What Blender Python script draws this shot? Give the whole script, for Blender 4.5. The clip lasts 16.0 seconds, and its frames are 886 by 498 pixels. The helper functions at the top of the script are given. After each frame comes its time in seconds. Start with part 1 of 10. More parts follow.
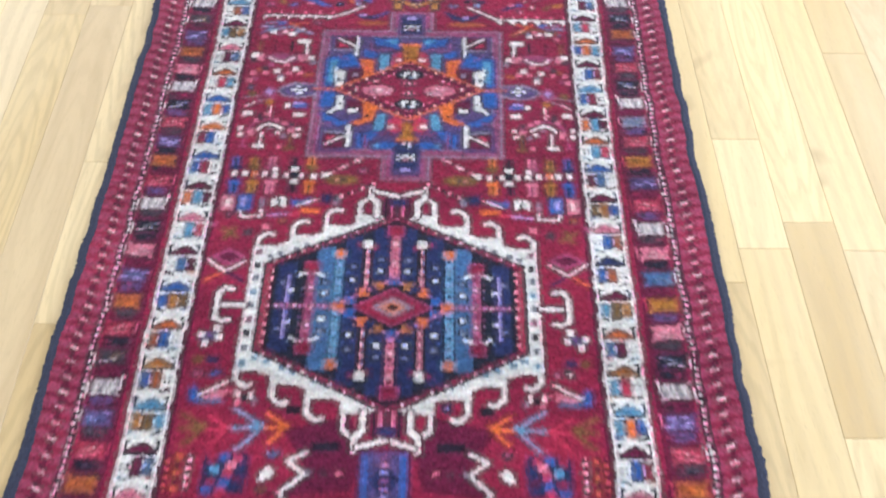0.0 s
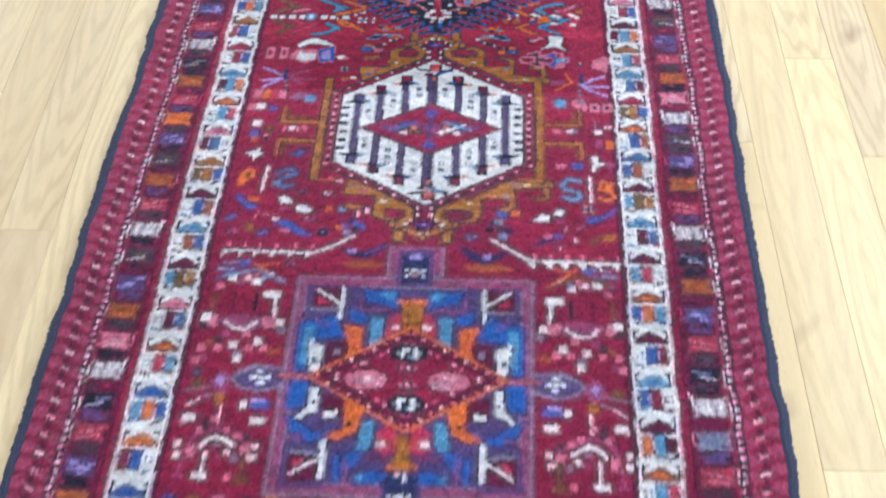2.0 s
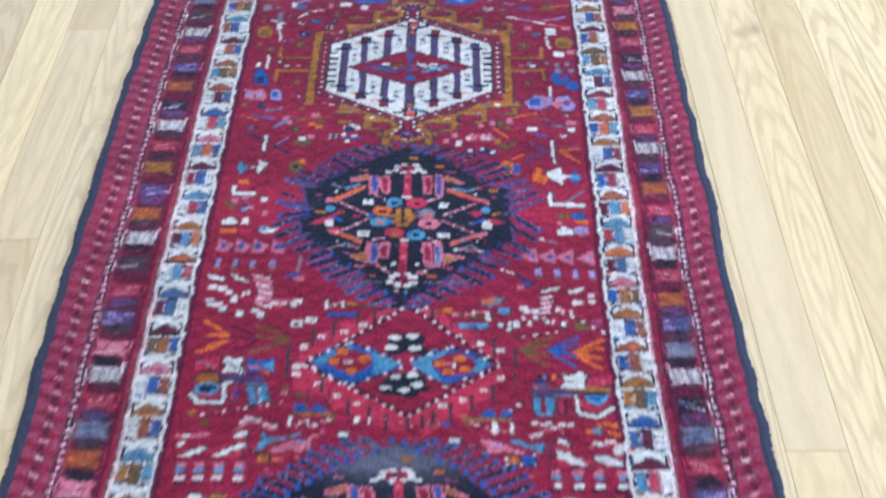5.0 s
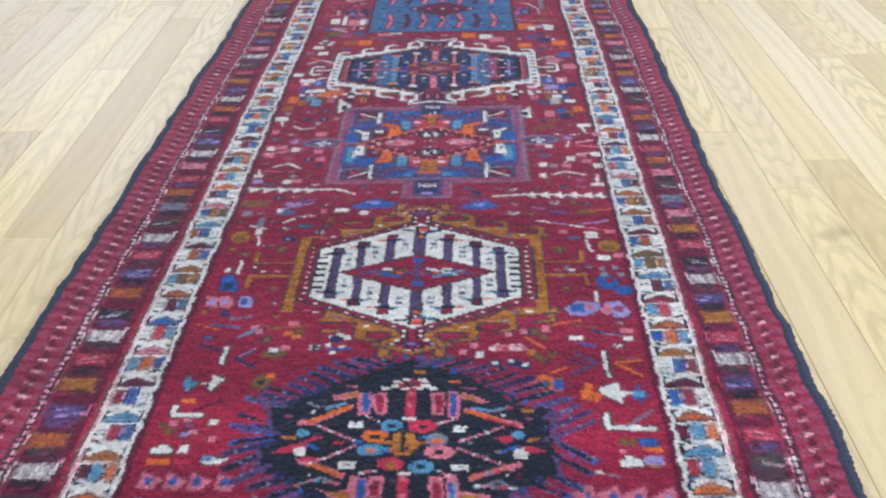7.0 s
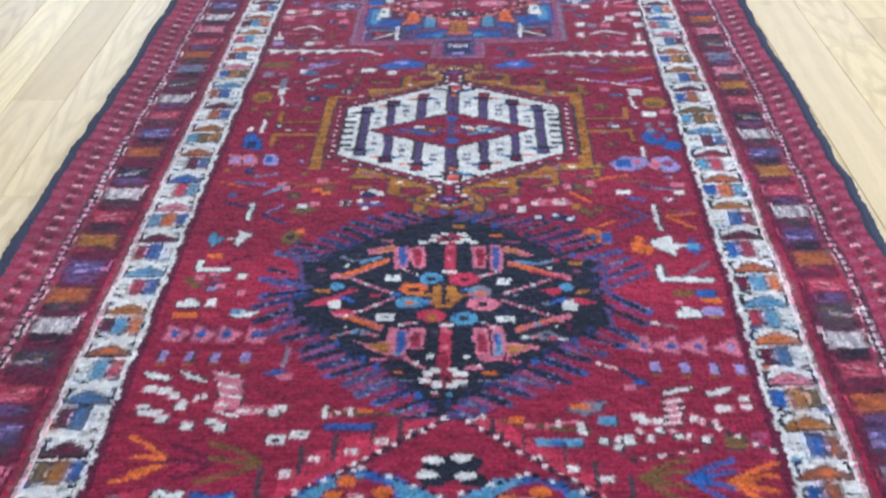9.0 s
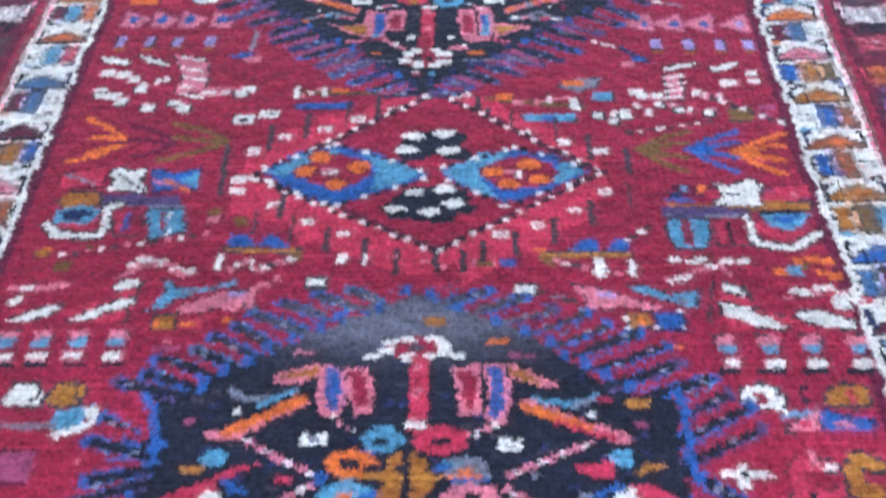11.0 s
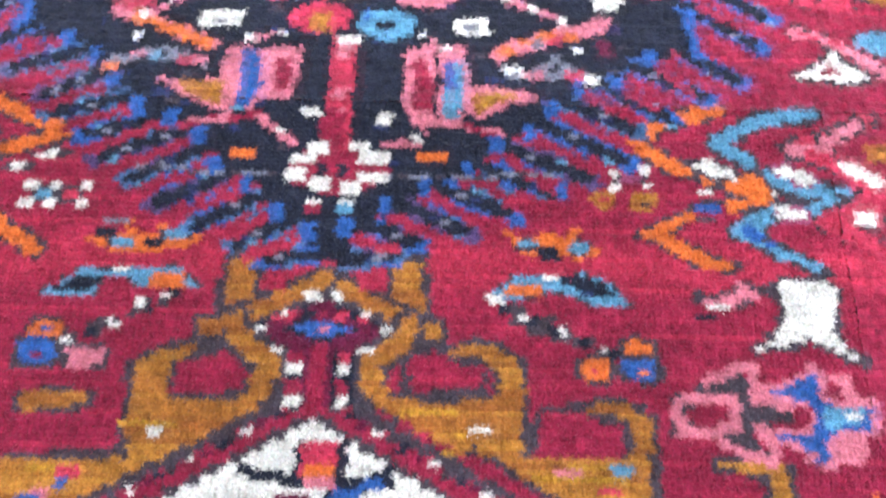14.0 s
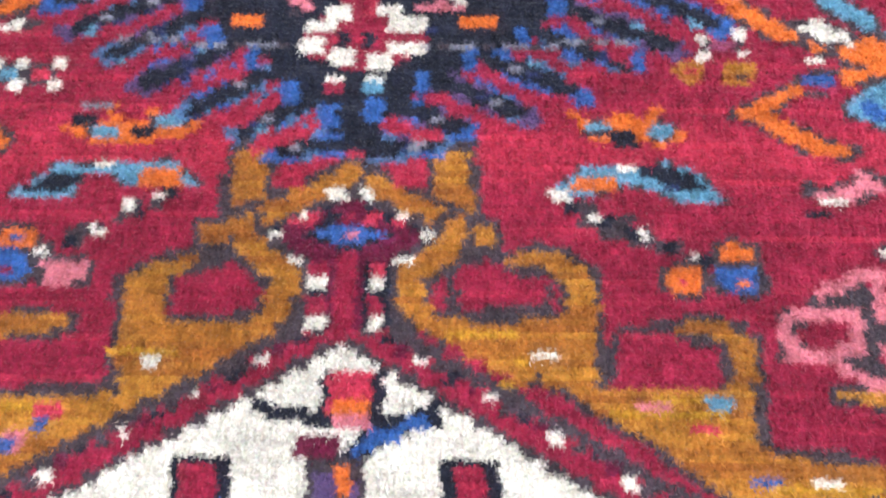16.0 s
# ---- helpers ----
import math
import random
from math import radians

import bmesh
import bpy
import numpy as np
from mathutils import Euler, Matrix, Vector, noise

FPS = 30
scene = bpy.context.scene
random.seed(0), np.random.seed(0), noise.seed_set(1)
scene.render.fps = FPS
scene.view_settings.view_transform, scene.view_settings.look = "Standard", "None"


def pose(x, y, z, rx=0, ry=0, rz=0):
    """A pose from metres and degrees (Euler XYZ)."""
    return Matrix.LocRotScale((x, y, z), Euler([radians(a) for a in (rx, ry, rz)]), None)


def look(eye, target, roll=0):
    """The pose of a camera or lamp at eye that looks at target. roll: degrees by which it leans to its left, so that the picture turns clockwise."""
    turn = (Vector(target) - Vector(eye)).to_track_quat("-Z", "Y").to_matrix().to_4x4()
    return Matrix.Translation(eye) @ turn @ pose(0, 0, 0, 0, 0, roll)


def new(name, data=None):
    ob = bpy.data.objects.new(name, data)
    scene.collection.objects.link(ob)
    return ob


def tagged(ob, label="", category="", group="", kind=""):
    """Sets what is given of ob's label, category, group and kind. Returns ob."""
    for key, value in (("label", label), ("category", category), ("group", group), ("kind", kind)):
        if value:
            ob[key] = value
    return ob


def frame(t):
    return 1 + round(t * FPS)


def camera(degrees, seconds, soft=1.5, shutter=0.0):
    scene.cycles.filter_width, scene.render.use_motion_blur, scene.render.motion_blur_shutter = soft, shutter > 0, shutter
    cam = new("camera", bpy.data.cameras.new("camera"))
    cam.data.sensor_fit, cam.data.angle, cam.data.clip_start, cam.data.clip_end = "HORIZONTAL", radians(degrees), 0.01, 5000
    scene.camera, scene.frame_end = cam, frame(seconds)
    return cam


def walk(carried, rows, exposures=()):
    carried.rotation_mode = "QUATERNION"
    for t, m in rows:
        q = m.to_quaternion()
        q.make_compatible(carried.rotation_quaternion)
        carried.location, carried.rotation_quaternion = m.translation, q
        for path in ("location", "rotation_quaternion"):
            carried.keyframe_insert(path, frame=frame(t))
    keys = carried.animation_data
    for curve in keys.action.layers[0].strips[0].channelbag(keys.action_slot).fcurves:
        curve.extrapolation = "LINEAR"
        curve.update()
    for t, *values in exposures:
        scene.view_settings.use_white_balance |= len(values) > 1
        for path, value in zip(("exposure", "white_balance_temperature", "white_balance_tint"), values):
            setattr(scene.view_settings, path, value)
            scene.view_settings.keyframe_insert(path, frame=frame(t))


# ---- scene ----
cam = camera(46.3, 16.0, soft=1.95, shutter=0.4)
PATH = [
    (0, (0.071, 0.21, 1.257), (0.069, 1.496, -0.275), 0.6),
    (0.2, (0.061, 0.275, 1.23), (0.055, 1.578, -0.287), 0.3),
    (0.5, (0.021, 0.387, 1.223), (0.042, 1.694, -0.291), 1.4),
    (0.7, (0.016, 0.448, 1.221), (0.056, 1.755, -0.292), 2.0),
    (1, (0.026, 0.546, 1.201), (0.101, 1.846, -0.317), 2.6),
    (1.3, (0.047, 0.675, 1.186), (0.108, 1.967, -0.339), 2.2),
    (1.5, (0.066, 0.759, 1.185), (0.057, 2.03, -0.359), 0.2),
    (1.8, (0.103, 0.856, 1.194), (0.012, 2.101, -0.368), -2.1),
    (2, (0.103, 0.925, 1.206), (0.024, 2.155, -0.369), -1.6),
    (2.3, (0.09, 1.045, 1.212), (0.045, 2.272, -0.368), -0.5),
    (2.5, (0.071, 1.114, 1.209), (0.062, 2.355, -0.36), 0.7),
    (2.9, (0.074, 1.225, 1.206), (0.1, 2.5, -0.335), 0.8),
    (3, (0.078, 1.257, 1.2), (0.111, 2.528, -0.343), 0.8),
    (3.3, (0.107, 1.37, 1.19), (0.139, 2.632, -0.361), -0.1),
    (3.5, (0.122, 1.454, 1.184), (0.143, 2.712, -0.371), -0.5),
    (3.8, (0.131, 1.559, 1.187), (0.08, 2.81, -0.372), -2.7),
    (4, (0.122, 1.616, 1.188), (0.035, 2.866, -0.37), -3.2),
    (4.3, (0.104, 1.72, 1.184), (0.022, 2.977, -0.369), -2.3),
    (4.5, (0.085, 1.8, 1.205), (0.034, 3.06, -0.347), -1.1),
    (4.6, (0.078, 1.826, 1.207), (0.044, 3.109, -0.328), -0.6),
    (4.8, (0.075, 1.882, 1.214), (0.058, 3.191, -0.298), -0.4),
    (5, (0.081, 1.944, 1.193), (0.067, 3.279, -0.296), -0.5),
    (5.2, (0.099, 2.021, 1.18), (0.059, 3.369, -0.297), -1.7),
    (7.3, (0.072, 2.176, 0.742), (0.021, 3.942, -0.195), -1.3),
    (7.5, (0.059, 2.183, 0.733), (0.007, 3.956, -0.191), -1.4),
    (8, (0.046, 2.194, 0.711), (-0.014, 3.929, -0.282), -1.4),
    (8.2, (0.044, 2.197, 0.705), (-0.016, 3.918, -0.314), -1.3),
    (10.3, (0.051, 2.188, 0.59), (-0.045, 3.673, -0.746), -3.7),
    (10.5, (0.053, 2.187, 0.577), (-0.04, 3.647, -0.787), -3.6),
    (11, (0.058, 2.185, 0.542), (-0.021, 3.579, -0.89), -3.1),
    (11.5, (0.056, 2.179, 0.514), (-0.008, 3.498, -0.989), -2.5),
    (12, (0.057, 2.174, 0.496), (0.009, 3.413, -1.074), -1.8),
    (12.5, (0.057, 2.171, 0.473), (0.019, 3.339, -1.151), -1.3),
    (13, (0.056, 2.16, 0.443), (0.028, 3.268, -1.222), -0.9),
    (13.5, (0.059, 2.152, 0.422), (0.043, 3.17, -1.299), 0.2),
    (14, (0.063, 2.146, 0.407), (0.053, 3.072, -1.366), 0.7),
    (14.5, (0.055, 2.161, 0.387), (0.037, 3.044, -1.408), -0.5),
    (15, (0.053, 2.175, 0.36), (0.008, 3.044, -1.441), -2.6),
    (15.5, (0.047, 2.182, 0.339), (0.005, 2.983, -1.493), -2.3),
    (16, (0.05, 2.182, 0.335), (0.01, 2.914, -1.525), -2.3),
]
walk(cam, [(t, look(eye, target, roll)) for t, eye, target, roll in PATH],
     [(0.0, -0.36, 5650, 10), (1.0, -0.42, 5550, 10), (2.5, -0.42, 5250, 10), (3.0, -0.56, 5250, 10), (4.0, -0.58, 5080, 10), (5.2, -0.62, 5030, 10), (7.3, -0.81, 5600, 10), (8.2, -0.79, 5500, 10),
      (10.3, -0.45, 5200, 10), (11.0, -0.37, 5230, 10), (12.0, -0.17, 5450, 10), (13.0, 0.11, 5650, 10), (14.0, 0.18, 5800, 10), (14.5, 0.16, 5900, 10), (15.2, 0.16, 6000, 10), (16.0, 0.18, 6300, 10)])

# ---- world and lights: overcast daylight from lamps in assumed, unseen windows of a white room ----
world = bpy.data.worlds.new("world")
scene.world = world
world.use_nodes = True
sky = world.node_tree.nodes.new("ShaderNodeTexSky")
sky.sky_type = "NISHITA"
sky.sun_disc = False
sky.sun_elevation, sky.sun_rotation = radians(40), radians(150)
world.node_tree.links.new(sky.outputs[0], world.node_tree.nodes["Background"].inputs[0])
world.node_tree.nodes["Background"].inputs[1].default_value = 0.12
ROOM = (-2.9, 2.9, -2.4, 7.2, 2.6)     # walls at x, x, y, y and the ceiling's height
FLOOR_Z = -0.009


def daylight_lamp(name, eye, target, w, h, watts, colour):
    lamp = bpy.data.lights.new(name, "AREA")
    lamp.shape, lamp.size, lamp.size_y, lamp.energy, lamp.color = "RECTANGLE", w, h, watts, colour
    ob = new(name, lamp)
    ob.matrix_world = look(eye, target)
    return ob


DAY = (0.88, 0.95, 1.0)
# added lamps out of view, their places and power set to balance the brightness
daylight_lamp("daylight_lamp", (-1.7, 7.28, 1.5), (-1.7, 0, 1.5), 1.5, 1.7, 30, DAY)
daylight_lamp("daylight_lamp", (1.7, 7.28, 1.5), (1.7, 0, 1.5), 1.5, 1.7, 16, DAY)
daylight_lamp("daylight_lamp", (-2.98, 5.3, 1.5), (0, 5.3, 1.5), 1.8, 1.7, 58, DAY)
daylight_lamp("daylight_lamp", (-2.98, 0.9, 1.5), (0, 0.9, 1.5), 1.8, 1.7, 52, DAY)
daylight_lamp("daylight_lamp", (2.98, 3.6, 1.5), (0, 3.6, 1.5), 1.8, 1.7, 155, DAY)
daylight_lamp("daylight_lamp", (2.98, 0.9, 1.5), (0, 0.9, 1.5), 1.8, 1.7, 88, DAY)


# ---- materials ----
def material(name, rough=0.8):
    m = bpy.data.materials.new(name)
    m.use_nodes = True
    n, l = m.node_tree.nodes, m.node_tree.links
    b = n["Principled BSDF"]
    b.inputs["Roughness"].default_value = rough
    return m, n, l, b


def coords(n, l, scale=(1, 1, 1), kind="Object"):
    c, mp = n.new("ShaderNodeTexCoord"), n.new("ShaderNodeMapping")
    mp.inputs["Scale"].default_value = scale
    l.new(c.outputs[kind], mp.inputs[0])
    return mp.outputs[0]


def noise_tex(n, l, vec, scale, detail=3.0, rough=0.55, distort=0.0):
    t = n.new("ShaderNodeTexNoise")
    t.inputs["Scale"].default_value, t.inputs["Detail"].default_value = scale, detail
    t.inputs["Roughness"].default_value, t.inputs["Distortion"].default_value = rough, distort
    if vec is not None:
        l.new(vec, t.inputs["Vector"])
    return t.outputs[0]


def remap(n, l, value, a, b, c, d):
    r = n.new("ShaderNodeMapRange")
    for i, v in enumerate((a, b, c, d)):
        r.inputs[i + 1].default_value = v
    l.new(value, r.inputs[0])
    return r.outputs[0]


def mixed(n, l, fac, a, b, mode="MIX"):
    m = n.new("ShaderNodeMix")
    m.data_type, m.blend_type = "RGBA", mode
    for sock, v in ((m.inputs[0], fac), (m.inputs[6], a), (m.inputs[7], b)):
        if isinstance(v, (int, float)):
            sock.default_value = v
        elif isinstance(v, tuple):
            sock.default_value = (*v, 1)
        else:
            l.new(v, sock)
    return m.outputs[2]


def bumped(n, l, b, height, strength, dist):
    k = n.new("ShaderNodeBump")
    k.inputs["Strength"].default_value, k.inputs["Distance"].default_value = strength, dist
    l.new(height, k.inputs["Height"])
    l.new(k.outputs[0], b.inputs["Normal"])


def wool_material():
    m, n, l, b = material("wool_pile", 0.95)
    a = n.new("ShaderNodeAttribute")
    a.attribute_name = "yarn"
    v = coords(n, l)
    fine = noise_tex(n, l, v, 620, 2)
    worn = noise_tex(n, l, v, 9, 4)
    c = mixed(n, l, remap(n, l, fine, 0.3, 0.75, 0.0, 1.0), a.outputs["Color"], (0.79, 0.775, 0.775), "MULTIPLY")
    c = mixed(n, l, remap(n, l, worn, 0.45, 0.8, 0.0, 0.35), c, (0.80, 0.78, 0.78), "MULTIPLY")
    l.new(c, b.inputs["Base Color"])
    b.inputs["Sheen Weight"].default_value = 0.08
    b.inputs["Sheen Roughness"].default_value = 0.5
    b.inputs["Specular IOR Level"].default_value = 0.1
    bumped(n, l, b, noise_tex(n, l, v, 900, 2), 0.5, 0.002)
    return m


def cloth_material(name, colour, colour2, scale=260):
    m, n, l, b = material(name, 0.95)
    v = coords(n, l)
    f = noise_tex(n, l, v, scale, 3)
    l.new(mixed(n, l, remap(n, l, f, 0.3, 0.7, 0, 1), colour, colour2), b.inputs["Base Color"])
    bumped(n, l, b, f, 0.6, 0.002)
    return m


def oak_material():
    m, n, l, b = material("oak_plank", 0.34)
    info = n.new("ShaderNodeObjectInfo")
    isle = n.new("ShaderNodeNewGeometry")
    both = n.new("ShaderNodeMath")
    both.operation = "ADD"
    l.new(info.outputs["Random"], both.inputs[0])
    l.new(isle.outputs["Random Per Island"], both.inputs[1])
    part_of = n.new("ShaderNodeMath")
    part_of.operation = "FRACT"
    l.new(both.outputs[0], part_of.inputs[0])
    rnd = part_of.outputs[0]
    shift = n.new("ShaderNodeVectorMath")
    shift.operation = "MULTIPLY_ADD"
    comb = n.new("ShaderNodeCombineXYZ")
    for i, k in enumerate((7.0, 31.0, 3.0)):
        mm = n.new("ShaderNodeMath")
        mm.operation = "MULTIPLY"
        mm.inputs[1].default_value = k
        l.new(rnd, mm.inputs[0])
        l.new(mm.outputs[0], comb.inputs[i])
    c = n.new("ShaderNodeTexCoord")
    l.new(c.outputs["Object"], shift.inputs[0])
    shift.inputs[1].default_value = (1, 1, 1)
    l.new(comb.outputs[0], shift.inputs[2])
    mp = n.new("ShaderNodeMapping")
    mp.inputs["Scale"].default_value = (1.0, 0.11, 1.0)
    l.new(shift.outputs[0], mp.inputs[0])
    v = mp.outputs[0]
    wave = n.new("ShaderNodeTexWave")
    wave.wave_type, wave.bands_direction = "BANDS", "X"
    wave.inputs["Scale"].default_value, wave.inputs["Distortion"].default_value = 9, 15
    wave.inputs["Detail"].default_value, wave.inputs["Detail Scale"].default_value = 2, 0.9
    l.new(v, wave.inputs["Vector"])
    pores = noise_tex(n, l, v, 420, 3, 0.65)
    flame = n.new("ShaderNodeTexWave")
    flame.wave_type, flame.rings_direction = "RINGS", "Z"
    flame.inputs["Scale"].default_value, flame.inputs["Distortion"].default_value = 26, 7
    flame.inputs["Detail"].default_value, flame.inputs["Detail Scale"].default_value = 3, 1.4
    off = n.new("ShaderNodeMapping")
    off.inputs["Scale"].default_value = (1.0, 0.13, 1.0)
    l.new(c.outputs["Object"], off.inputs[0])
    l.new(off.outputs[0], flame.inputs["Vector"])
    broad = noise_tex(n, l, v, 12, 3)
    knots = noise_tex(n, l, shift.outputs[0], 6.5, 2)
    tone = mixed(n, l, rnd, (0.57, 0.39, 0.17), (0.84, 0.64, 0.33))
    hue = n.new("ShaderNodeMath")
    hue.operation = "PINGPONG"
    hue.inputs[1].default_value = 0.09
    l.new(rnd, hue.inputs[0])
    tone = mixed(n, l, remap(n, l, hue.outputs[0], 0.02, 0.08, 0.0, 0.5), tone, (0.67, 0.51, 0.34))
    tone = mixed(n, l, remap(n, l, wave.outputs[1], 0.35, 0.9, 0.0, 0.22), tone, (0.44, 0.30, 0.155))
    some = n.new("ShaderNodeMath")
    some.operation = "PINGPONG"
    some.inputs[1].default_value = 0.25
    l.new(rnd, some.inputs[0])
    grain = n.new("ShaderNodeMath")
    grain.operation = "MULTIPLY"
    l.new(remap(n, l, flame.outputs[1], 0.45, 0.95, 0.0, 1.9), grain.inputs[0])
    l.new(some.outputs[0], grain.inputs[1])
    tone = mixed(n, l, grain.outputs[0], tone, (0.40, 0.265, 0.115))
    tone = mixed(n, l, remap(n, l, broad, 0.35, 0.7, 0.0, 0.3), tone, (0.80, 0.635, 0.38))
    tone = mixed(n, l, remap(n, l, pores, 0.56, 0.72, 0.0, 0.3), tone, (0.42, 0.28, 0.15))
    tone = mixed(n, l, remap(n, l, knots, 0.70, 0.80, 0.0, 0.55), tone, (0.25, 0.14, 0.07))
    l.new(tone, b.inputs["Base Color"])
    l.new(remap(n, l, broad, 0.3, 0.7, 0.34, 0.47), b.inputs["Roughness"])
    b.inputs["Specular IOR Level"].default_value = 0.5
    b.inputs["Coat Weight"].default_value = 0.12
    b.inputs["Coat Roughness"].default_value = 0.22
    bumped(n, l, b, pores, 0.12, 0.0006)
    return m


def plaster_material(name, colour):
    m, n, l, b = material(name, 0.85)
    v = coords(n, l)
    l.new(mixed(n, l, remap(n, l, noise_tex(n, l, v, 3, 4), 0.3, 0.7, 0, 0.3), colour, tuple(0.92 * c for c in colour)), b.inputs["Base Color"])
    bumped(n, l, b, noise_tex(n, l, v, 180, 3), 0.2, 0.001)
    return m


WOOL = wool_material()
OAK = oak_material()
SELVEDGE = cloth_material("selvedge_yarn", (0.015, 0.016, 0.034), (0.045, 0.049, 0.088), 420)
COTTON = cloth_material("cotton_fringe", (0.90, 0.89, 0.86), (0.80, 0.78, 0.74), 300)
BACKING = cloth_material("rug_backing", (0.22, 0.05, 0.06), (0.30, 0.22, 0.2), 200)
SUBFLOOR = cloth_material("dark_joint", (0.22, 0.15, 0.08), (0.16, 0.10, 0.05), 40)
WALL = plaster_material("white_wall_paint", (0.80, 0.78, 0.74))
CEILING = plaster_material("white_ceiling_paint", (0.84, 0.83, 0.81))
TRIM = plaster_material("white_trim_paint", (0.82, 0.81, 0.79))
GLASS, _n, _l, _b = material("window_glass", 0.0)
_b.inputs["Transmission Weight"].default_value = 1.0


# ---- meshes ----
def solid(name, bm, mat, parent=None, label=""):
    me = bpy.data.meshes.new(name)
    bm.to_mesh(me)
    bm.free()
    me.materials.append(mat)
    ob = new(name, me)
    if parent:
        ob.parent = parent
    return tagged(ob, label)


def block(bm, x0, x1, y0, y1, z0, z1, bevel=0.0):
    made = bmesh.ops.create_cube(bm, size=1)["verts"]
    for v in made:
        v.co = ((x0, x1)[v.co.x > 0], (y0, y1)[v.co.y > 0], (z0, z1)[v.co.z > 0])
    if bevel:
        edges = list({e for v in made for e in v.link_edges})
        bmesh.ops.bevel(bm, geom=edges, offset=bevel, segments=1, affect="EDGES")


def boxes(name, rows, mat, parent=None, label="", bevel=0.0):
    bm = bmesh.new()
    for r in rows:
        block(bm, *r, bevel=bevel)
    return solid(name, bm, mat, parent, label)


# ---- the room ----
X0, X1, Y0, Y1, TOP = ROOM
T = 0.16


def wall_along_x(name, y0, y1, holes):
    rows, x = [], X0 - T
    for a, b in holes:
        rows += [(x, a, y0, y1, FLOOR_Z - 0.05, TOP), (a, b, y0, y1, FLOOR_Z - 0.05, 0.6), (a, b, y0, y1, 2.4, TOP)]
        x = b
    rows.append((x, X1 + T, y0, y1, FLOOR_Z - 0.05, TOP))
    return tagged(boxes(name, rows, WALL), "plain white painted room wall", "wall", kind="structure")


def wall_along_y(name, x0, x1, holes):
    rows, y = [], Y0
    for a, b in holes:
        rows += [(x0, x1, y, a, FLOOR_Z - 0.05, TOP), (x0, x1, a, b, FLOOR_Z - 0.05, 0.6), (x0, x1, a, b, 2.4, TOP)]
        y = b
    rows.append((x0, x1, y, Y1, FLOOR_Z - 0.05, TOP))
    return tagged(boxes(name, rows, WALL), "plain white painted room wall", "wall", kind="structure")


wall_along_x("wall_north", Y1, Y1 + T, [(-2.5, -0.9), (0.9, 2.5)])
wall_along_x("wall_south", Y0 - T, Y0, [])
wall_along_y("wall_west", X0 - T, X0, [(-0.05, 1.85), (4.35, 6.25)])
wall_along_y("wall_east", X1, X1 + T, [(-0.05, 1.85), (2.65, 4.55)])
tagged(boxes("ceiling", [(X0 - T, X1 + T, Y0 - T, Y1 + T, TOP, TOP + 0.12)], CEILING), "plain white painted ceiling", "ceiling", kind="structure")
tagged(boxes("baseboard", [(X0, X1, Y1 - 0.015, Y1 - 0.003, FLOOR_Z + 0.001, 0.11), (X0, X1, Y0 + 0.003, Y0 + 0.015, FLOOR_Z + 0.001, 0.11),
                           (X0 + 0.003, X0 + 0.015, Y0 + 0.02, Y1 - 0.02, FLOOR_Z + 0.001, 0.11), (X1 - 0.015, X1 - 0.003, Y0 + 0.02, Y1 - 0.02, FLOOR_Z + 0.001, 0.11)],
             TRIM, bevel=0.004), "white painted wooden baseboard along the walls", "baseboard", kind="structure")



def window_unit(name, axis, at_, a, b):
    """White frame with two panes in a wall opening from a to b, added out of view round a lamp."""
    bars = [(a, b, 0.6, 0.66), (a, b, 2.34, 2.4), (a, a + 0.06, 0.66, 2.34), (b - 0.06, b, 0.66, 2.34), ((a + b) / 2 - 0.025, (a + b) / 2 + 0.025, 0.66, 2.34)]
    flat = lambda u0, u1, z0, z1, d: (u0, u1, at_ - d, at_ + d, z0, z1) if axis == "x" else (at_ - d, at_ + d, u0, u1, z0, z1)
    top = tagged(new(name), "assumed window out of view, white frame with two clear panes", "window", kind="structure")
    boxes("window_frame", [flat(*q, 0.025) for q in bars], TRIM, top)
    for u0, u1 in ((a + 0.062, (a + b) / 2 - 0.027), ((a + b) / 2 + 0.027, b - 0.062)):
        pane = boxes("pane", [flat(u0, u1, 0.662, 2.338, 0.003)], GLASS, top)
        pane.visible_shadow = False


window_unit("window_1", "x", Y1 + 0.13, -2.5, -0.9)
window_unit("window_2", "x", Y1 + 0.13, 0.9, 2.5)
window_unit("window_3", "y", X0 - 0.13, -0.05, 1.85)
window_unit("window_4", "y", X0 - 0.13, 4.35, 6.25)
window_unit("window_5", "y", X1 + 0.13, -0.05, 1.85)
window_unit("window_6", "y", X1 + 0.13, 2.65, 4.55)

# ---- the rug: a hand-knotted runner, woven knot by knot from drawn motifs (millimetres) ----
KNOT = 1.6     # half a knot's width
RUG_Y0, RUG_Y1 = 655.0, 4995.0
COLS, ROWS = 612, 2 * int((RUG_Y1 - RUG_Y0) / KNOT / 2)
HALF = COLS * KNOT / 2
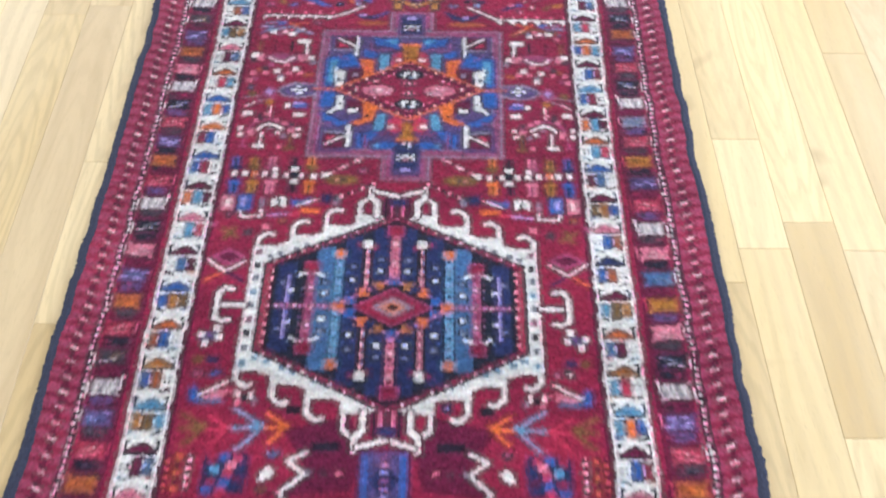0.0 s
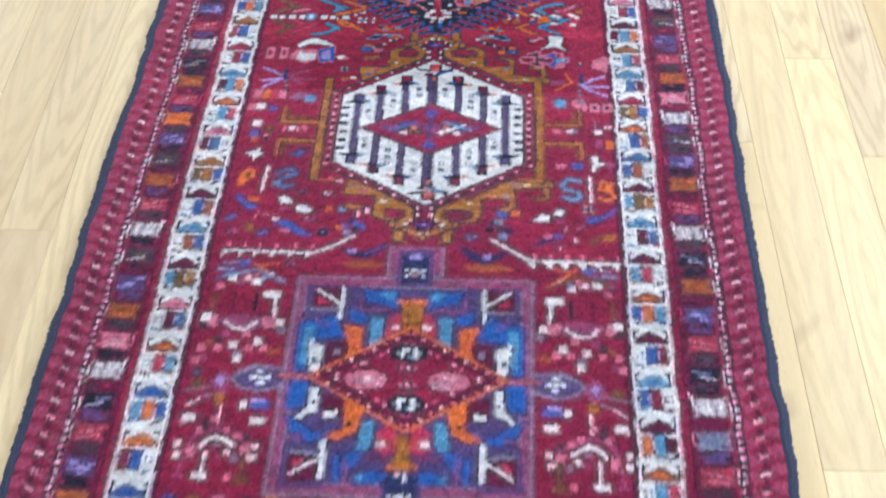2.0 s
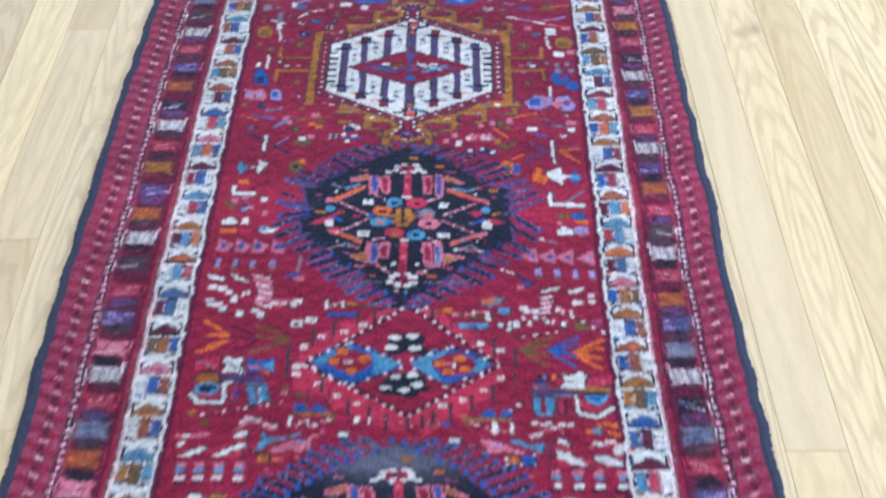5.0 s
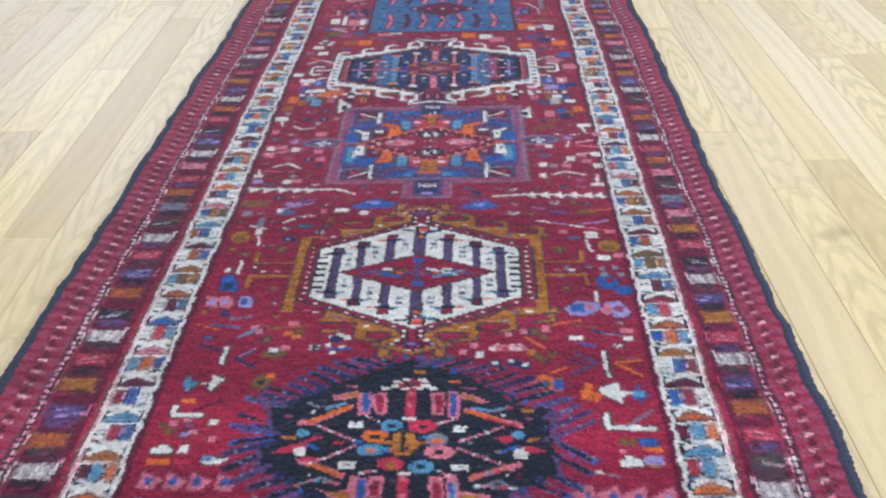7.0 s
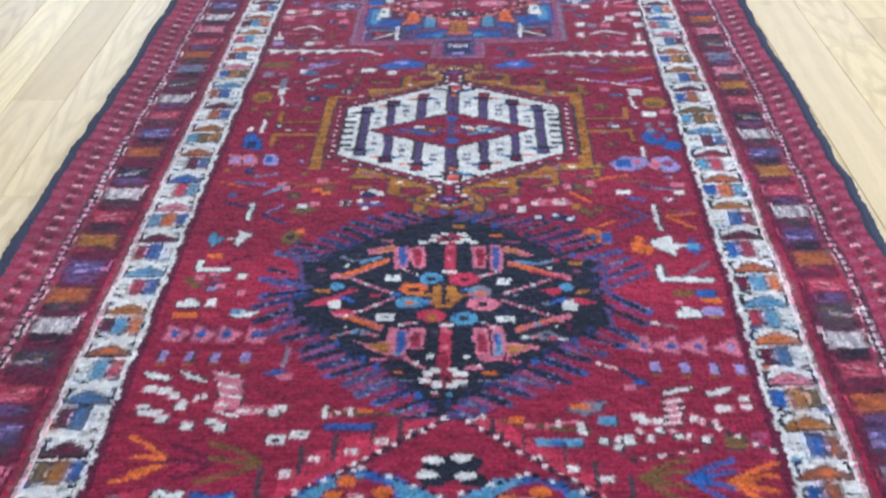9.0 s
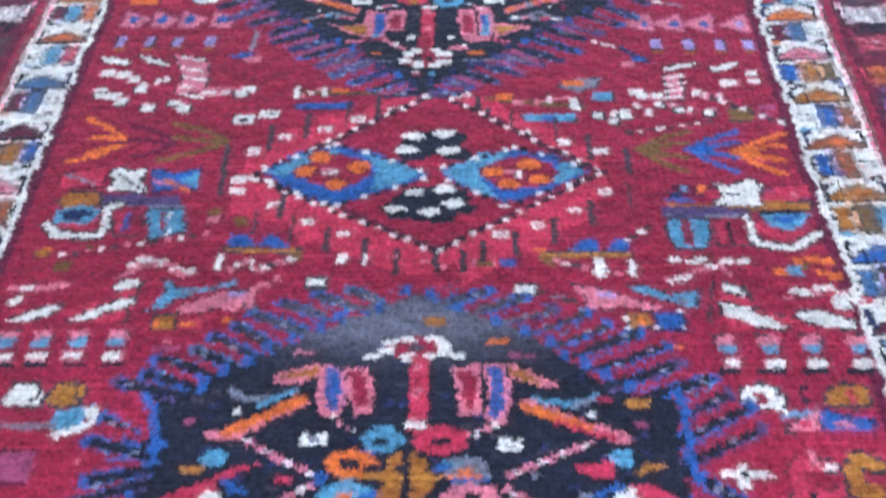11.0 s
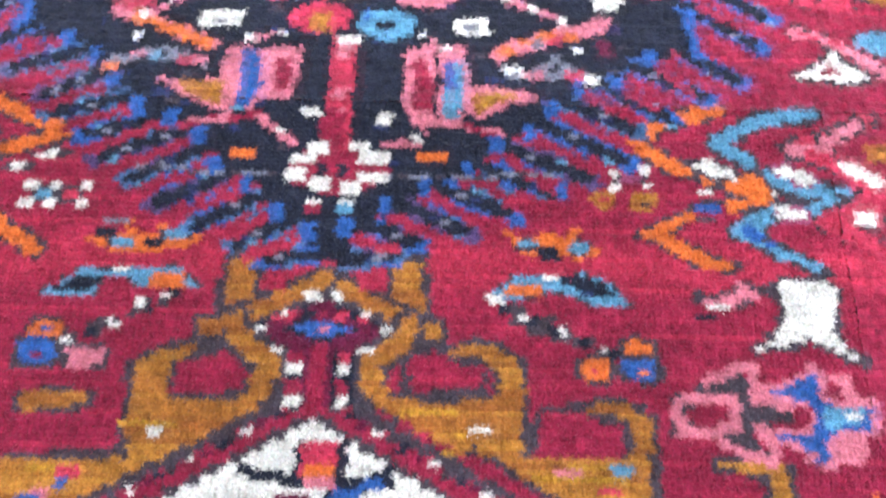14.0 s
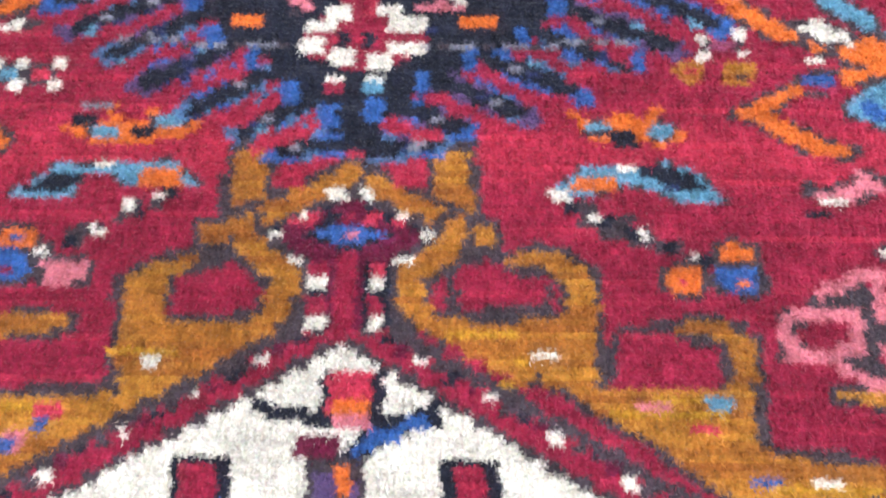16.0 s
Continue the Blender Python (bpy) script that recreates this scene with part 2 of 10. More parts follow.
YARN = {"R": (0.250, 0.0132, 0.045), "M": (0.115, 0.0095, 0.039), "S": (0.44, 0.030, 0.072), "K": (0.0155, 0.0175, 0.034), "H": (0.055, 0.042, 0.058),
        "Q": (0.29, 0.05, 0.098), "W": (0.66, 0.63, 0.60), "G": (0.335, 0.127, 0.023), "Y": (0.16, 0.085, 0.030), "B": (0.028, 0.092, 0.32), "N": (0.021, 0.028, 0.098),
        "T": (0.095, 0.25, 0.40), "P": (0.55, 0.155, 0.215), "O": (0.60, 0.13, 0.024), "V": (0.085, 0.052, 0.15), "L": (0.31, 0.24, 0.48),
        "U": (0.27, 0.052, 0.125), "E": (0.18, 0.18, 0.24), "A": (0.055, 0.12, 0.26), "F": (0.44, 0.22, 0.021), "C": (0.30, 0.075, 0.028), "I": (0.44, 0.37, 0.38), "J": (0.30, 0.030, 0.058)}
DYES = list(YARN)
rng = np.random.RandomState(7)
chart = np.zeros((ROWS, COLS), np.uint8)
owner = np.zeros((ROWS, COLS), np.int16)
PARTS = [("field", "deep red wool ground with scattered small motifs")]


def sway(x, y):
    """How far a spot of the rug lies to the side of its place on the loom, in mm: the weave wanders and widens."""
    left = np.interp(y, [900, 2000, 3000, 4200, 5000], [-4, -1, 4, 4, 10])
    right = np.interp(y, [900, 1400, 1800, 2800, 3450, 5000], [-2, -2, 4, 6, 16, 20])
    rim_l, rim_r = np.interp(y, [2500, 3300, 4400, 5000], [0, -6, 2, 9]), np.interp(y, [3000, 5000], [2, 6])
    s = np.where(x < 0, left + (right - left) * 0.5 * np.clip((x + 335) / 335, 0, 1), right - (right - left) * 0.5 * np.clip((335 - x) / 335, 0, 1))
    k = np.clip((np.abs(x) - 375) / 110, 0, 1)
    return s + (np.where(x < 0, rim_l, rim_r) - s) * k + 1.6 * np.sin(np.asarray(y) / 310.0)


class Loom:
    ox, oy, fx, fy, kx, ky, part, raw = 0.0, 0.0, 1, 1, 1.0, 1.0, 0, False


pen = Loom()


def at(x, y, fx=1, fy=1, kx=1.0, ky=1.0):
    pen.ox, pen.oy, pen.fx, pen.fy, pen.kx, pen.ky, pen.raw = x, y, fx, fy, kx, ky, False


def begin(name, label=""):
    PARTS.append((name, label))
    pen.part = len(PARTS) - 1


def end():
    pen.part = 0


def place(pts):
    p = np.array(pts, float)
    x, y = pen.ox + p[:, 0] * pen.fx * pen.kx, pen.oy + p[:, 1] * pen.fy * pen.ky
    if not pen.raw:
        x = x - sway(x, y)
    return np.stack([(x + HALF) / KNOT, (y - RUG_Y0) / KNOT], 1)


def window_of(p, grow=0.0):
    x0, y0 = np.floor(p.min(0) - grow).astype(int)
    x1, y1 = np.ceil(p.max(0) + grow).astype(int) + 1
    x0, y0, x1, y1 = max(x0, 0), max(y0, 0), min(x1, COLS), min(y1, ROWS)
    if x0 >= x1 or y0 >= y1:
        return None
    yy, xx = np.mgrid[y0:y1, x0:x1]
    return slice(y0, y1), slice(x0, x1), xx + 0.5, yy + 0.5


def dye(win, mask, c):
    chart[win[0], win[1]][mask] = DYES.index(c)
    owner[win[0], win[1]][mask] = pen.part


def poly(pts, c, edge=None, ew=3.4):
    p = place(pts)
    if edge:
        line(list(pts) + [pts[0]], 2 * ew, edge)
    win = window_of(p)
    if win is None:
        return
    xx, yy = win[2], win[3]
    inside = np.zeros(xx.shape, bool)
    for (xa, ya), (xb, yb) in zip(p, np.roll(p, -1, 0)):
        if ya != yb:
            inside ^= ((ya > yy) != (yb > yy)) & (xx < (xb - xa) * (yy - ya) / (yb - ya) + xa)
    dye(win, inside, c)


def line(pts, w, c, edge=None, ew=3.0):
    if edge:
        line(pts, w + 2 * ew, edge)
    p, r = place(pts), max(0.5, w / 2 / KNOT)
    for a, b in zip(p[:-1], p[1:]):
        win = window_of(np.array([a, b]), r)
        if win is None:
            continue
        d = b - a
        t = np.clip(((win[2] - a[0]) * d[0] + (win[3] - a[1]) * d[1]) / max(d @ d, 1e-9), 0, 1)
        dye(win, np.hypot(win[2] - a[0] - t * d[0], win[3] - a[1] - t * d[1]) <= r, c)


def rect(x, y, w, h, c, edge=None, ew=3.0):
    if edge:
        rect(x, y, w + 2 * ew, h + 2 * ew, edge)
    p = place([(x - w / 2, y - h / 2), (x + w / 2, y + h / 2)])
    lo, hi = np.round(p.min(0)).astype(int), np.round(p.max(0)).astype(int)
    hi = np.maximum(hi, lo + 1)
    lo, hi = np.clip(lo, 0, (COLS, ROWS)), np.clip(hi, 0, (COLS, ROWS))
    chart[lo[1]:hi[1], lo[0]:hi[0]] = DYES.index(c)
    owner[lo[1]:hi[1], lo[0]:hi[0]] = pen.part


def dia(x, y, w, h, c, edge=None, ew=3.4):
    poly([(x - w, y), (x, y + h), (x + w, y), (x, y - h)], c, edge, ew)


def oval(x, y, w, h, c, edge=None, ew=3.0):
    if edge:
        oval(x, y, w + ew, h + ew, edge)
    poly([(x + w * math.cos(i * 0.5236), y + h * math.sin(i * 0.5236)) for i in range(12)], c)


def dots(a, b, step, w, h, cs):
    n = max(1, int(math.hypot(b[0] - a[0], b[1] - a[1]) / step))
    for i in range(n + 1):
        t = i / n
        rect(a[0] + (b[0] - a[0]) * t, a[1] + (b[1] - a[1]) * t, w, h, cs[i % len(cs)])


def draft(x, y, cell, *rows):
    """A small motif from a knot draft: a letter a yarn, a point for the ground."""
    for grow in (3.4, 0):
        for j, row in enumerate(rows):
            for i, c in enumerate(row):
                if c != ".":
                    rect(x + (i - (len(row) - 1) / 2) * cell, y + ((len(rows) - 1) / 2 - j) * cell, cell + grow, cell + grow, "H" if grow else c)


def sides(fn, *a):
    for s in (1, -1):
        pen.fx = s
        fn(*a)
    pen.fx = 1


def quarters(fn, *a):
    fy = pen.fy
    for s in (fy, -fy):
        pen.fy = s
        sides(fn, *a)
    pen.fy = fy


# -- borders, drawn along both long sides --
# yarns of the blocks and of the roofs from the far end to the near one, with where some of them lie, in mm
BLOCKS = {1: ("JGWKLCJWVCPKWJGLWKJCVWJCPKEPGJKWLGJWVCJKWJCLEWKEJLGJWKVJCPWKLCJWKCLJKWEJGVJWPAGPKWLJCVWJ", [(0, 4970), (26, 3689), (32, 3386), (38, 3099), (44, 2823), (50, 2540), (56, 2244), (62, 1957), (68, 1662), (74, 1364), (79, 1108), (87, 700)]),
          -1: ("WJGVKWJCLPWKJGVWCJKLWPJCEKWJLCKWJGVCWKJLPWJECPKWCLJWKCJOLKCJWKLCPWKJLCJWKPLCJKWLJCVWJ", [(0, 4950), (40, 2826), (46, 2556), (52, 2265), (58, 1993), (64, 1692), (70, 1408), (76, 1104), (84, 700)])}
ROOFS = {1: ("GTMPCBGMTOCPMGTCMBPCGMYTRCGMCTOPGCGBMTCPMGTRCAMTMCMTMCBMPNMCGTMPBC", [(0, 4965), (22, 3513), (28, 3132), (34, 2768), (40, 2381), (46, 1995), (52, 1583), (58, 1178), (59, 1106), (65, 710)]),
         -1: ("CTGMPCBGTMCPGATMCGOPTMGCBPMTGCAMPGTCMBGRTCPGMTMPCBOBMPMBCGTMPBC", [(0, 4985), (46, 1830), (52, 1399), (56, 1113), (62, 700)])}
POSTS = "BGSTYRBOAMTC"


def laid(plan):
    """Each yarn of a row of repeats with its place along the rug."""
    letters, known = plan
    return [(k, c, float(np.interp(k, [q[0] for q in known], [q[1] for q in known]))) for k, c in enumerate(letters)]


def ivory_border(s):
    begin("ivory_border", "ivory border band with coloured low roofs over short posts")
    pen.raw, pen.fx, pen.ox, pen.oy = True, s, 0, 0
    rect(335, (RUG_Y0 + RUG_Y1) / 2, 57, RUG_Y1 - RUG_Y0, "W")
    for k, a, y in laid(ROOFS[s]):
        b, c, e = POSTS[(k * 5 + 2) % 12], POSTS[(k * 7 + 3) % 12], POSTS[(k * 11 + 1) % 12]
        j, flip = rng.uniform(-2.5, 2.5), 1 if rng.rand() > 0.5 else -1
        # dark corners over both slopes of the roof
        for q in (-1, 1):
            poly([(335 + q * 25, y + 13), (335 + q * 25, y - 6), (335 + q * 20, y - 5), (335 + q * 21, y + 6), (335 + q * 15, y + 11)], "HKN"[(k + q) % 3])
        poly([(311, y - 9), (317, y - 2), (327 + j, y + 5), (335 + j, y + 9), (343 + j, y + 5), (353, y - 2), (359, y - 9)], a, "H", 1.4)
        line([(312, y - 10), (358, y - 10)], 2.4, "K" if k % 3 else "H")
        if a in "GCOPT":
            rect(335 + j, y - 2, 17, 4, {"G": "C", "C": "O", "O": "G", "P": "U", "T": "A"}[a])
        # below it an upright post, a waisted one beside it and a dotted ivory box
        rect(335 - flip, y - 29, 14, 29 + j, b, "H", 1.4)
        x = 335 + 15 * flip
        poly([(x - 7, y - 16), (x + 7, y - 16), (x + 4, y - 28), (x + 8, y - 41), (x - 7, y - 41), (x - 4, y - 28)], c, "H", 1.2)
        poly([(335 + 25 * flip, y - 18), (335 + 25 * flip, y - 38), (335 + 21 * flip, y - 29)], "K")
        x = 335 - 17 * flip
        if k % 3 == 1:
            poly([(x - 7, y - 16), (x + 7, y - 18), (x + 5, y - 40), (x - 8, y - 38)], e, "H", 1.2)
        else:
            for u, v in ((-3.5, 0), (3.5, 0), (-3.5, 7), (3.5, 7)):
                rect(x + u, y - 32 + v, 4.2, 2.6, "EH"[k % 2])
            rect(335 - 26 * flip, y - 29, 2.6, 16 + j, "HK"[k % 2])
        # flared feet under the posts
        for q in (-1, 1):
            poly([(335 + q * 23, y - 41), (335 + q * 8, y - 45), (335 + q * 24, y - 47)], (e if q == flip else "MKT"[k % 3]))
        line([(335 - 17 * flip, y - 47), (335 - 8 * flip, y - 49)], 2.4, "H")
    for x in (308.8, 361.2):
        yy = RUG_Y0
        while yy < RUG_Y1:
            rect(x + rng.uniform(-1.5, 1.5), yy + 7, 4.4, 15, "W")
            yy += 14
    end()


def block_border(s):
    begin("block_border", "dark red border band with bow-shaped blocks of many colours")
    pen.raw, pen.fx, pen.ox, pen.oy = True, s, 0, 0
    mid, span = (RUG_Y0 + RUG_Y1) / 2, RUG_Y1 - RUG_Y0
    rect(405, mid, 78, span, "M")
    rect(371, mid, 8, span, "R")
    rect(430, mid, 8, span, "R")
    for k, c, y in laid(BLOCKS[s]):
        lean = rng.uniform(1, 4)
        body = [(382, y + 14 - lean), (392, y + 12), (418, y + 12), (429, y + 15 + lean), (424, y), (429, y - 14 + lean), (416, y - 12), (393, y - 12), (382, y - 14 - lean), (387, y)]
        # the dark gap before the next block
        poly([(386, y - 17), (424, y - 14), (420, y - 30), (390, y - 31)], "KHVM"[(k * 3) % 4])
        for q in range(5):
            rect(404 + rng.uniform(-22, 22), y - 23 + rng.uniform(-7, 7), 9, 4, "MRKMH"[rng.randint(5)])
        if c == "W":
            poly(body, "I")
            for i in range(6):
                line([(384 + i * 8, y + 11), (391 + i * 7, y - 11)], 2.4, "EWWEWH"[i])
            for x, a, b in ((381, 19, -4), (430, 6, -19)):
                line([(x, y + a), (x + 3, y + b)], 3.4, "W")
        elif c == "K":
            poly(body, "H" if k % 2 else "K")
            for q in range(4):
                rect(404 + rng.uniform(-16, 16), y + rng.uniform(-9, 9), 12, 3, "HNVY"[rng.randint(4)])
            line([(389, y + 6), (410, y + 1)], 2.6, "Y" if k % 2 else "E")
            line([(398, y - 3), (422, y - 8)], 2.6, "I")
            line([(430, y + 4), (432, y - 14)], 3.0, "W")
        else:
            poly(body, {"L": "V"}.get(c, c), "H" if k % 2 else None, 1.6)
            light = {"C": "OG", "G": "YC", "O": "CG", "J": "SR", "P": "UQ", "L": "LA", "V": "NL", "A": "EN", "E": "VA"}[c]
            for q in range(9 if c in "LE" else 6):
                rect(405 + rng.uniform(-18, 18), y + rng.uniform(-10, 10), 12, 3.4, (light + c)[rng.randint(3)])
            if c in "JP":
                for x in range(3):
                    line([(389 + x * 12, y + 7 - x * 3), (396 + x * 12, y + 4 - x * 3)], 2.8, "PIP"[x])
                line([(392, y - 4), (420, y - 9)], 2.6, "P" if c == "J" else "I")
            if k % 2:
                line([(430, y + 10), (433, y - 10)], 3.0, "PIW"[k % 3])
            else:
                line([(378, y + 12), (381, y - 8)], 3.0, "SPJ"[k % 3])
    end()


def dash_line(s):
    begin("dashed_stripe", "narrow stripe of alternating white and black knots")
    pen.raw, pen.fx, pen.ox, pen.oy = True, s, 0, 0
    rect(437, (RUG_Y0 + RUG_Y1) / 2, 9, RUG_Y1 - RUG_Y0, "M")
    y = RUG_Y0
    while y < RUG_Y1:
        rect(437 + rng.uniform(-0.8, 0.8), y, 4.6, 6.5, "W" if rng.rand() > 0.25 else "I")
        rect(437, y + 6, 5.5, 5.5, "K")
        y += 11.5
    end()


def guard_stripe(s):
    begin("guard_stripe", "outer guard stripe in rose and red with white dots")
    pen.raw, pen.fx, pen.ox, pen.oy = True, s, 0, 0
    rect(465, (RUG_Y0 + RUG_Y1) / 2, 50, RUG_Y1 - RUG_Y0, "R")
    y, k = RUG_Y0, 0
    while y < RUG_Y1:
        rose = "Q"
        rect(448, y + 8, 11, 17, rose)
        rect(456, y + 8, 7, 9, rose)
        rect(483, y + 22, 14, 17, rose)
        rect(473, y + 22, 8, 9, rose)
        rect(464, y + 1, 6, 12, "M")
        line([(459, y + 12), (468, y + 15)], 4.2, "IWI"[k % 3])
        line([(461, y + 21), (468, y + 24)], 4, "K")
        y += 25 + rng.uniform(-1, 1)
        k += 1
    end()


# -- the five kinds of medallion; each is drawn round its own middle --
def stepped_side(c, hex_y, slope, xs, treads, tops, arm, edge, rim=2.6):
    """Stepped band over a slanting hexagon side, with a hook on each step."""
    inner = 0.0
    for x, tread, top in zip(xs, treads, tops):
        poly([(inner, hex_y - slope * inner), (x, hex_y - slope * x), (x, tread), (inner, tread)], c, edge, rim)
        inner = x
    inner = 0.0
    for x, tread, top in zip(xs, treads, tops):
        line([(x - 5, tread - 4), (x - 5, top - 9), (x - 12, top - 1), (x - arm * 0.7, top + 3), (x - arm, top)], 7.5, c, edge, rim)
        poly([(inner, hex_y - slope * inner), (x, hex_y - slope * x), (x, tread), (inner, tread)], c)
        inner = x


def ivory_hooked(cx, cy, fy, ky=1.0):
    begin("ivory_hooked_medallion", "ivory hooked hexagon with a dark navy centre of upright bars")
    at(cx, cy, 1, fy, 1.0, ky)
    quarters(stepped_side, "W", 186, 0.52, [66, 118, 170, 224], [186, 162, 140, 118], [220, 195, 169, 141], 27, "M", 1.6)
    poly([(-224, -118), (-224, 118), (-196, 116), (0, 192), (196, 116), (224, 118), (224, -118), (196, -116), (0, -192), (-196, -116)], "W")

    def wall():
        for i in range(9):
            rect(214, -104 + i * 26, 10, 12, "TEHUE"[i % 5])
        for x, y in ((196, 96), (180, 102), (156, 112), (140, 120), (104, 134), (88, 142), (50, 160), (34, 168)):
            rect(x, y, 10, 9, "E")
            rect(x, -y, 10, 9, "T")
        line([(224, 0), (264, 0)], 8, "W", "M")
        line([(244, 30), (258, 33), (266, 22), (266, -24), (256, -30), (244, -28)], 7, "W", "M")
    sides(wall)
    hexa = lambda w, h, k: [(-w, -h), (-w, h), (0, h + k), (w, h), (w, -h), (0, -h - k)]
    poly(hexa(204, 84, 106), "H")
    poly(hexa(200, 82, 103), "R")
    quarters(dots, (0, 181), (194, 84), 7.5, 3.4, 4.5, "WKM")
    poly(hexa(188, 79, 97), "K")
    for s in (1, -1):
        rect(s * 193, 0, 9, 150, "J")
    quarters(dots, (189, 0), (189, 76), 8, 3.4, 5, "WM")
    for x, hh, c in ((-64, 140, "N"), (64, 140, "N"), (-21, 158, "N"), (21, 158, "N"), (-107, 116, "A"), (107, 116, "A"), (-165, 84, "N"), (165, 84, "N")):
        rect(x, 0, 26, 2 * hh, c)

    def inside():
        poly([(152, 0), (176, 0), (176, 70), (152, 78)], "N")
        line([(128, 0), (128, 58)], 13, "U")
        dots((126, 4), (126, 56), 9, 6, 5, "PRPW")
        line([(110, 58), (128, 70), (148, 58)], 6, "W" )
        rect(128, 76, 20, 18, "R", "U", 2)
        line([(86, 0), (86, 92)], 13, "T")
        dots((86, 4), (86, 90), 8, 6, 4.5, "ELNE")
        rect(86, 104, 24, 14, "T")
        rect(86, 104, 14, 16, "O")
        line([(43, 0), (43, 112)], 6, "P")
        dots((43, 30), (43, 108), 9, 4, 4, "WR")
        poly([(30, 112), (60, 120), (60, 128), (26, 122)], "R")
        rect(43, 124, 14, 16, "W")
        line([(0, 0), (0, 140)], 13, "P")
        dots((0, 55), (0, 135), 9, 6, 5, "RUSW")
        rect(0, 152, 22, 20, "R", "U", 2.5)
        for x, ys in ((21, (70, 92)), (64, (52, 78)), (106, (24, 46))):
            for i, y in enumerate(ys):
                rect(x, y, 13, 10, "K")
                rect(x, y, 9, 7, "E" if i else "W")
        rect(22, 120, 14, 26, "N")
        rect(64, 108, 16, 14, "N")
        for x in (21, 64, 106, 146):
            dots((x - 7, 8), (x - 7, 60), 13, 4, 5, "HVE")
            dots((x + 7, 14), (x + 7, 66), 13, 4, 5, "KAH")
        line([(162, 8), (162, 58)], 5, "L")
        rect(155, 30, 8, 6, "W")
        rect(170, 44, 7, 6, "E")
        dots((50, 148), (170, 88), 17, 4, 10, "H")
    quarters(inside)
    for s in (1, -1):
        line([(s * 100, 0), (s * 178, 0)], 7, "U")
        dots((s * 104, 0), (s * 176, 0), 9, 4, 4, "PLW")
    dia(0, 0, 96, 56, "P")
    dia(0, 0, 88, 50, "K")
    for x, y, c in ((44, 28, "O"), (24, 40, "G"), (66, 12, "B"), (82, 0, "O"), (0, 50, "B"), (34, 34, "N")):
        for a in (1, -1):
            for b in (1, -1):
                rect(x * a, y * b, 17, 15, c)
    dots((-92, 0), (0, 54), 10, 5, 6, "PUO")
    dots((92, 0), (0, -54), 10, 5, 6, "PUO")
    dia(0, 0, 58, 34, "R", "U", 2.5)
    dia(0, 0, 32, 19, "E")
    dia(0, 0, 20, 12, "O")
    dia(0, 0, 9, 7, "K")

    def neck():
        rect(0, 203, 48, 44, "M")
        for x, c in ((0, "H"), (9, "P"), (18, "K"), (-9, "P"), (-18, "K")):
            line([(x, 184), (x, 222)], 4, c)
        for a in (1, -1):
            line([(a * 33, 184), (a * 33, 214), (a * 44, 224), (a * 44, 246)], 9, "W", "M")
            line([(a * 40, 240), (0, 228)], 7, "W", "M")
        rect(0, 214, 26, 14, "N")
    for s in (fy, -fy):
        pen.fy = s
        neck()
    pen.fy = fy
    end()


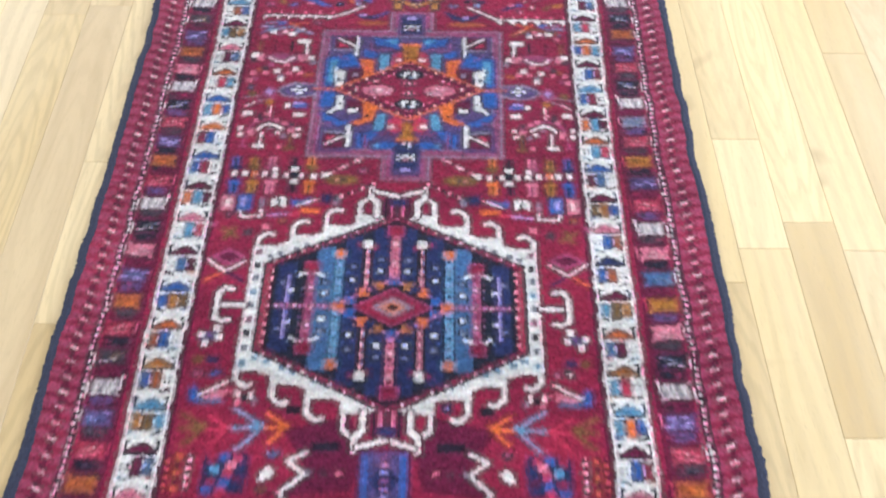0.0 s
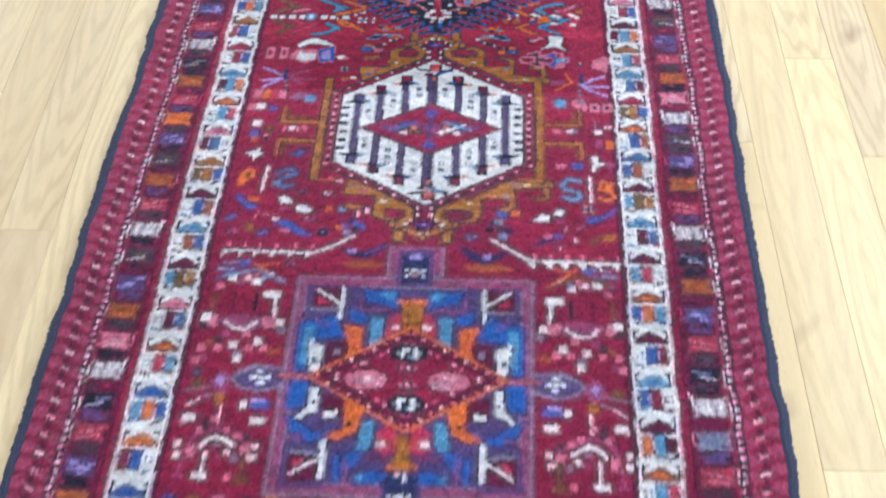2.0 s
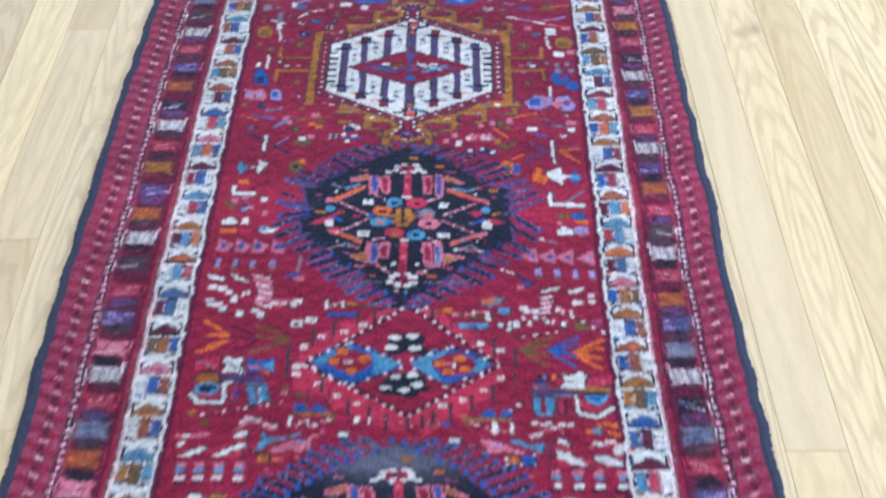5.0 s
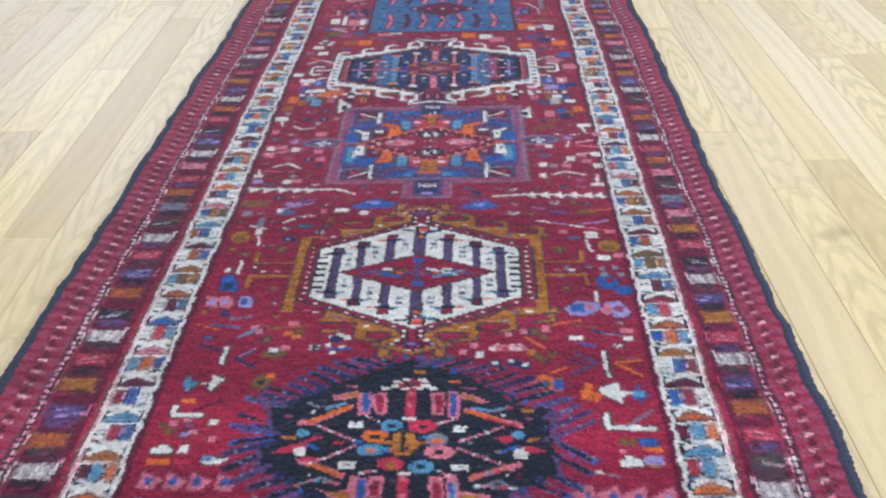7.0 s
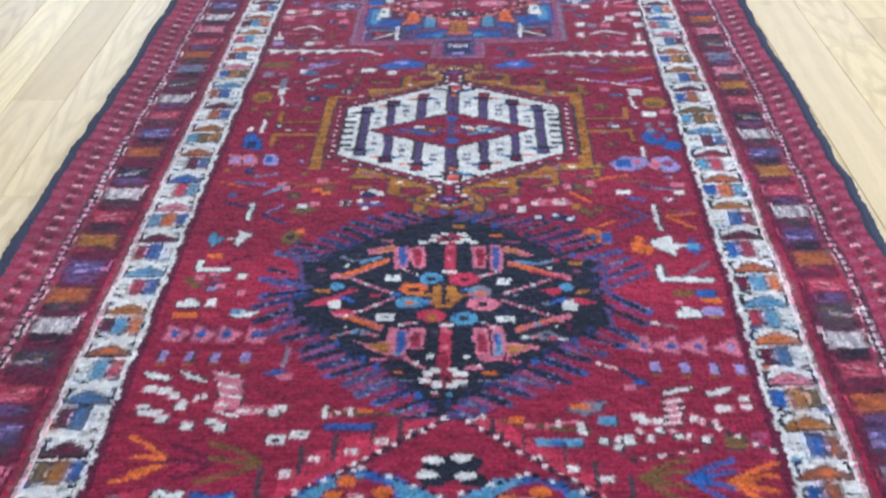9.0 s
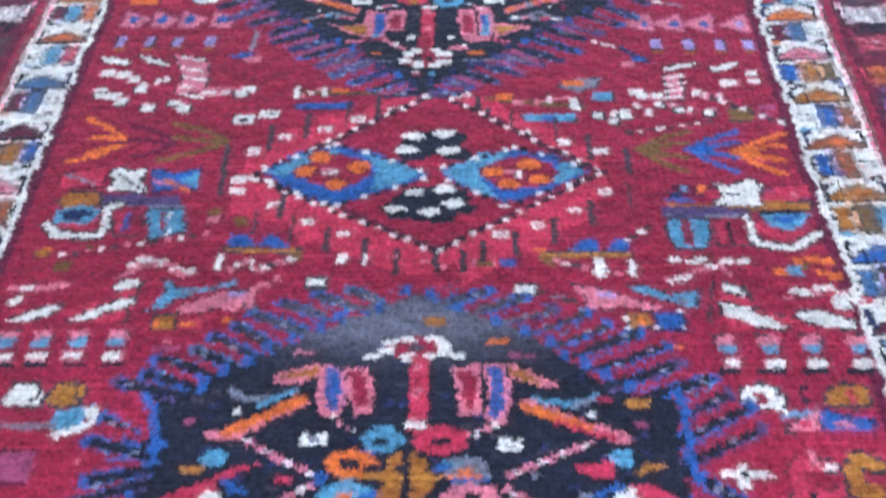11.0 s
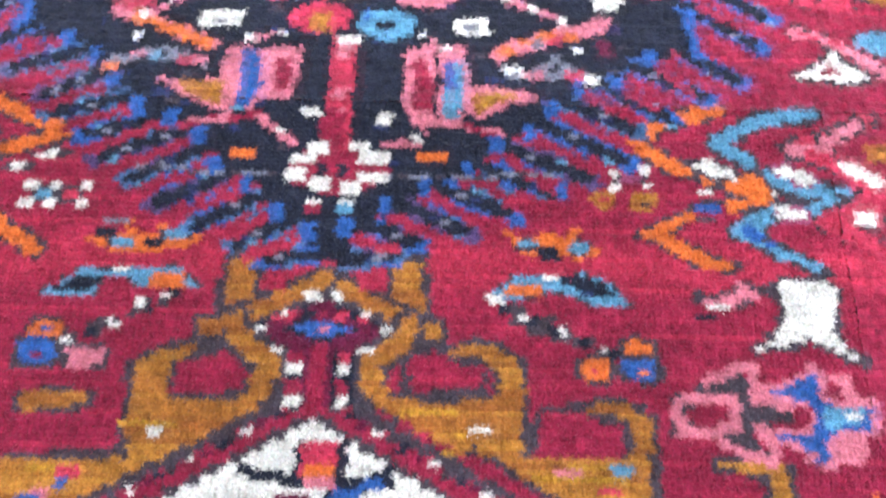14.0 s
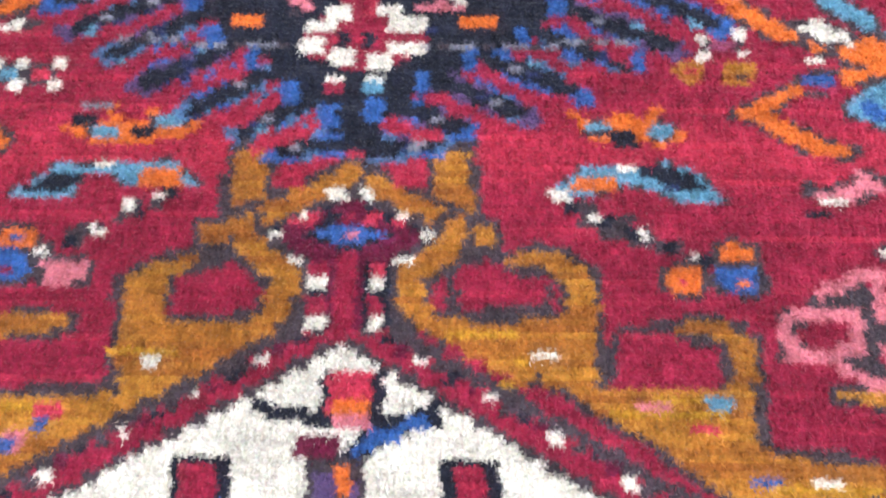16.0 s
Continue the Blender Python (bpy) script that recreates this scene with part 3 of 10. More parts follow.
def star_quarter(lower):
    """One side of the stepped blue square, its far or its near half."""
    if not lower:
        poly([(-155, 152), (-77, 152), (-78, 93), (-152, 93)], "V")
        poly([(-144, 146), (-100, 148), (-101, 107), (-144, 106)], "M")
        line([(-101, 146), (-102, 91)], 6.5, "W", "K", 1.2)
        line([(-138, 143), (-107, 122)], 5, "W", "K", 1)
        line([(-144, 109), (-106, 110)], 5, "E")
        poly([(-136, 131), (-119, 121), (-137, 117)], "S")
        line([(-154, 150), (-154, 95)], 3, "N")
        line([(-155, 150), (-154, 105)], 2.5, "E")
        poly([(-158, 85), (-134, 90), (-116, 96), (-112, 104), (-100, 85), (-87, 64), (-120, 62), (-137, 52), (-141, 8), (-157, 5)], "B", "N", 1.6)
        poly([(-150, 77), (-135, 80), (-139, 17), (-150, 16)], "T")
        poly([(-141, 53), (-119, 49), (-121, 8), (-135, 8)], "W", "K", 1.4)
        line([(-139, 52), (-135, 59)], 4, "W")
        rect(-130, 24, 7, 11, "E")
        rect(-130, 24, 3, 5, "K")
        poly([(-116, 54), (-86, 57), (-86, 22), (-115, 13)], "M")
        rect(-100, 38, 10, 11, "E")
        poly([(-97, 85), (-67, 79), (-68, 45), (-86, 27), (-86, 55)], "O", "M", 1.6)
        line([(-82, 74), (-77, 44)], 2.6, "S")
        poly([(-73, 148), (-54, 141), (-24, 146), (-20, 110), (-42, 119), (-65, 125)], "B", "N", 1.4)
        poly([(-50, 139), (-26, 140), (-26, 124)], "T")
        poly([(-88, 110), (-67, 103), (-60, 94), (-71, 84), (-88, 93)], "B", "N", 1)
        poly([(-58, 98), (-39, 98), (-40, 55), (-56, 50)], "T", "H", 1.6)
        poly([(-32, 97), (-19, 105), (-7, 99), (-6, 65), (-23, 59), (-37, 68)], "S")
        rect(-22, 82, 11, 9, "W")
        line([(-76, 132), (-73, 108), (-33, 112), (-21, 103)], 3, "U")
        line([(-136, 91), (-119, 82)], 2.6, "U")
        poly([(-17, 124), (4, 125), (6, 104), (4, 71), (-11, 67), (-15, 105)], "G", "M", 1.4)
        rect(-9, 125, 25, 8, "O")
        rect(-82, 132, 10, 20, "V")
    else:
        poly([(-154, -100), (-91, -98), (-95, -163), (-156, -163)], "V")
        poly([(-147, -116), (-106, -114), (-107, -154), (-146, -157)], "M")
        line([(-103, -98), (-103, -147)], 8, "W", "K", 1.2)
        line([(-143, -113), (-110, -117)], 6, "E", "K", 1)
        line([(-141, -145), (-121, -131), (-109, -125)], 4.6, "W", "K", 1)
        poly([(-140, -123), (-122, -123), (-139, -139)], "S")
        poly([(-159, -6), (-134, -3), (-135, -46), (-160, -52)], "B", "N", 1.4)
        poly([(-159, -61), (-139, -72), (-115, -88), (-86, -78), (-99, -94), (-125, -99), (-149, -83)], "B", "N", 1.4)
        line([(-150, -94), (-131, -90)], 3.4, "U")
        poly([(-129, -19), (-118, -18), (-117, -54), (-133, -60), (-138, -68), (-146, -64), (-131, -49)], "W", "K", 1.4)
        rect(-123, -40, 5, 6, "K")
        poly([(-113, -27), (-83, -34), (-83, -64), (-110, -61)], "M")
        poly([(-107, -54), (-90, -52), (-91, -62), (-107, -64)], "W", "K", 1)
        poly([(-82, -34), (-55, -49), (-58, -63), (-62, -83), (-84, -95), (-105, -92), (-79, -78)], "O", "M", 1.6)
        rect(-72, -73, 7, 6, "K")
        poly([(-56, -69), (-41, -65), (-40, -96), (-46, -108), (-60, -109)], "T", "H", 1.6)
        poly([(-62, -109), (-46, -110), (-53, -120), (-69, -141), (-78, -145), (-78, -117)], "B", "N", 1.4)
        poly([(-35, -83), (-20, -70), (-9, -76), (-10, -107), (-24, -115), (-36, -108)], "S")
        rect(-28, -99, 12, 9, "W")
        line([(-53, -115), (-24, -120), (-13, -111)], 3, "R")
        poly([(-7, -87), (9, -86), (9, -114), (19, -136), (-15, -137), (-7, -115)], "G", "M", 1.4)
        rect(6, -132, 29, 6, "O")
        poly([(-56, -146), (-37, -136), (-15, -143), (-27, -155), (-60, -156)], "B", "N", 1.4)
        poly([(-61, -145), (-49, -142), (-50, -154)], "T")
        line([(-73, -121), (-70, -160)], 4, "U")
        poly([(-89, -118), (-81, -117), (-78, -153), (-85, -157)], "B", "N", 1)
        rect(-7, -150, 28, 12, "N")
        rect(-5, -145, 5, 14, "W")


def blue_star(cx, cy, fy):
    begin("blue_star_medallion", "blue and violet stepped square around a red lozenge")
    at(cx, cy, 1, fy)
    for far, top in ((175, 218), (-180, -225)):
        rect(0, (far + top) / 2, 84, abs(top - far) + 12, 'E')
        rect(0, (far + top) / 2, 76, abs(top - far) + 6, 'U')
    rect(0, -4, 346, 344, 'E')
    rect(0, -4, 336, 336, 'U')
    rect(0, -4, 312, 310, 'E')
    rect(0, -4, 306, 304, 'V')
    for s in (1, -1):
        rect(0, s * 186, 52, 66, 'V')
        rect(0, s * 182, 40, 48, 'N')
        draft(0, s * 176, 5, 'W.WW.W', '.WEEW.', 'W.PP.W')
        rect(0, s * 206, 18, 9, 'L')
    for lower in (False, True):
        sides(star_quarter, lower)
    dia(0, 0, 140, 84, 'O')
    dia(0, 0, 133, 78, 'M')
    quarters(dots, (122, 2), (4, 71), 8.5, 4.6, 4.6, 'PRWM')
    dia(0, 0, 108, 62, 'R')
    quarters(dots, (96, 3), (4, 55), 12, 5, 5, 'WMP')
    for s in (1, -1):
        oval(s * 56, -4, 29, 15, 'P', 'M', 3)
        for k in range(22):
            rect(s * 56 + rng.uniform(-22, 22), -4 + rng.uniform(-10, 10), 4.6, 3.6, 'WEUP'[k % 4])
        oval(0, s * 40, 27, 15, 'K')
        draft(0, s * 40, 6, '.WW.W.', 'EW..WE', '.W.TW.')
        draft(0, s * 14, 5, 'P.W.P', '.R.R.')
    def wing():
        poly([(-241, -9), (-230, 5), (-208, 15), (-173, 11), (-162, -2), (-169, -20), (-198, -29), (-226, -23)], "E")
        poly([(-235, -9), (-226, 1), (-204, 10), (-172, 7), (-165, -4), (-173, -16), (-199, -24), (-224, -20)], "V")
        poly([(-217, -8), (-199, 1), (-179, -4), (-196, -14)], "N")
        rect(-201, 4, 9, 6, "W")
        rect(-200, -5, 8, 6, "W")
        rect(-209, -5, 8, 6, "W")
        rect(-190, -5, 8, 7, "W")
        rect(-199, -14, 9, 6, "W")
        line([(-177, -2), (-125, -3)], 4, "O", "M", 1.2)
        poly([(-268, -16), (-257, 4), (-239, -4), (-243, -31), (-252, -33)], "U")
        poly([(-261, -12), (-254, -3), (-246, -10), (-251, -22)], "L")
    sides(wing)
    end()


def tents():
    """Posts and canopies beside the blue squares; the side that near_side mirrors."""
    begin("post_motif", "white T-shaped post")
    line([(201, 1777), (197, 1742)], 5.5, "W", "H", 1.4)
    rect(205, 1777, 25, 12, "W")
    begin("canopy_motif", "rose canopy with a white rim")
    poly([(277, 1735), (250, 1743), (209, 1741), (199, 1725), (229, 1715), (261, 1717)], "U")
    line([(265, 1730), (252, 1719), (236, 1717), (219, 1731)], 5, "W")
    poly([(297, 1744), (278, 1741), (274, 1720), (290, 1722)], "P", "H", 1)
    poly([(215, 1737), (194, 1740), (192, 1721), (209, 1720)], "P", "H", 1)
    end()
    line([(288, 1776), (287, 1749)], 4.5, "Y")
    line([(259, 1777), (259, 1749)], 4.5, "M")
    line([(228, 1778), (228, 1750)], 4.5, "K")
    rect(293, 1737, 12, 12, "W")
    rect(294, 1722, 11, 11, "H")
    rect(270, 1699, 11, 11, "H")
    rect(247, 1691, 11, 11, "W")
    rect(239, 1677, 11, 11, "E")
    rect(188, 1730, 11, 11, "W")
    rect(183, 1716, 11, 11, "E")
    rect(291, 1685, 11, 11, "P")
    rect(281, 1694, 9, 9, "C")
    rect(268, 1686, 11, 11, "P")
    rect(286, 1669, 11, 11, "U")
    rect(225, 1687, 11, 11, "P")
    rect(214, 1697, 11, 11, "W")
    rect(205, 1688, 11, 11, "P")
    rect(194, 1681, 9, 9, "C")
    rect(185, 1684, 9, 9, "C")
    rect(296, 1666, 11, 11, "P")
    rect(239, 1668, 11, 11, "W")
    rect(260, 1709, 12, 11, "U")
    rect(232, 1710, 11, 12, "P")
    begin("fan_motif", "teal crossed lines over small white dabs")
    line([(285, 1832), (248, 1837)], 4, "T")
    line([(291, 1801), (263, 1823), (248, 1833)], 4, "A")
    line([(238, 1834), (212, 1814), (195, 1801)], 4, "O")
    line([(235, 1829), (202, 1835)], 3, "O")
    rect(254, 1832, 13, 10, "B")
    rect(267, 1807, 12, 12, "W")
    rect(244, 1806, 11, 11, "P")
    rect(230, 1800, 12, 12, "W")
    rect(255, 1799, 12, 11, "U")
    rect(282, 1791, 11, 11, "P")
    begin("bulb_motif", "golden bulb on a white stem")
    oval(252, 1608, 7, 11, "G")
    line([(248, 1595), (248, 1568)], 3.6, "W")
    begin("bar_motif", "slanting white and blue bar")
    line([(290, 1596), (280, 1605), (262, 1612)], 4, "E")
    line([(295, 1593), (280, 1605)], 3, "W")
    rect(197, 1599, 26, 14, "B")
    rect(200, 1605, 18, 6, "L")
    rect(218, 1598, 10, 11, "W")
    end()
    poly([(300, 1570), (291, 1582), (278, 1575), (295, 1566)], "P")
    rect(288, 1577, 18, 9, "W")
    poly([(209, 1568), (200, 1580), (181, 1580), (195, 1568)], "P")
    rect(196, 1575, 19, 9, "W")
    rect(285, 1628, 15, 12, "Y")
    line([(302, 1617), (268, 1623)], 3, "E")
    rect(252, 1576, 10, 8, "P")
    rect(265, 1572, 7, 11, "H")
    begin("canopy_motif", "white arched canopy on posts")
    line([(281, 1534), (274, 1552), (251, 1563), (222, 1554), (201, 1541)], 6, "U")
    line([(265, 1535), (256, 1546), (246, 1550), (236, 1547), (222, 1538)], 6, "W", "H", 1.2)
    poly([(251, 1535), (244, 1542), (234, 1536)], "E")
    poly([(283, 1532), (271, 1538), (270, 1520), (279, 1520)], "P", "H", 1)
    poly([(214, 1536), (201, 1541), (197, 1524), (210, 1524)], "P", "H", 1)
    begin("post_motif", "white T-shaped post on a foot")
    line([(256, 1527), (257, 1491)], 5, "W", "H", 1.2)
    rect(259, 1494, 20, 9, "W")
    begin("post_motif", "olive post on a foot")
    line([(205, 1525), (205, 1491)], 5, "Y", "H", 1)
    rect(205, 1489, 20, 7, "Y")
    begin("post_motif", "rose post on a foot")
    line([(284, 1520), (287, 1494)], 4.5, "U")
    rect(286, 1493, 15, 5, "U")
    end()
    rect(295, 1538, 9, 9, "W")
    rect(294, 1522, 9, 9, "W")
    rect(275, 1522, 9, 9, "P")
    rect(239, 1523, 9, 9, "U")
    rect(229, 1528, 9, 9, "W")
    rect(218, 1519, 9, 9, "E")
    rect(199, 1522, 9, 9, "P")
    rect(192, 1537, 8, 8, "W")
    rect(195, 1521, 9, 8, "W")
    rect(223, 1493, 9, 9, "P")
    rect(271, 1559, 9, 9, "P")
    rect(263, 1563, 9, 9, "H")
    rect(234, 1560, 9, 9, "P")
    rect(220, 1552, 9, 9, "P")
    rect(206, 1549, 9, 9, "H")


def gold_steps(cx, cy, ky):
    """The stepped golden band with a squared hook on each step, over the far and the near sides of a white hexagon."""
    for s in (1, -1):
        at(cx - 11, cy - s * ky * 2116, 1, s, 1.0, ky)
        poly([(-66, 2302), (-59, 2307), (-52, 2309), (-46, 2311), (-35, 2309), (-43, 2305), (-51, 2302), (-53, 2296), (-51, 2288), (-50, 2285), (-30, 2287), (-1, 2290), (0, 2285), (-11, 2280), (-21, 2273), (-36, 2263), (-55, 2254), (-82, 2243), (-98, 2232), (-109, 2229), (-116, 2259), (-103, 2260), (-65, 2263), (-66, 2282)], "G", "H", 3)
        poly([(-49, 2302), (-42, 2305), (-32, 2307), (-22, 2310), (-16, 2305), (-16, 2292), (-50, 2289)], "R", "H", 2.4)
        poly([(-112, 2288), (-97, 2289), (-84, 2288), (-82, 2285), (-95, 2282), (-111, 2281)], "G", "H", 2.6)
        poly([(-118, 2279), (-70, 2280), (-69, 2264), (-115, 2262)], "R")
        line([(-115, 2261), (-66, 2264)], 3, "H")
        line([(-65, 2263), (-67, 2282), (-68, 2302)], 3, "H")
        poly([(35, 2288), (33, 2291), (58, 2287), (84, 2289), (87, 2294), (85, 2304), (73, 2310), (64, 2310), (75, 2314), (87, 2312), (95, 2305), (97, 2294), (95, 2265), (121, 2265), (139, 2266), (141, 2275), (139, 2282), (128, 2285), (120, 2286), (128, 2289), (139, 2288), (149, 2282), (147, 2245), (164, 2243), (185, 2240), (208, 2238), (207, 2228), (136, 2230), (116, 2246), (98, 2256), (84, 2265), (65, 2274), (46, 2283)], "G", "H", 3)
        poly([(48, 2308), (60, 2311), (66, 2306), (78, 2304), (79, 2294), (49, 2292)], "R", "H", 2.4)
        poly([(103, 2284), (117, 2286), (125, 2282), (138, 2280), (136, 2267), (101, 2267)], "R", "H", 2.4)
        poly([(172, 2264), (182, 2266), (195, 2266), (203, 2261), (201, 2242), (193, 2242), (195, 2259), (183, 2262)], "G", "H", 2.6)
        rect(-53, 2272, 9, 3, "W")
        rect(80, 2276, 8, 3, "W")
        rect(-88, 2251, 5, 5, "B")
        rect(113, 2260, 9, 3, "P")
        rect(134, 2261, 9, 3, "T")
        rect(130, 2252, 10, 4, "P")
        rect(149, 2236, 10, 4, "T")
        rect(168, 2235, 8, 4, "W")
        rect(-97, 2245, 7, 6, "P")
        rect(60, 2266, 17, 2, "F")
        rect(121, 2262, 17, 2, "F")


def near_flowers():
    """The white star, the rose flower, crabs and leaves that the eye passes closest to."""
    at(0, 0)
    begin("star_motif", "white four-pointed star with dark outline")
    poly([(208, 2345), (214, 2347), (223, 2346), (224, 2349), (228, 2348), (233, 2344), (233, 2338), (230, 2325), (233, 2315), (242, 2309), (231, 2313), (219, 2321), (212, 2317), (195, 2314), (203, 2319), (208, 2326), (210, 2332)], "W", "H", 2.6)
    begin("rose_flower_motif", "rose flower with navy leaves and a blue star")
    poly([(168, 2297), (180, 2302), (187, 2305), (190, 2298), (190, 2288), (207, 2289), (208, 2282), (191, 2281), (192, 2272), (194, 2267), (183, 2271), (168, 2278), (184, 2281), (185, 2291), (170, 2293)], "H")
    line([(161, 2290), (170, 2292), (183, 2291), (184, 2280), (168, 2279), (161, 2278), (160, 2288)], 5, "P", "H", 1)
    poly([(166, 2290), (180, 2291), (180, 2282), (165, 2280)], "R")
    line([(171, 2299), (180, 2302), (187, 2307), (194, 2307), (193, 2293), (194, 2291), (205, 2289)], 4.6, "P")
    line([(162, 2276), (175, 2276), (181, 2271), (193, 2266), (197, 2266), (197, 2274), (193, 2280)], 4.6, "P")
    rect(165, 2299, 6, 2, "P")
    poly([(196, 2295), (209, 2299), (217, 2305), (221, 2303), (218, 2293), (229, 2289), (241, 2291), (239, 2280), (221, 2278), (220, 2266), (215, 2266), (209, 2273), (197, 2278), (212, 2277), (218, 2284), (214, 2291)], "B", "P", 2.6)
    poly([(218, 2291), (227, 2289), (236, 2288), (235, 2283), (219, 2280)], "T")
    poly([(225, 2303), (230, 2291), (237, 2294), (232, 2303)], "P")
    poly([(221, 2266), (234, 2264), (237, 2279), (222, 2277)], "P")
    rect(233, 2286, 7, 3, "W")
    begin("bird_motif", "small rose and white dash with dark ends")
    poly([(172, 2337), (189, 2340), (191, 2346), (199, 2343), (204, 2343), (196, 2337), (184, 2333)], "P", "H", 1.6)
    rect(180, 2333, 10, 3, "W")
    poly([(171, 2342), (178, 2343), (175, 2337), (169, 2337)], "H")
    poly([(172, 2331), (181, 2331), (178, 2328), (172, 2328)], "K")
    begin("crab_motif", "orange and teal crab-like shape")
    poly([(90, 2368), (94, 2369), (95, 2366), (106, 2367), (108, 2369), (112, 2369), (116, 2364), (118, 2371), (122, 2370), (122, 2366), (126, 2360), (132, 2363), (133, 2359), (124, 2356), (122, 2354), (115, 2356), (105, 2354), (103, 2357), (93, 2359)], "O")
    oval(99, 2362, 5, 2, "T", "H", 1)
    oval(122, 2361, 5, 3, "T", "H", 1)
    poly([(105, 2361), (113, 2361), (114, 2355), (104, 2355), (103, 2358)], "K")
    begin("leaf_motif", "teal leaf with orange and navy spots over a white dotted stalk")
    poly([(82, 2336), (87, 2340), (93, 2346), (107, 2347), (117, 2346), (125, 2349), (130, 2347), (137, 2342), (140, 2338), (143, 2334), (128, 2333), (119, 2338), (108, 2341), (105, 2337), (93, 2335)], "T", "H", 1)
    poly([(88, 2338), (94, 2342), (105, 2343), (106, 2339), (95, 2336)], "O")
    poly([(112, 2345), (124, 2348), (131, 2344), (137, 2339), (129, 2338), (119, 2341)], "K")
    rect(109, 2346, 6, 2, "W")
    rect(85, 2335, 7, 2, "W")
    rect(125, 2339, 7, 2, "N")
    rect(95, 2327, 4, 4, "W", "H", 2)
    rect(104, 2323, 8, 3, "W", "H", 2)
    rect(113, 2320, 5, 3, "W", "H", 2)
    rect(123, 2316, 4, 3, "W", "H", 2)
    rect(131, 2311, 5, 3, "W", "H", 2)
    dots((89, 2331), (134, 2310), 6, 4, 4, "KH")
    begin("three_square_motif", "three outlined squares, orange and blue")
    poly([(139, 2316), (145, 2318), (152, 2315), (152, 2310), (139, 2310)], "O", "H", 2.4)
    poly([(139, 2308), (152, 2309), (153, 2302), (149, 2299), (140, 2301), (137, 2304)], "B", "H", 2.4)
    rect(147, 2303, 5, 2, "O")
    poly([(119, 2305), (123, 2308), (131, 2308), (134, 2303), (132, 2299), (122, 2300)], "O", "H", 2.4)
    rect(127, 2303, 4, 2, "S")
    begin("crab_motif", "orange and teal crab-like shape")
    poly([(-101, 2361), (-92, 2358), (-86, 2354), (-74, 2354), (-63, 2355), (-53, 2358), (-45, 2360), (-47, 2363), (-57, 2364), (-64, 2370), (-67, 2364), (-76, 2364), (-78, 2370), (-80, 2369), (-78, 2363), (-87, 2364), (-92, 2361)], "O")
    oval(-81, 2359, 5, 3, "T", "H", 1)
    oval(-58, 2364, 6, 2, "T", "H", 1)
    rect(-90, 2364, 10, 4, "K")
    rect(-87, 2370, 11, 3, "E")
    oval(-66, 2360, 4, 3, "K")
    begin("leaf_motif", "teal leaf with navy and orange spots over a white dotted stalk")
    poly([(-112, 2334), (-105, 2338), (-97, 2346), (-83, 2345), (-76, 2346), (-66, 2347), (-54, 2348), (-50, 2343), (-44, 2339), (-45, 2337), (-52, 2338), (-72, 2339), (-76, 2343), (-87, 2341), (-88, 2335), (-97, 2332)], "T", "H", 1)
    poly([(-107, 2336), (-98, 2342), (-85, 2344), (-88, 2336), (-100, 2334)], "K")
    poly([(-67, 2343), (-61, 2345), (-52, 2344), (-49, 2339), (-55, 2337), (-64, 2338)], "O")
    rect(-79, 2346, 6, 2, "W")
    rect(-58, 2334, 8, 2, "W")
    rect(-68, 2329, 4, 4, "W", "H", 2)
    rect(-79, 2321, 5, 3, "W", "H", 2)
    rect(-87, 2316, 5, 4, "W", "H", 2)
    rect(-97, 2312, 5, 3, "W", "H", 2)
    dots((-53, 2334), (-100, 2310), 6, 4, 4, "KH")
    begin("three_square_motif", "three outlined squares, orange, blue and rose")
    poly([(-114, 2318), (-110, 2321), (-101, 2320), (-99, 2314), (-112, 2313)], "O", "H", 2.4)
    rect(-108, 2317, 5, 2, "B")
    poly([(-118, 2310), (-112, 2312), (-103, 2312), (-100, 2303), (-107, 2301), (-115, 2301)], "B", "H", 2.4)
    rect(-110, 2306, 5, 2, "R")
    poly([(-97, 2307), (-91, 2308), (-81, 2308), (-80, 2301), (-94, 2300)], "P", "H", 2.4)
    begin("chevron_motif", "orange chevron with dark outline")
    line([(191, 2437), (164, 2429), (149, 2416), (164, 2407), (173, 2402)], 6.6, "O", "H", 2)
    poly([(179, 2399), (189, 2396), (203, 2402), (207, 2399), (213, 2391), (211, 2387), (198, 2383), (187, 2379), (174, 2377), (162, 2370), (171, 2363), (184, 2357), (193, 2353), (186, 2351), (172, 2355), (149, 2369), (170, 2379), (180, 2386), (200, 2388), (196, 2393), (181, 2394)], "O", "H", 1.6)
    oval(184, 2383, 6, 3, "B")
    poly([(175, 2406), (183, 2409), (190, 2403), (197, 2401), (187, 2399), (179, 2402)], "W", "H", 2)
    rect(182, 2391, 6, 2, "W")
    rect(215, 2391, 6, 3, "W")
    begin("chevron_motif", "teal chevron with dark outline")
    line([(237, 2436), (211, 2432), (188, 2418), (203, 2408)], 6.6, "T", "H", 2)
    line([(212, 2402), (219, 2396), (239, 2393), (245, 2392)], 6.6, "T", "H", 2)
    poly([(245, 2391), (229, 2387), (217, 2387), (204, 2382), (192, 2373), (189, 2371), (202, 2364), (213, 2357), (233, 2351), (225, 2357), (211, 2364), (203, 2371), (213, 2378), (228, 2379), (237, 2385)], "T", "H", 1.6)
    poly([(193, 2372), (201, 2376), (203, 2371), (211, 2364), (206, 2363)], "B")
    poly([(214, 2404), (223, 2406), (232, 2400), (224, 2398)], "W", "H", 1.4)
    poly([(212, 2379), (219, 2382), (229, 2382), (220, 2378)], "W", "H", 1.4)
    line([(224, 2415), (236, 2416), (248, 2425), (257, 2431)], 6, "P", "H", 1.4)
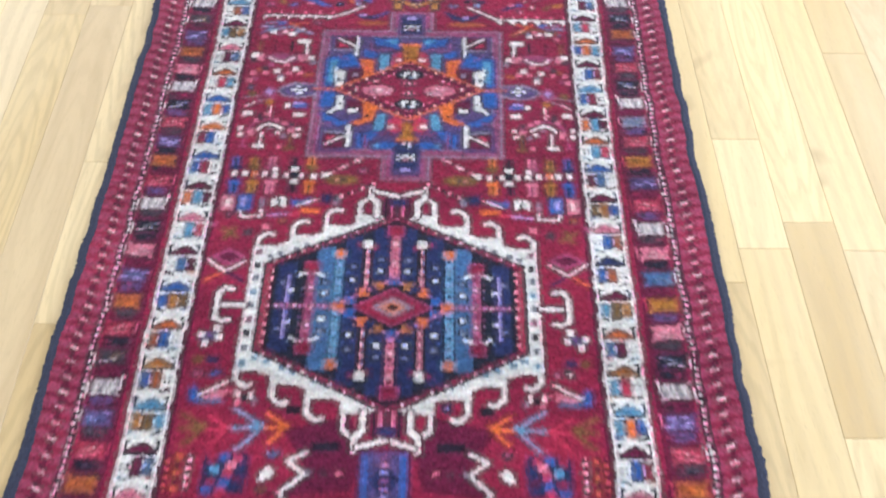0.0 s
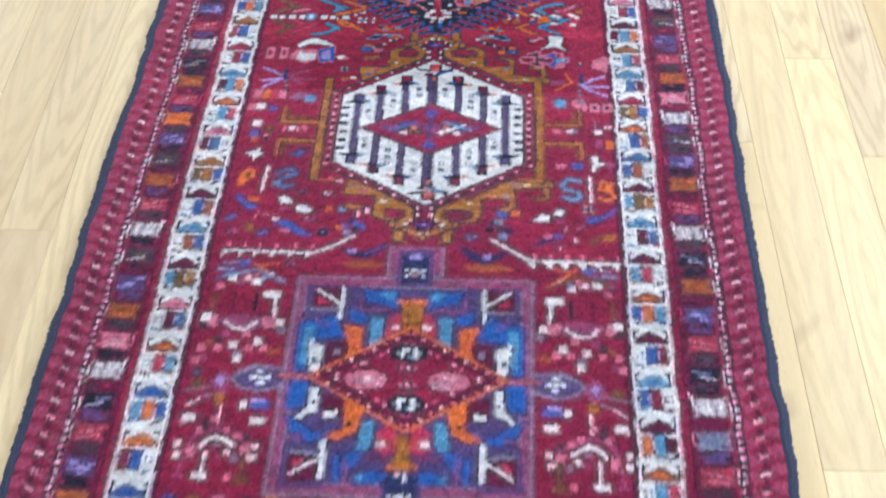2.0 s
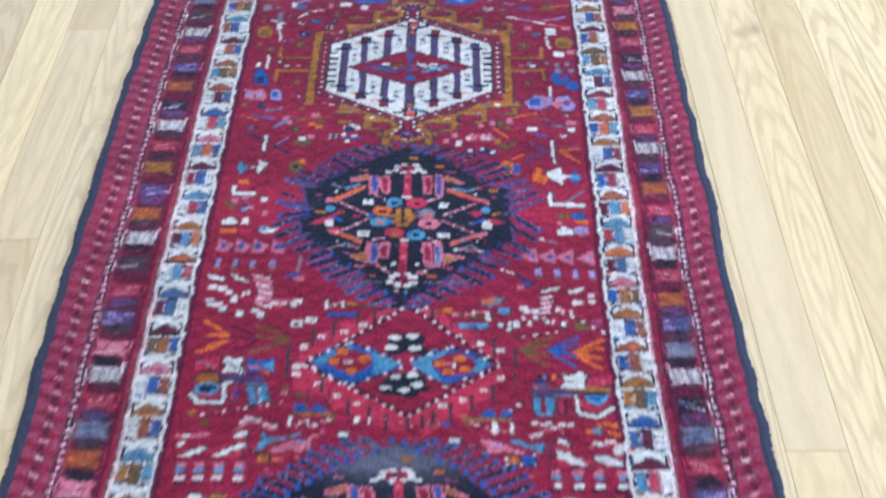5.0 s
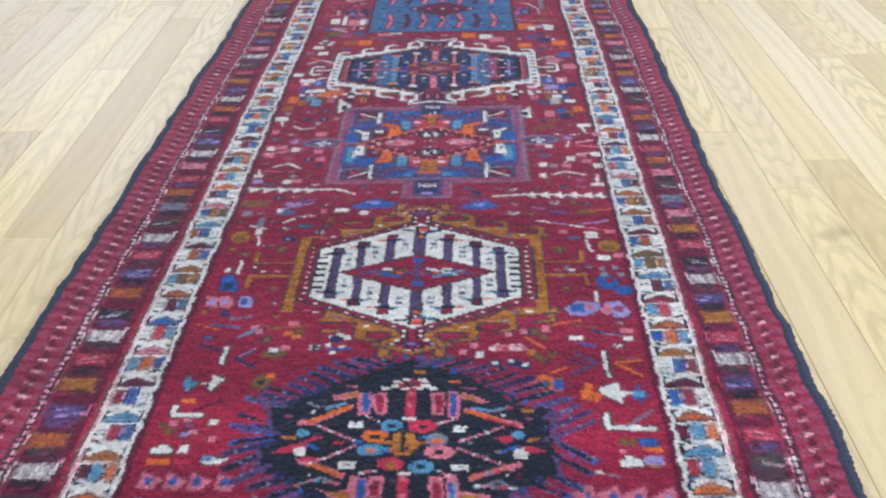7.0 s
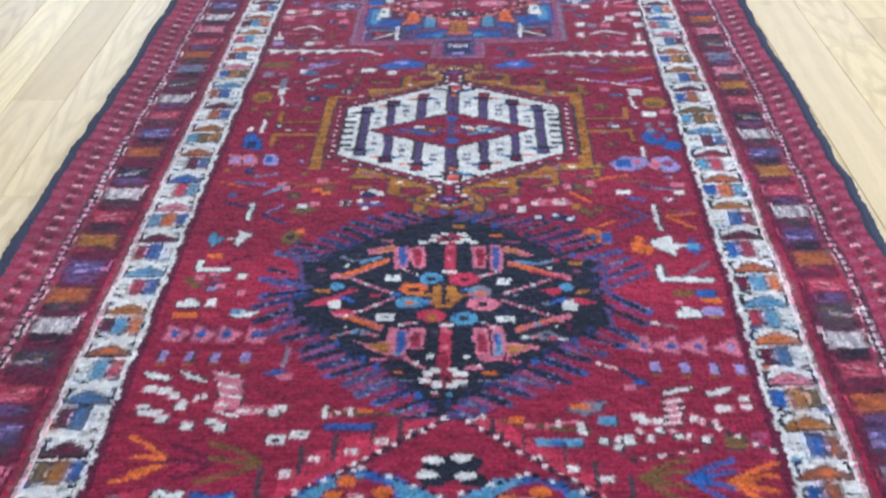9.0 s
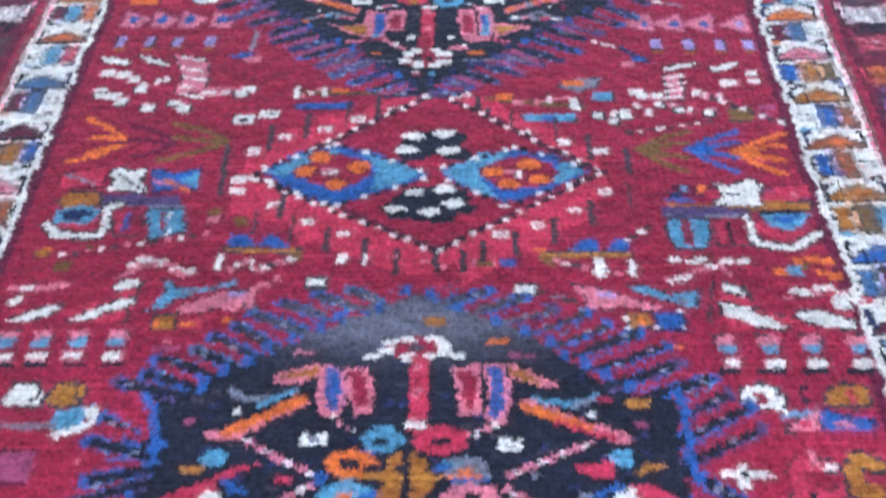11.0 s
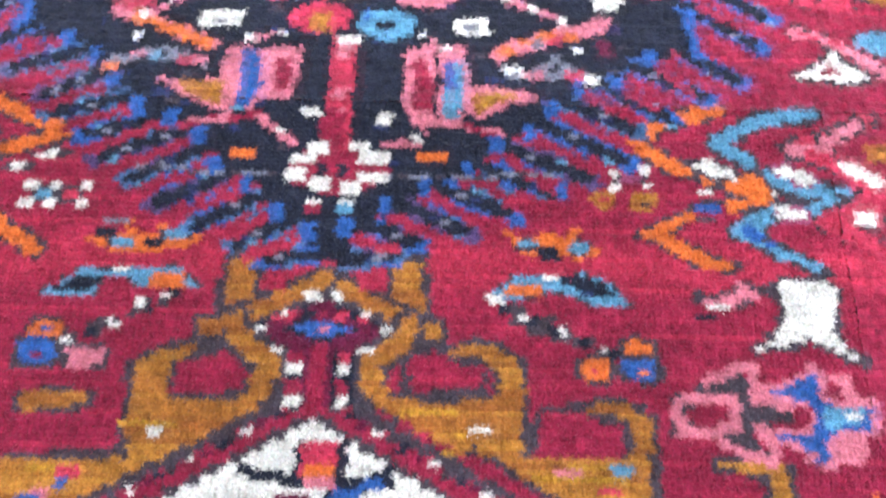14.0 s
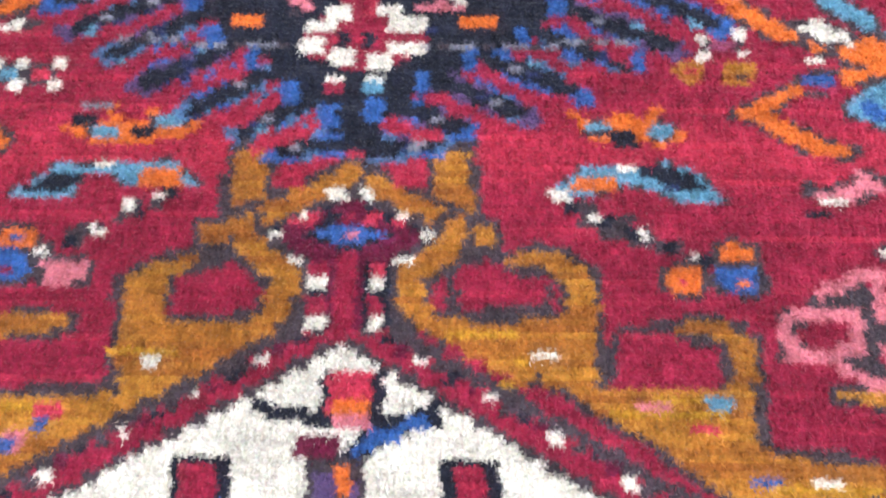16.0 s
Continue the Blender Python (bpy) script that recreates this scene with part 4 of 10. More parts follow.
    line([(232, 2413), (244, 2408), (253, 2398), (262, 2392)], 6.5, "S")
    line([(239, 2377), (250, 2381), (261, 2386)], 6, "S")
    line([(236, 2374), (250, 2367), (256, 2363)], 5, "S")
    poly([(176, 2406), (183, 2409), (196, 2403), (194, 2398), (185, 2400)], "W", "H", 1.4)
    poly([(213, 2405), (220, 2407), (233, 2401), (230, 2396), (222, 2398)], "W", "U", 1.4)
    poly([(213, 2384), (220, 2384), (228, 2382), (227, 2378), (216, 2378)], "W", "U", 1.4)
    poly([(244, 2409), (251, 2410), (264, 2400), (263, 2395), (251, 2401)], "W", "S", 1.4)
    poly([(245, 2381), (254, 2384), (260, 2381), (259, 2377), (249, 2377)], "W", "S", 1.4)
    rect(256, 2380, 3, 2, "K")
    rect(183, 2382, 12, 4, "B", "R", 1.2)
    begin("knot_motif", "small knot of white corners round a rose bar")
    rect(139, 2400, 5, 4, "W")
    rect(154, 2402, 5, 3, "W")
    rect(139, 2393, 5, 3, "W")
    rect(154, 2394, 5, 4, "W")
    rect(147, 2397, 11, 4, "U", "H", 1.5)
    end()
    oval(135, 2386, 6, 4, "G")
    rect(135, 2386, 7, 3, "S")
    oval(153, 2386, 7, 5, "G")
    oval(154, 2385, 4, 2, "K")


def gold_hooked(cx, cy, fy, ky=1.0):
    begin("gold_hooked_medallion", "white hexagon with dark bars inside a golden brown hooked frame")
    at(cx, cy, 1, fy, 1.0, ky)
    gold_steps(cx, cy, ky)
    at(cx, cy, 1, fy, 1.0, ky)
    hexa = lambda w, h, k: [(-w, -h), (-w, h), (0, h + k), (w, h), (w, -h), (0, -h - k)]
    for s in (1, -1):
        rect(s * 177, 0, 14, 232, "G", "H", 2.6)
    poly(hexa(172, 82, 99), "H")

    def arms():
        line([(186, 11), (243, 11), (243, 46)], 6, "G", "M", 2)
        line([(186, -30), (243, -30), (243, -64)], 6, "G", "M", 2)
        rect(205, -3, 10, 8, "P")
        rect(226, -3, 9, 8, "W")
        dots((176, -88), (176, 88), 22, 6, 6, "GY")
    sides(arms)
    poly(hexa(168, 80, 95), "R")
    quarters(dots, (3, 171), (163, 80), 6.5, 4.4, 3.4, "WHKM")
    quarters(dots, (160, 0), (160, 72), 8, 4.5, 5, "WK")
    poly(hexa(153, 76, 91), "H")
    poly(hexa(149.5, 75, 88), "W")

    def bars():
        line([(3, 60), (3, 122)], 13, "H")
        line([(3, 60), (3, 118)], 7, "V")
        for x, top in ((44, 112), (86, 88), (122, 66)):
            line([(x, 0), (x, top)], 13, "H")
            line([(x, 0), (x, top - 3)], 9, "V")
            poly([(x - 22, top - 6), (x - 8, top + 2), (x - 6, top + 13), (x + 7, top + 11), (x + 8, top - 2), (x + 24, top - 8), (x + 6, top - 10), (x - 6, top - 10)], "K")
            rect(x, top + 4, 18, 19, "K")
            rect(x, top + 4, 12, 13, {44: "R", 86: "M", 122: "V"}[x])
            line([(x - 20, top - 7), (x - 8, top - 3)], 4, {44: "B", 86: "T", 122: "T"}[x])
            line([(x + 10, top - 5), (x + 20, top - 8)], 4, {44: "O", 86: "O", 122: "K"}[x])
        for x, y in ((22, 78), (22, 92), (65, 50), (65, 64), (65, 78), (104, 26), (104, 40)):
            rect(x, y, 9, 9, "E")
            rect(x, y, 4, 4, "W" if y % 4 else "H")
        for y in (10, 28, 46):
            rect(142, y, 14, 7, "K")
    quarters(bars)

    def apex():
        rect(4, 145, 22, 21, "K")
        rect(4, 145, 15, 16, "S")
        rect(4, 143, 14, 5, "O")
        rect(4, 138, 14, 5, "P")
        line([(-4, 138), (-27, 141)], 5, "K")
        rect(-7, 130, 13, 6, "M")
        line([(6, 128), (18, 135), (31, 140)], 8, "K")
        line([(7, 129), (16, 133), (26, 138)], 4.5, "B" if pen.fy > 0 else "T")
        rect(2, 118, 6, 9, "O")
    for s in (fy, -fy):
        pen.fy = s
        apex()
    pen.fy = fy
    dia(0, 0, 118, 60, "H")
    dia(0, 0, 112, 56, "R")
    rect(0, 36, 17, 15, "B")
    rect(0, -38, 17, 15, "B")
    for s in (1, -1):
        dia(s * 44, 2, 44, 15, "V")
        line([(s * 16, -10), (s * 58, 8)], 6, "W" if s > 0 else "Y", "K", 2)
        line([(s * 24, 14), (s * 66, -4)], 6, "B" if s < 0 else "T")
        rect(s * 26, 2, 10, 8, "O")
        rect(s * 44, -10, 13, 6, "W")
        rect(s * 62, 4, 13, 8, "U")
    line([(0, -22), (0, 22)], 10, "V")
    rect(8, 0, 9, 22, "U")

    def crown():
        poly([(-18, 168), (-18, 182), (-48, 196), (-48, 208), (0, 234), (48, 208), (48, 196), (18, 182), (18, 168)], "H")
        poly([(-13, 168), (-13, 184), (-30, 201), (0, 218), (30, 201), (13, 184), (13, 168)], "M")
        for a in (1, -1):
            poly([(a * 30, 236), (a * 42, 236), (a * 43, 212), (a * 31, 212)], "G", "H", 3.6)
            line([(a * 36, 208), (a * 18, 217), (0, 227)], 7.5, "G", "H", 3.2)
            line([(a * 38, 206), (a * 35, 199), (a * 21, 188), (a * 22, 178)], 9, "G", "H", 3.8)
            poly([(a * 17, 188), (a * 26, 186), (a * 30, 171), (a * 62, 171), (a * 62, 149), (a * 20, 173)], "G")
            line([(a * 32, 237), (a * 22, 237)], 4.6, "H")
            rect(a * 27, 237, 7, 2.4, "G")
            rect(a * 48, 203, 8, 8, "G", "H", 2.6)
            rect(a * 20, 224, 9, 6, "R")
            rect(a * 10, 181, 8, 24, "K")
            dots((a * 10, 171), (a * 10, 191), 6.6, 5, 5.4, "WRWS" if a > 0 else "WRWR")
            rect(a * 5, 219, 5, 3.4, "W")
            rect(a * 27, 203, 6, 4.5, "W")
            rect(a * 19, 194, 6, 3, "W")
            rect(a * 17, 209, 5, 3, "W")
            dots((a * 24, 206), (a * 8, 213), 5, 4, 3, "KSK")
        dia(0, 203, 19, 5.5, "K")
        dia(0, 203, 15, 4.2, "B")
        rect(0, 203, 5, 2.6, "P")
        dots((-14, 210), (14, 210), 7, 4, 3, "SKR")
        line([(0, 168), (0, 194)], 6, "R")
        for x0, x1, y in ((90, 128, 141), (58, 78, 158), (-78, -56, 160), (-130, -98, 140), (138, 172, 117), (-172, -142, 116), (36, 62, 167), (142, 176, 110)):
            line([(x0, y), (x1, y + 1)], 1.8, "F")
        for x, y, c in ((-64, 158, "W"), (69, 160, "W"), (-112, 128, "B"), (104, 144, "P"), (124, 145, "T"), (119, 136, "S"), (138, 120, "B"), (157, 120, "W"), (-136, 118, "W"), (-96, 140, "S"), (-150, 112, "P")):
            rect(x, y, 9, 4.2, c)
    for s in (fy, -fy):
        pen.fy = s
        crown()
    pen.fy = fy
    end()


def fringe(violet):
    """The medallion's edge: dark fingers with blue rims, red strokes between them and a blue nub where each stroke begins."""
    fingers, strokes = FAR_FINGERS + NEAR_FINGERS, FAR_STROKES + NEAR_STROKES
    rim = lambda: "VNVB"[rng.randint(4)] if rng.rand() < violet else "BAVB"[rng.randint(4)]
    for x, y, dx, dy in fingers:
        line([(x - dx * 0.1, y - dy * 0.1), (x + dx, y + dy)], 10.4, rim())
        for _i in range(6):
            s = rng.uniform(0.2, 1.0)
            rect(x + dx * s, y + dy * s + rng.choice((-4.0, 4.0)), 4.8, 2.4, "NNTV"[rng.randint(4)] if violet else "NATB"[rng.randint(4)])
    for x, y, dx, dy in strokes:
        line([(x, y), (x + dx * 0.7, y + dy * 0.7)], 7.4, rim())
    for x, y, dx, dy in fingers:
        line([(x - dx * 0.3, y - dy * 0.3), (x + dx * 0.9, y + dy * 0.9)], 6.6, "KNV"[rng.randint(3)] if rng.rand() < violet else "K")
        for _i in range(2):
            s = rng.uniform(0.1, 0.8)
            rect(x + dx * s, y + dy * s, 4.8, 2.4, "NE"[rng.randint(2)])
    for x, y, dx, dy in strokes:
        line([(x, y), (x + dx * 1.15, y + dy * 1.15)], 5.0, "U" if rng.rand() < violet * 0.6 else "R")
    for bar in EDGE_BARS:
        line(bar, 6.0, "V" if violet else "B")
    for x, y in NUBS:
        rect(x, y, 6.4, 9.6, "N" if rng.rand() < violet else "B")


FAR_FINGERS = [
    (-16, 2662, -19, 12), (-25, 2657, -35, 12), (-43, 2649, -41, 12), (-68, 2637, -34, 16), (-85, 2624, -27, 18), (-99, 2616, -28, 17),
    (-111, 2607, -25, 14), (-122, 2602, -41, 11), (-131, 2591, -36, 11), (-147, 2585, -37, 10), (-148, 2544, -38, 22), (-151, 2538, -41, 11),
    (-146, 2528, -41, -8), (30, 2659, 32, 12), (63, 2656, 24, 9), (73, 2644, 34, 10), (93, 2636, 36, 14), (111, 2625, 30, 14),
    (123, 2617, 40, 15), (136, 2606, 43, 14), (144, 2590, 41, 15), (173, 2583, 31, 10), (183, 2566, 29, 15), (182, 2548, 43, 23),
    (184, 2532, 45, 24),
]
NEAR_FINGERS = [
    (-152, 2517, -41, -14), (-157, 2498, -29, -18), (-147, 2479, -27, -18), (-123, 2463, -30, -10), (188, 2518, 35, -25), (183, 2500, 34, -26),
    (184, 2467, 20, -13), (-107, 2451, -25, -14), (-92, 2437, -35, -10), (-79, 2424, -30, -9), (-63, 2418, -38, -15), (97, 2410, 34, -14),
    (112, 2424, 35, -18), (124, 2438, 29, -14), (-57, 2406, -26, -14), (-43, 2393, -26, -14), (-27, 2381, -24, -13), (-11, 2370, -21, -10),
    (2, 2354, -20, -1), (83, 2400, 31, -11), (61, 2390, 34, -13), (49, 2378, 25, -11), (34, 2368, 17, -7), (22, 2353, 19, 2),
    (158, 2459, 30, -16), (141, 2448, 28, -17),
]
FAR_STROKES = [
    (5, 2672, -16, 4), (-22, 2659, -15, 8), (-45, 2651, -21, 15), (-59, 2643, -27, 14), (-76, 2632, -23, 12), (-91, 2621, -17, 11),
    (-103, 2611, -17, 13), (-116, 2602, -19, 10), (-129, 2594, -26, 13), (-156, 2550, -25, 9), (-157, 2532, -30, 2), (26, 2670, 20, 7),
    (47, 2656, 15, 6), (72, 2647, 24, 7), (90, 2636, 27, 13), (109, 2627, 22, 12), (115, 2616, 25, 14), (129, 2606, 39, 16),
    (143, 2596, 31, 13), (156, 2586, 30, 9), (187, 2572, 21, 14), (187, 2556, 27, 15), (185, 2538, 35, 18),
]
NEAR_STROKES = [
    (-161, 2504, -25, -13), (-156, 2486, -16, -12), (-131, 2470, -23, -11), (189, 2500, 26, -15), (164, 2463, 14, -14), (-115, 2457, -20, -12),
    (-102, 2444, -28, -13), (-89, 2432, -24, -11), (-73, 2422, -31, -15), (103, 2420, 29, -19), (117, 2432, 27, -16), (129, 2444, 20, -12),
    (145, 2450, 15, -11), (-59, 2413, -34, -18), (-48, 2399, -27, -13), (-32, 2385, -27, -12), (-16, 2375, -15, -10), (0, 2363, -22, -9),
    (90, 2408, 19, -15), (76, 2396, 22, -16), (56, 2387, 21, -15), (38, 2375, 19, -10), (22, 2363, 16, -4),
]
NUBS = [
    (-14, 2657), (4, 2673), (-41, 2651), (-55, 2639), (-72, 2631), (-88, 2623), (-99, 2610), (-114, 2604), (-127, 2592),
    (-127, 2471), (22, 2670), (41, 2656), (66, 2646), (85, 2636), (103, 2626), (112, 2614), (124, 2607), (137, 2597),
    (152, 2587), (161, 2467), (-111, 2462), (-99, 2447), (-86, 2432), (-70, 2426), (101, 2421), (113, 2436), (125, 2447),
    (143, 2453), (-55, 2416), (-45, 2399), (-29, 2390), (-13, 2377), (1, 2366), (86, 2414), (72, 2401), (53, 2390),
    (36, 2380), (18, 2368),
]
EDGE_BARS = [
    [(-163, 2584), (-154, 2571), (-150, 2555), (-147, 2538)],
    [(-156, 2510), (-152, 2496), (-151, 2485), (-154, 2479)],
    [(181, 2584), (185, 2566), (184, 2548), (182, 2532), (186, 2517)],
    [(182, 2496), (183, 2481), (184, 2471)],
]


def navy_medallion(ox, oy, ky, violet):
    """A navy medallion; violet: how often its fingers are dyed violet."""
    begin("navy_fringed_medallion", "navy black hexagon with blue fingered edge and a flower centre")
    at(ox, oy, 1, 1, 1.0, ky)
    poly([(14, 2353), (23, 2356), (31, 2374), (42, 2379), (53, 2386), (69, 2398), (85, 2410), (100, 2423), (113, 2435), (124, 2443), (142, 2452), (159, 2461), (180, 2475), (181, 2497), (177, 2525), (180, 2577), (152, 2580), (136, 2588), (123, 2601), (106, 2615), (86, 2634), (65, 2644), (27, 2662), (13, 2670), (-1, 2663), (-36, 2645), (-56, 2634), (-73, 2624), (-89, 2615), (-108, 2601), (-131, 2591), (-155, 2581), (-149, 2552), (-151, 2523), (-154, 2500), (-153, 2475), (-126, 2469), (-103, 2449), (-91, 2432), (-72, 2425), (-51, 2418), (-40, 2400), (-25, 2391), (-13, 2373), (1, 2367), (5, 2356)], "K")
    fringe(violet)
    for _i in range(300):
        u, v = rng.uniform(-150, 150), rng.uniform(-120, 120)
        if abs(v) < 134 - abs(u) * 0.53:
            rect(12 + u, 2520 + v, rng.uniform(3, 9), 2.4, 'NHKK'[rng.randint(4)])
    dots((-80, 2398), (-10, 2396), 6, 5, 1.6, 'EHE')
    dots((36, 2396), (108, 2398), 6, 5, 1.6, 'EHE')
    poly([(-6, 2626), (11, 2631), (31, 2626), (33, 2615), (12, 2608), (-8, 2616)], "R")
    rect(7, 2629, 10, 5, "W")
    rect(25, 2629, 11, 5, "W")
    rect(-4, 2625, 10, 5, "W")
    rect(32, 2624, 10, 5, "W")
    rect(-6, 2617, 10, 5, "W")
    rect(32, 2617, 11, 6, "W")
    rect(8, 2612, 10, 6, "W")
    rect(23, 2613, 11, 5, "W")
    rect(-17, 2613, 11, 5, "W")
    rect(40, 2613, 10, 5, "W")
    oval(13, 2621, 6, 3, "K")
    rect(13, 2621, 4, 3, "E")
    line([(-67, 2618), (-54, 2616)], 2.5, "P")
    line([(75, 2614), (92, 2611)], 3, "U")
    rect(25, 2644, 15, 6, "G")
    rect(68, 2625, 14, 5, "O")
    line([(15, 2609), (15, 2557)], 11, "S")
    dots((15, 2604), (15, 2561), 9, 5, 6, "PRPS")
    rect(15, 2558, 17, 4, "W")
    line([(11, 2472), (12, 2413)], 12, "S")
    dots((11, 2467), (12, 2429), 11, 6, 8, "PSP")
    line([(9, 2429), (9, 2413)], 10, "R")
    rect(13, 2474, 14, 5, "W")
    poly([(-49, 2606), (-50, 2583), (-47, 2566), (-34, 2566), (-30, 2583), (-35, 2604)], "P")
    poly([(-44, 2604), (-44, 2583), (-42, 2571), (-35, 2570), (-34, 2586), (-38, 2604)], "B")
    poly([(-34, 2603), (-30, 2583), (-24, 2566), (-15, 2567), (-13, 2583), (-16, 2604)], "P")
    poly([(-30, 2600), (-27, 2583), (-23, 2571), (-18, 2572), (-18, 2586), (-20, 2600)], "R")
    poly([(-80, 2599), (-64, 2604), (-50, 2610), (-47, 2598), (-62, 2593), (-78, 2593)], "P")
    poly([(-74, 2598), (-62, 2602), (-51, 2606), (-49, 2599), (-63, 2596)], "G")
    poly([(58, 2607), (60, 2584), (58, 2562), (72, 2559), (75, 2584), (72, 2607)], "P")
    poly([(62, 2604), (63, 2584), (61, 2565), (68, 2563), (71, 2584), (69, 2603)], "B")
    poly([(38, 2604), (40, 2584), (42, 2565), (55, 2566), (57, 2584), (55, 2605)], "P")
    poly([(42, 2600), (44, 2584), (45, 2571), (52, 2571), (54, 2586), (52, 2601)], "R")
    poly([(73, 2607), (75, 2595), (102, 2585), (107, 2589), (88, 2601)], "P")
    poly([(75, 2604), (76, 2596), (98, 2588), (87, 2599)], "G")
    dots((-42, 2568), (-22, 2554), 5, 4, 4, "PWP")
    dots((70, 2560), (47, 2550), 5, 4, 4, "PWP")
    poly([(-46, 2470), (-49, 2453), (-44, 2434), (-29, 2431), (-27, 2442), (-28, 2467)], "P")
    poly([(-39, 2467), (-39, 2449), (-39, 2435), (-31, 2433), (-28, 2446), (-30, 2466)], "B")
    poly([(-42, 2435), (-42, 2431), (-31, 2432), (-30, 2435)], "T")
    poly([(-26, 2470), (-27, 2453), (-28, 2438), (-12, 2438), (-10, 2453), (-10, 2470)], "P")
    poly([(-21, 2463), (-22, 2451), (-22, 2442), (-15, 2442), (-14, 2453), (-15, 2463)], "R")
    poly([(-82, 2452), (-66, 2446), (-55, 2450), (-44, 2451), (-40, 2429), (-53, 2433), (-66, 2440)], "P")
    poly([(-70, 2446), (-46, 2448), (-44, 2433), (-56, 2437)], "G")
    poly([(40, 2469), (41, 2450), (43, 2429), (52, 2420), (57, 2426), (57, 2450), (55, 2471)], "P")
    poly([(44, 2462), (45, 2446), (46, 2435), (54, 2435), (54, 2450), (52, 2462)], "R")
    poly([(57, 2473), (59, 2450), (57, 2426), (70, 2426), (73, 2446), (71, 2472)], "P")
    poly([(61, 2462), (62, 2446), (60, 2430), (68, 2430), (70, 2446), (69, 2462)], "T")
    poly([(61, 2462), (62, 2446), (67, 2446), (66, 2462)], "B")
    poly([(72, 2447), (93, 2446), (112, 2443), (93, 2437), (75, 2427), (71, 2436)], "P")
    poly([(73, 2444), (90, 2443), (101, 2443), (87, 2438), (77, 2431)], "G")
    poly([(83, 2443), (92, 2443), (84, 2437), (78, 2436)], "F")
    line([(-31, 2432), (-21, 2421), (-8, 2413)], 3.4, "P")
    dots((-29, 2429), (-8, 2413), 5, 4.4, 3.4, "WPP")
    line([(-63, 2422), (-49, 2425), (-29, 2429)], 4, "R")
    line([(-62, 2424), (-43, 2426)], 2.6, "P")
    line([(54, 2424), (67, 2426), (82, 2421), (87, 2422)], 3.4, "P")
    line([(71, 2425), (84, 2419)], 3, "R")
    line([(49, 2413), (35, 2413)], 3.4, "P")
    dots((47, 2417), (35, 2413), 5, 4.4, 3.4, "WPP")
    line([(-37, 2474), (-22, 2478)], 3.4, "P")
    dots((-36, 2474), (-22, 2478), 5, 4.4, 3, "WP")
    dots((49, 2477), (61, 2471), 5, 4.4, 3, "WP")
    line([(-114, 2552), (-101, 2552), (-58, 2579)], 8.5, "P")
    line([(-104, 2554), (-60, 2578)], 7, "O")
    line([(-77, 2571), (-58, 2581)], 5, "O")
    line([(-107, 2587), (-96, 2579), (-78, 2580), (-63, 2587)], 4.2, "E")
    line([(-87, 2575), (-78, 2580), (-65, 2585)], 3.6, "T")
    rect(-100, 2571, 5, 5, "W")
    rect(-129, 2563, 8, 4, "U")
    line([(83, 2574), (120, 2557), (144, 2548)], 8.5, "P")
    line([(84, 2572), (123, 2555)], 7, "O")
    line([(104, 2560), (139, 2548)], 4, "S")
    line([(89, 2578), (111, 2572), (131, 2579)], 4.6, "T")
    line([(113, 2571), (128, 2577)], 3.6, "E")
    rect(125, 2566, 5, 4, "W")
    rect(154, 2573, 14, 6, "G")
    rect(155, 2558, 8, 5, "U")
    rect(133, 2578, 7, 5, "R")
    line([(-104, 2491), (-87, 2485), (-56, 2470)], 8, "P")
    line([(-94, 2487), (-58, 2471)], 6, "O")
    rect(-102, 2456, 9, 4, "O")
    line([(-101, 2459), (-78, 2467), (-56, 2457)], 4, "E")
    dots((-90, 2463), (-59, 2459), 7, 7, 4, "PTES")
    rect(-92, 2473, 4, 4, "W")
    line([(140, 2487), (116, 2480), (86, 2467)], 8, "P")
    line([(113, 2480), (88, 2468)], 5, "O")
    dots((90, 2470), (131, 2482), 8, 7, 5, "OPES")
    line([(91, 2455), (104, 2457), (115, 2464), (129, 2454)], 4.4, "E")
    dots((94, 2457), (132, 2453), 9, 8, 4, "WPES")
    rect(126, 2471, 4, 4, "W")
    rect(138, 2471, 6, 9, "M")
    line([(-96, 2550), (-48, 2524)], 3.4, "U")
    dots((-96, 2550), (-48, 2524), 5, 4.4, 3.6, "PWP")
    line([(-47, 2515), (-92, 2488)], 3.4, "U")
    dots((-47, 2515), (-92, 2488), 5, 4.4, 3.6, "PWP")
    line([(123, 2545), (73, 2522)], 3.4, "U")
    dots((123, 2545), (73, 2522), 5, 4.4, 3.6, "PWP")
    line([(70, 2512), (118, 2489)], 3.4, "U")
    dots((70, 2512), (118, 2489), 5, 4.4, 3.6, "PWP")
    rect(-49, 2549, 18, 10, "W")
    rect(-49, 2549, 6, 4, "E")
    rect(74, 2543, 14, 10, "W")
    rect(74, 2543, 5, 3, "E")
    rect(-52, 2486, 21, 11, "W")
    rect(-52, 2486, 7, 3, "E")
    rect(74, 2484, 18, 9, "W")
    rect(74, 2484, 6, 3, "E")
    rect(-50, 2553, 5, 3, "K")
    rect(75, 2548, 5, 3, "K")
    rect(-3, 2430, 8, 6, "W")
    rect(33, 2428, 9, 6, "W")
    rect(-33, 2408, 10, 4, "O")
    rect(56, 2407, 14, 6, "O")
    poly([(-138, 2531), (-127, 2531), (-113, 2531), (-116, 2524), (-126, 2526)], "G")
    oval(-109, 2535, 8, 7, "T")
    poly([(-111, 2520), (-96, 2529), (-78, 2532), (-95, 2523), (-103, 2519)], "S")
    poly([(-140, 2505), (-124, 2515), (-109, 2520), (-101, 2515), (-111, 2506), (-125, 2504)], "S")
    poly([(-115, 2511), (-104, 2513), (-99, 2506), (-99, 2499), (-112, 2499)], "W")
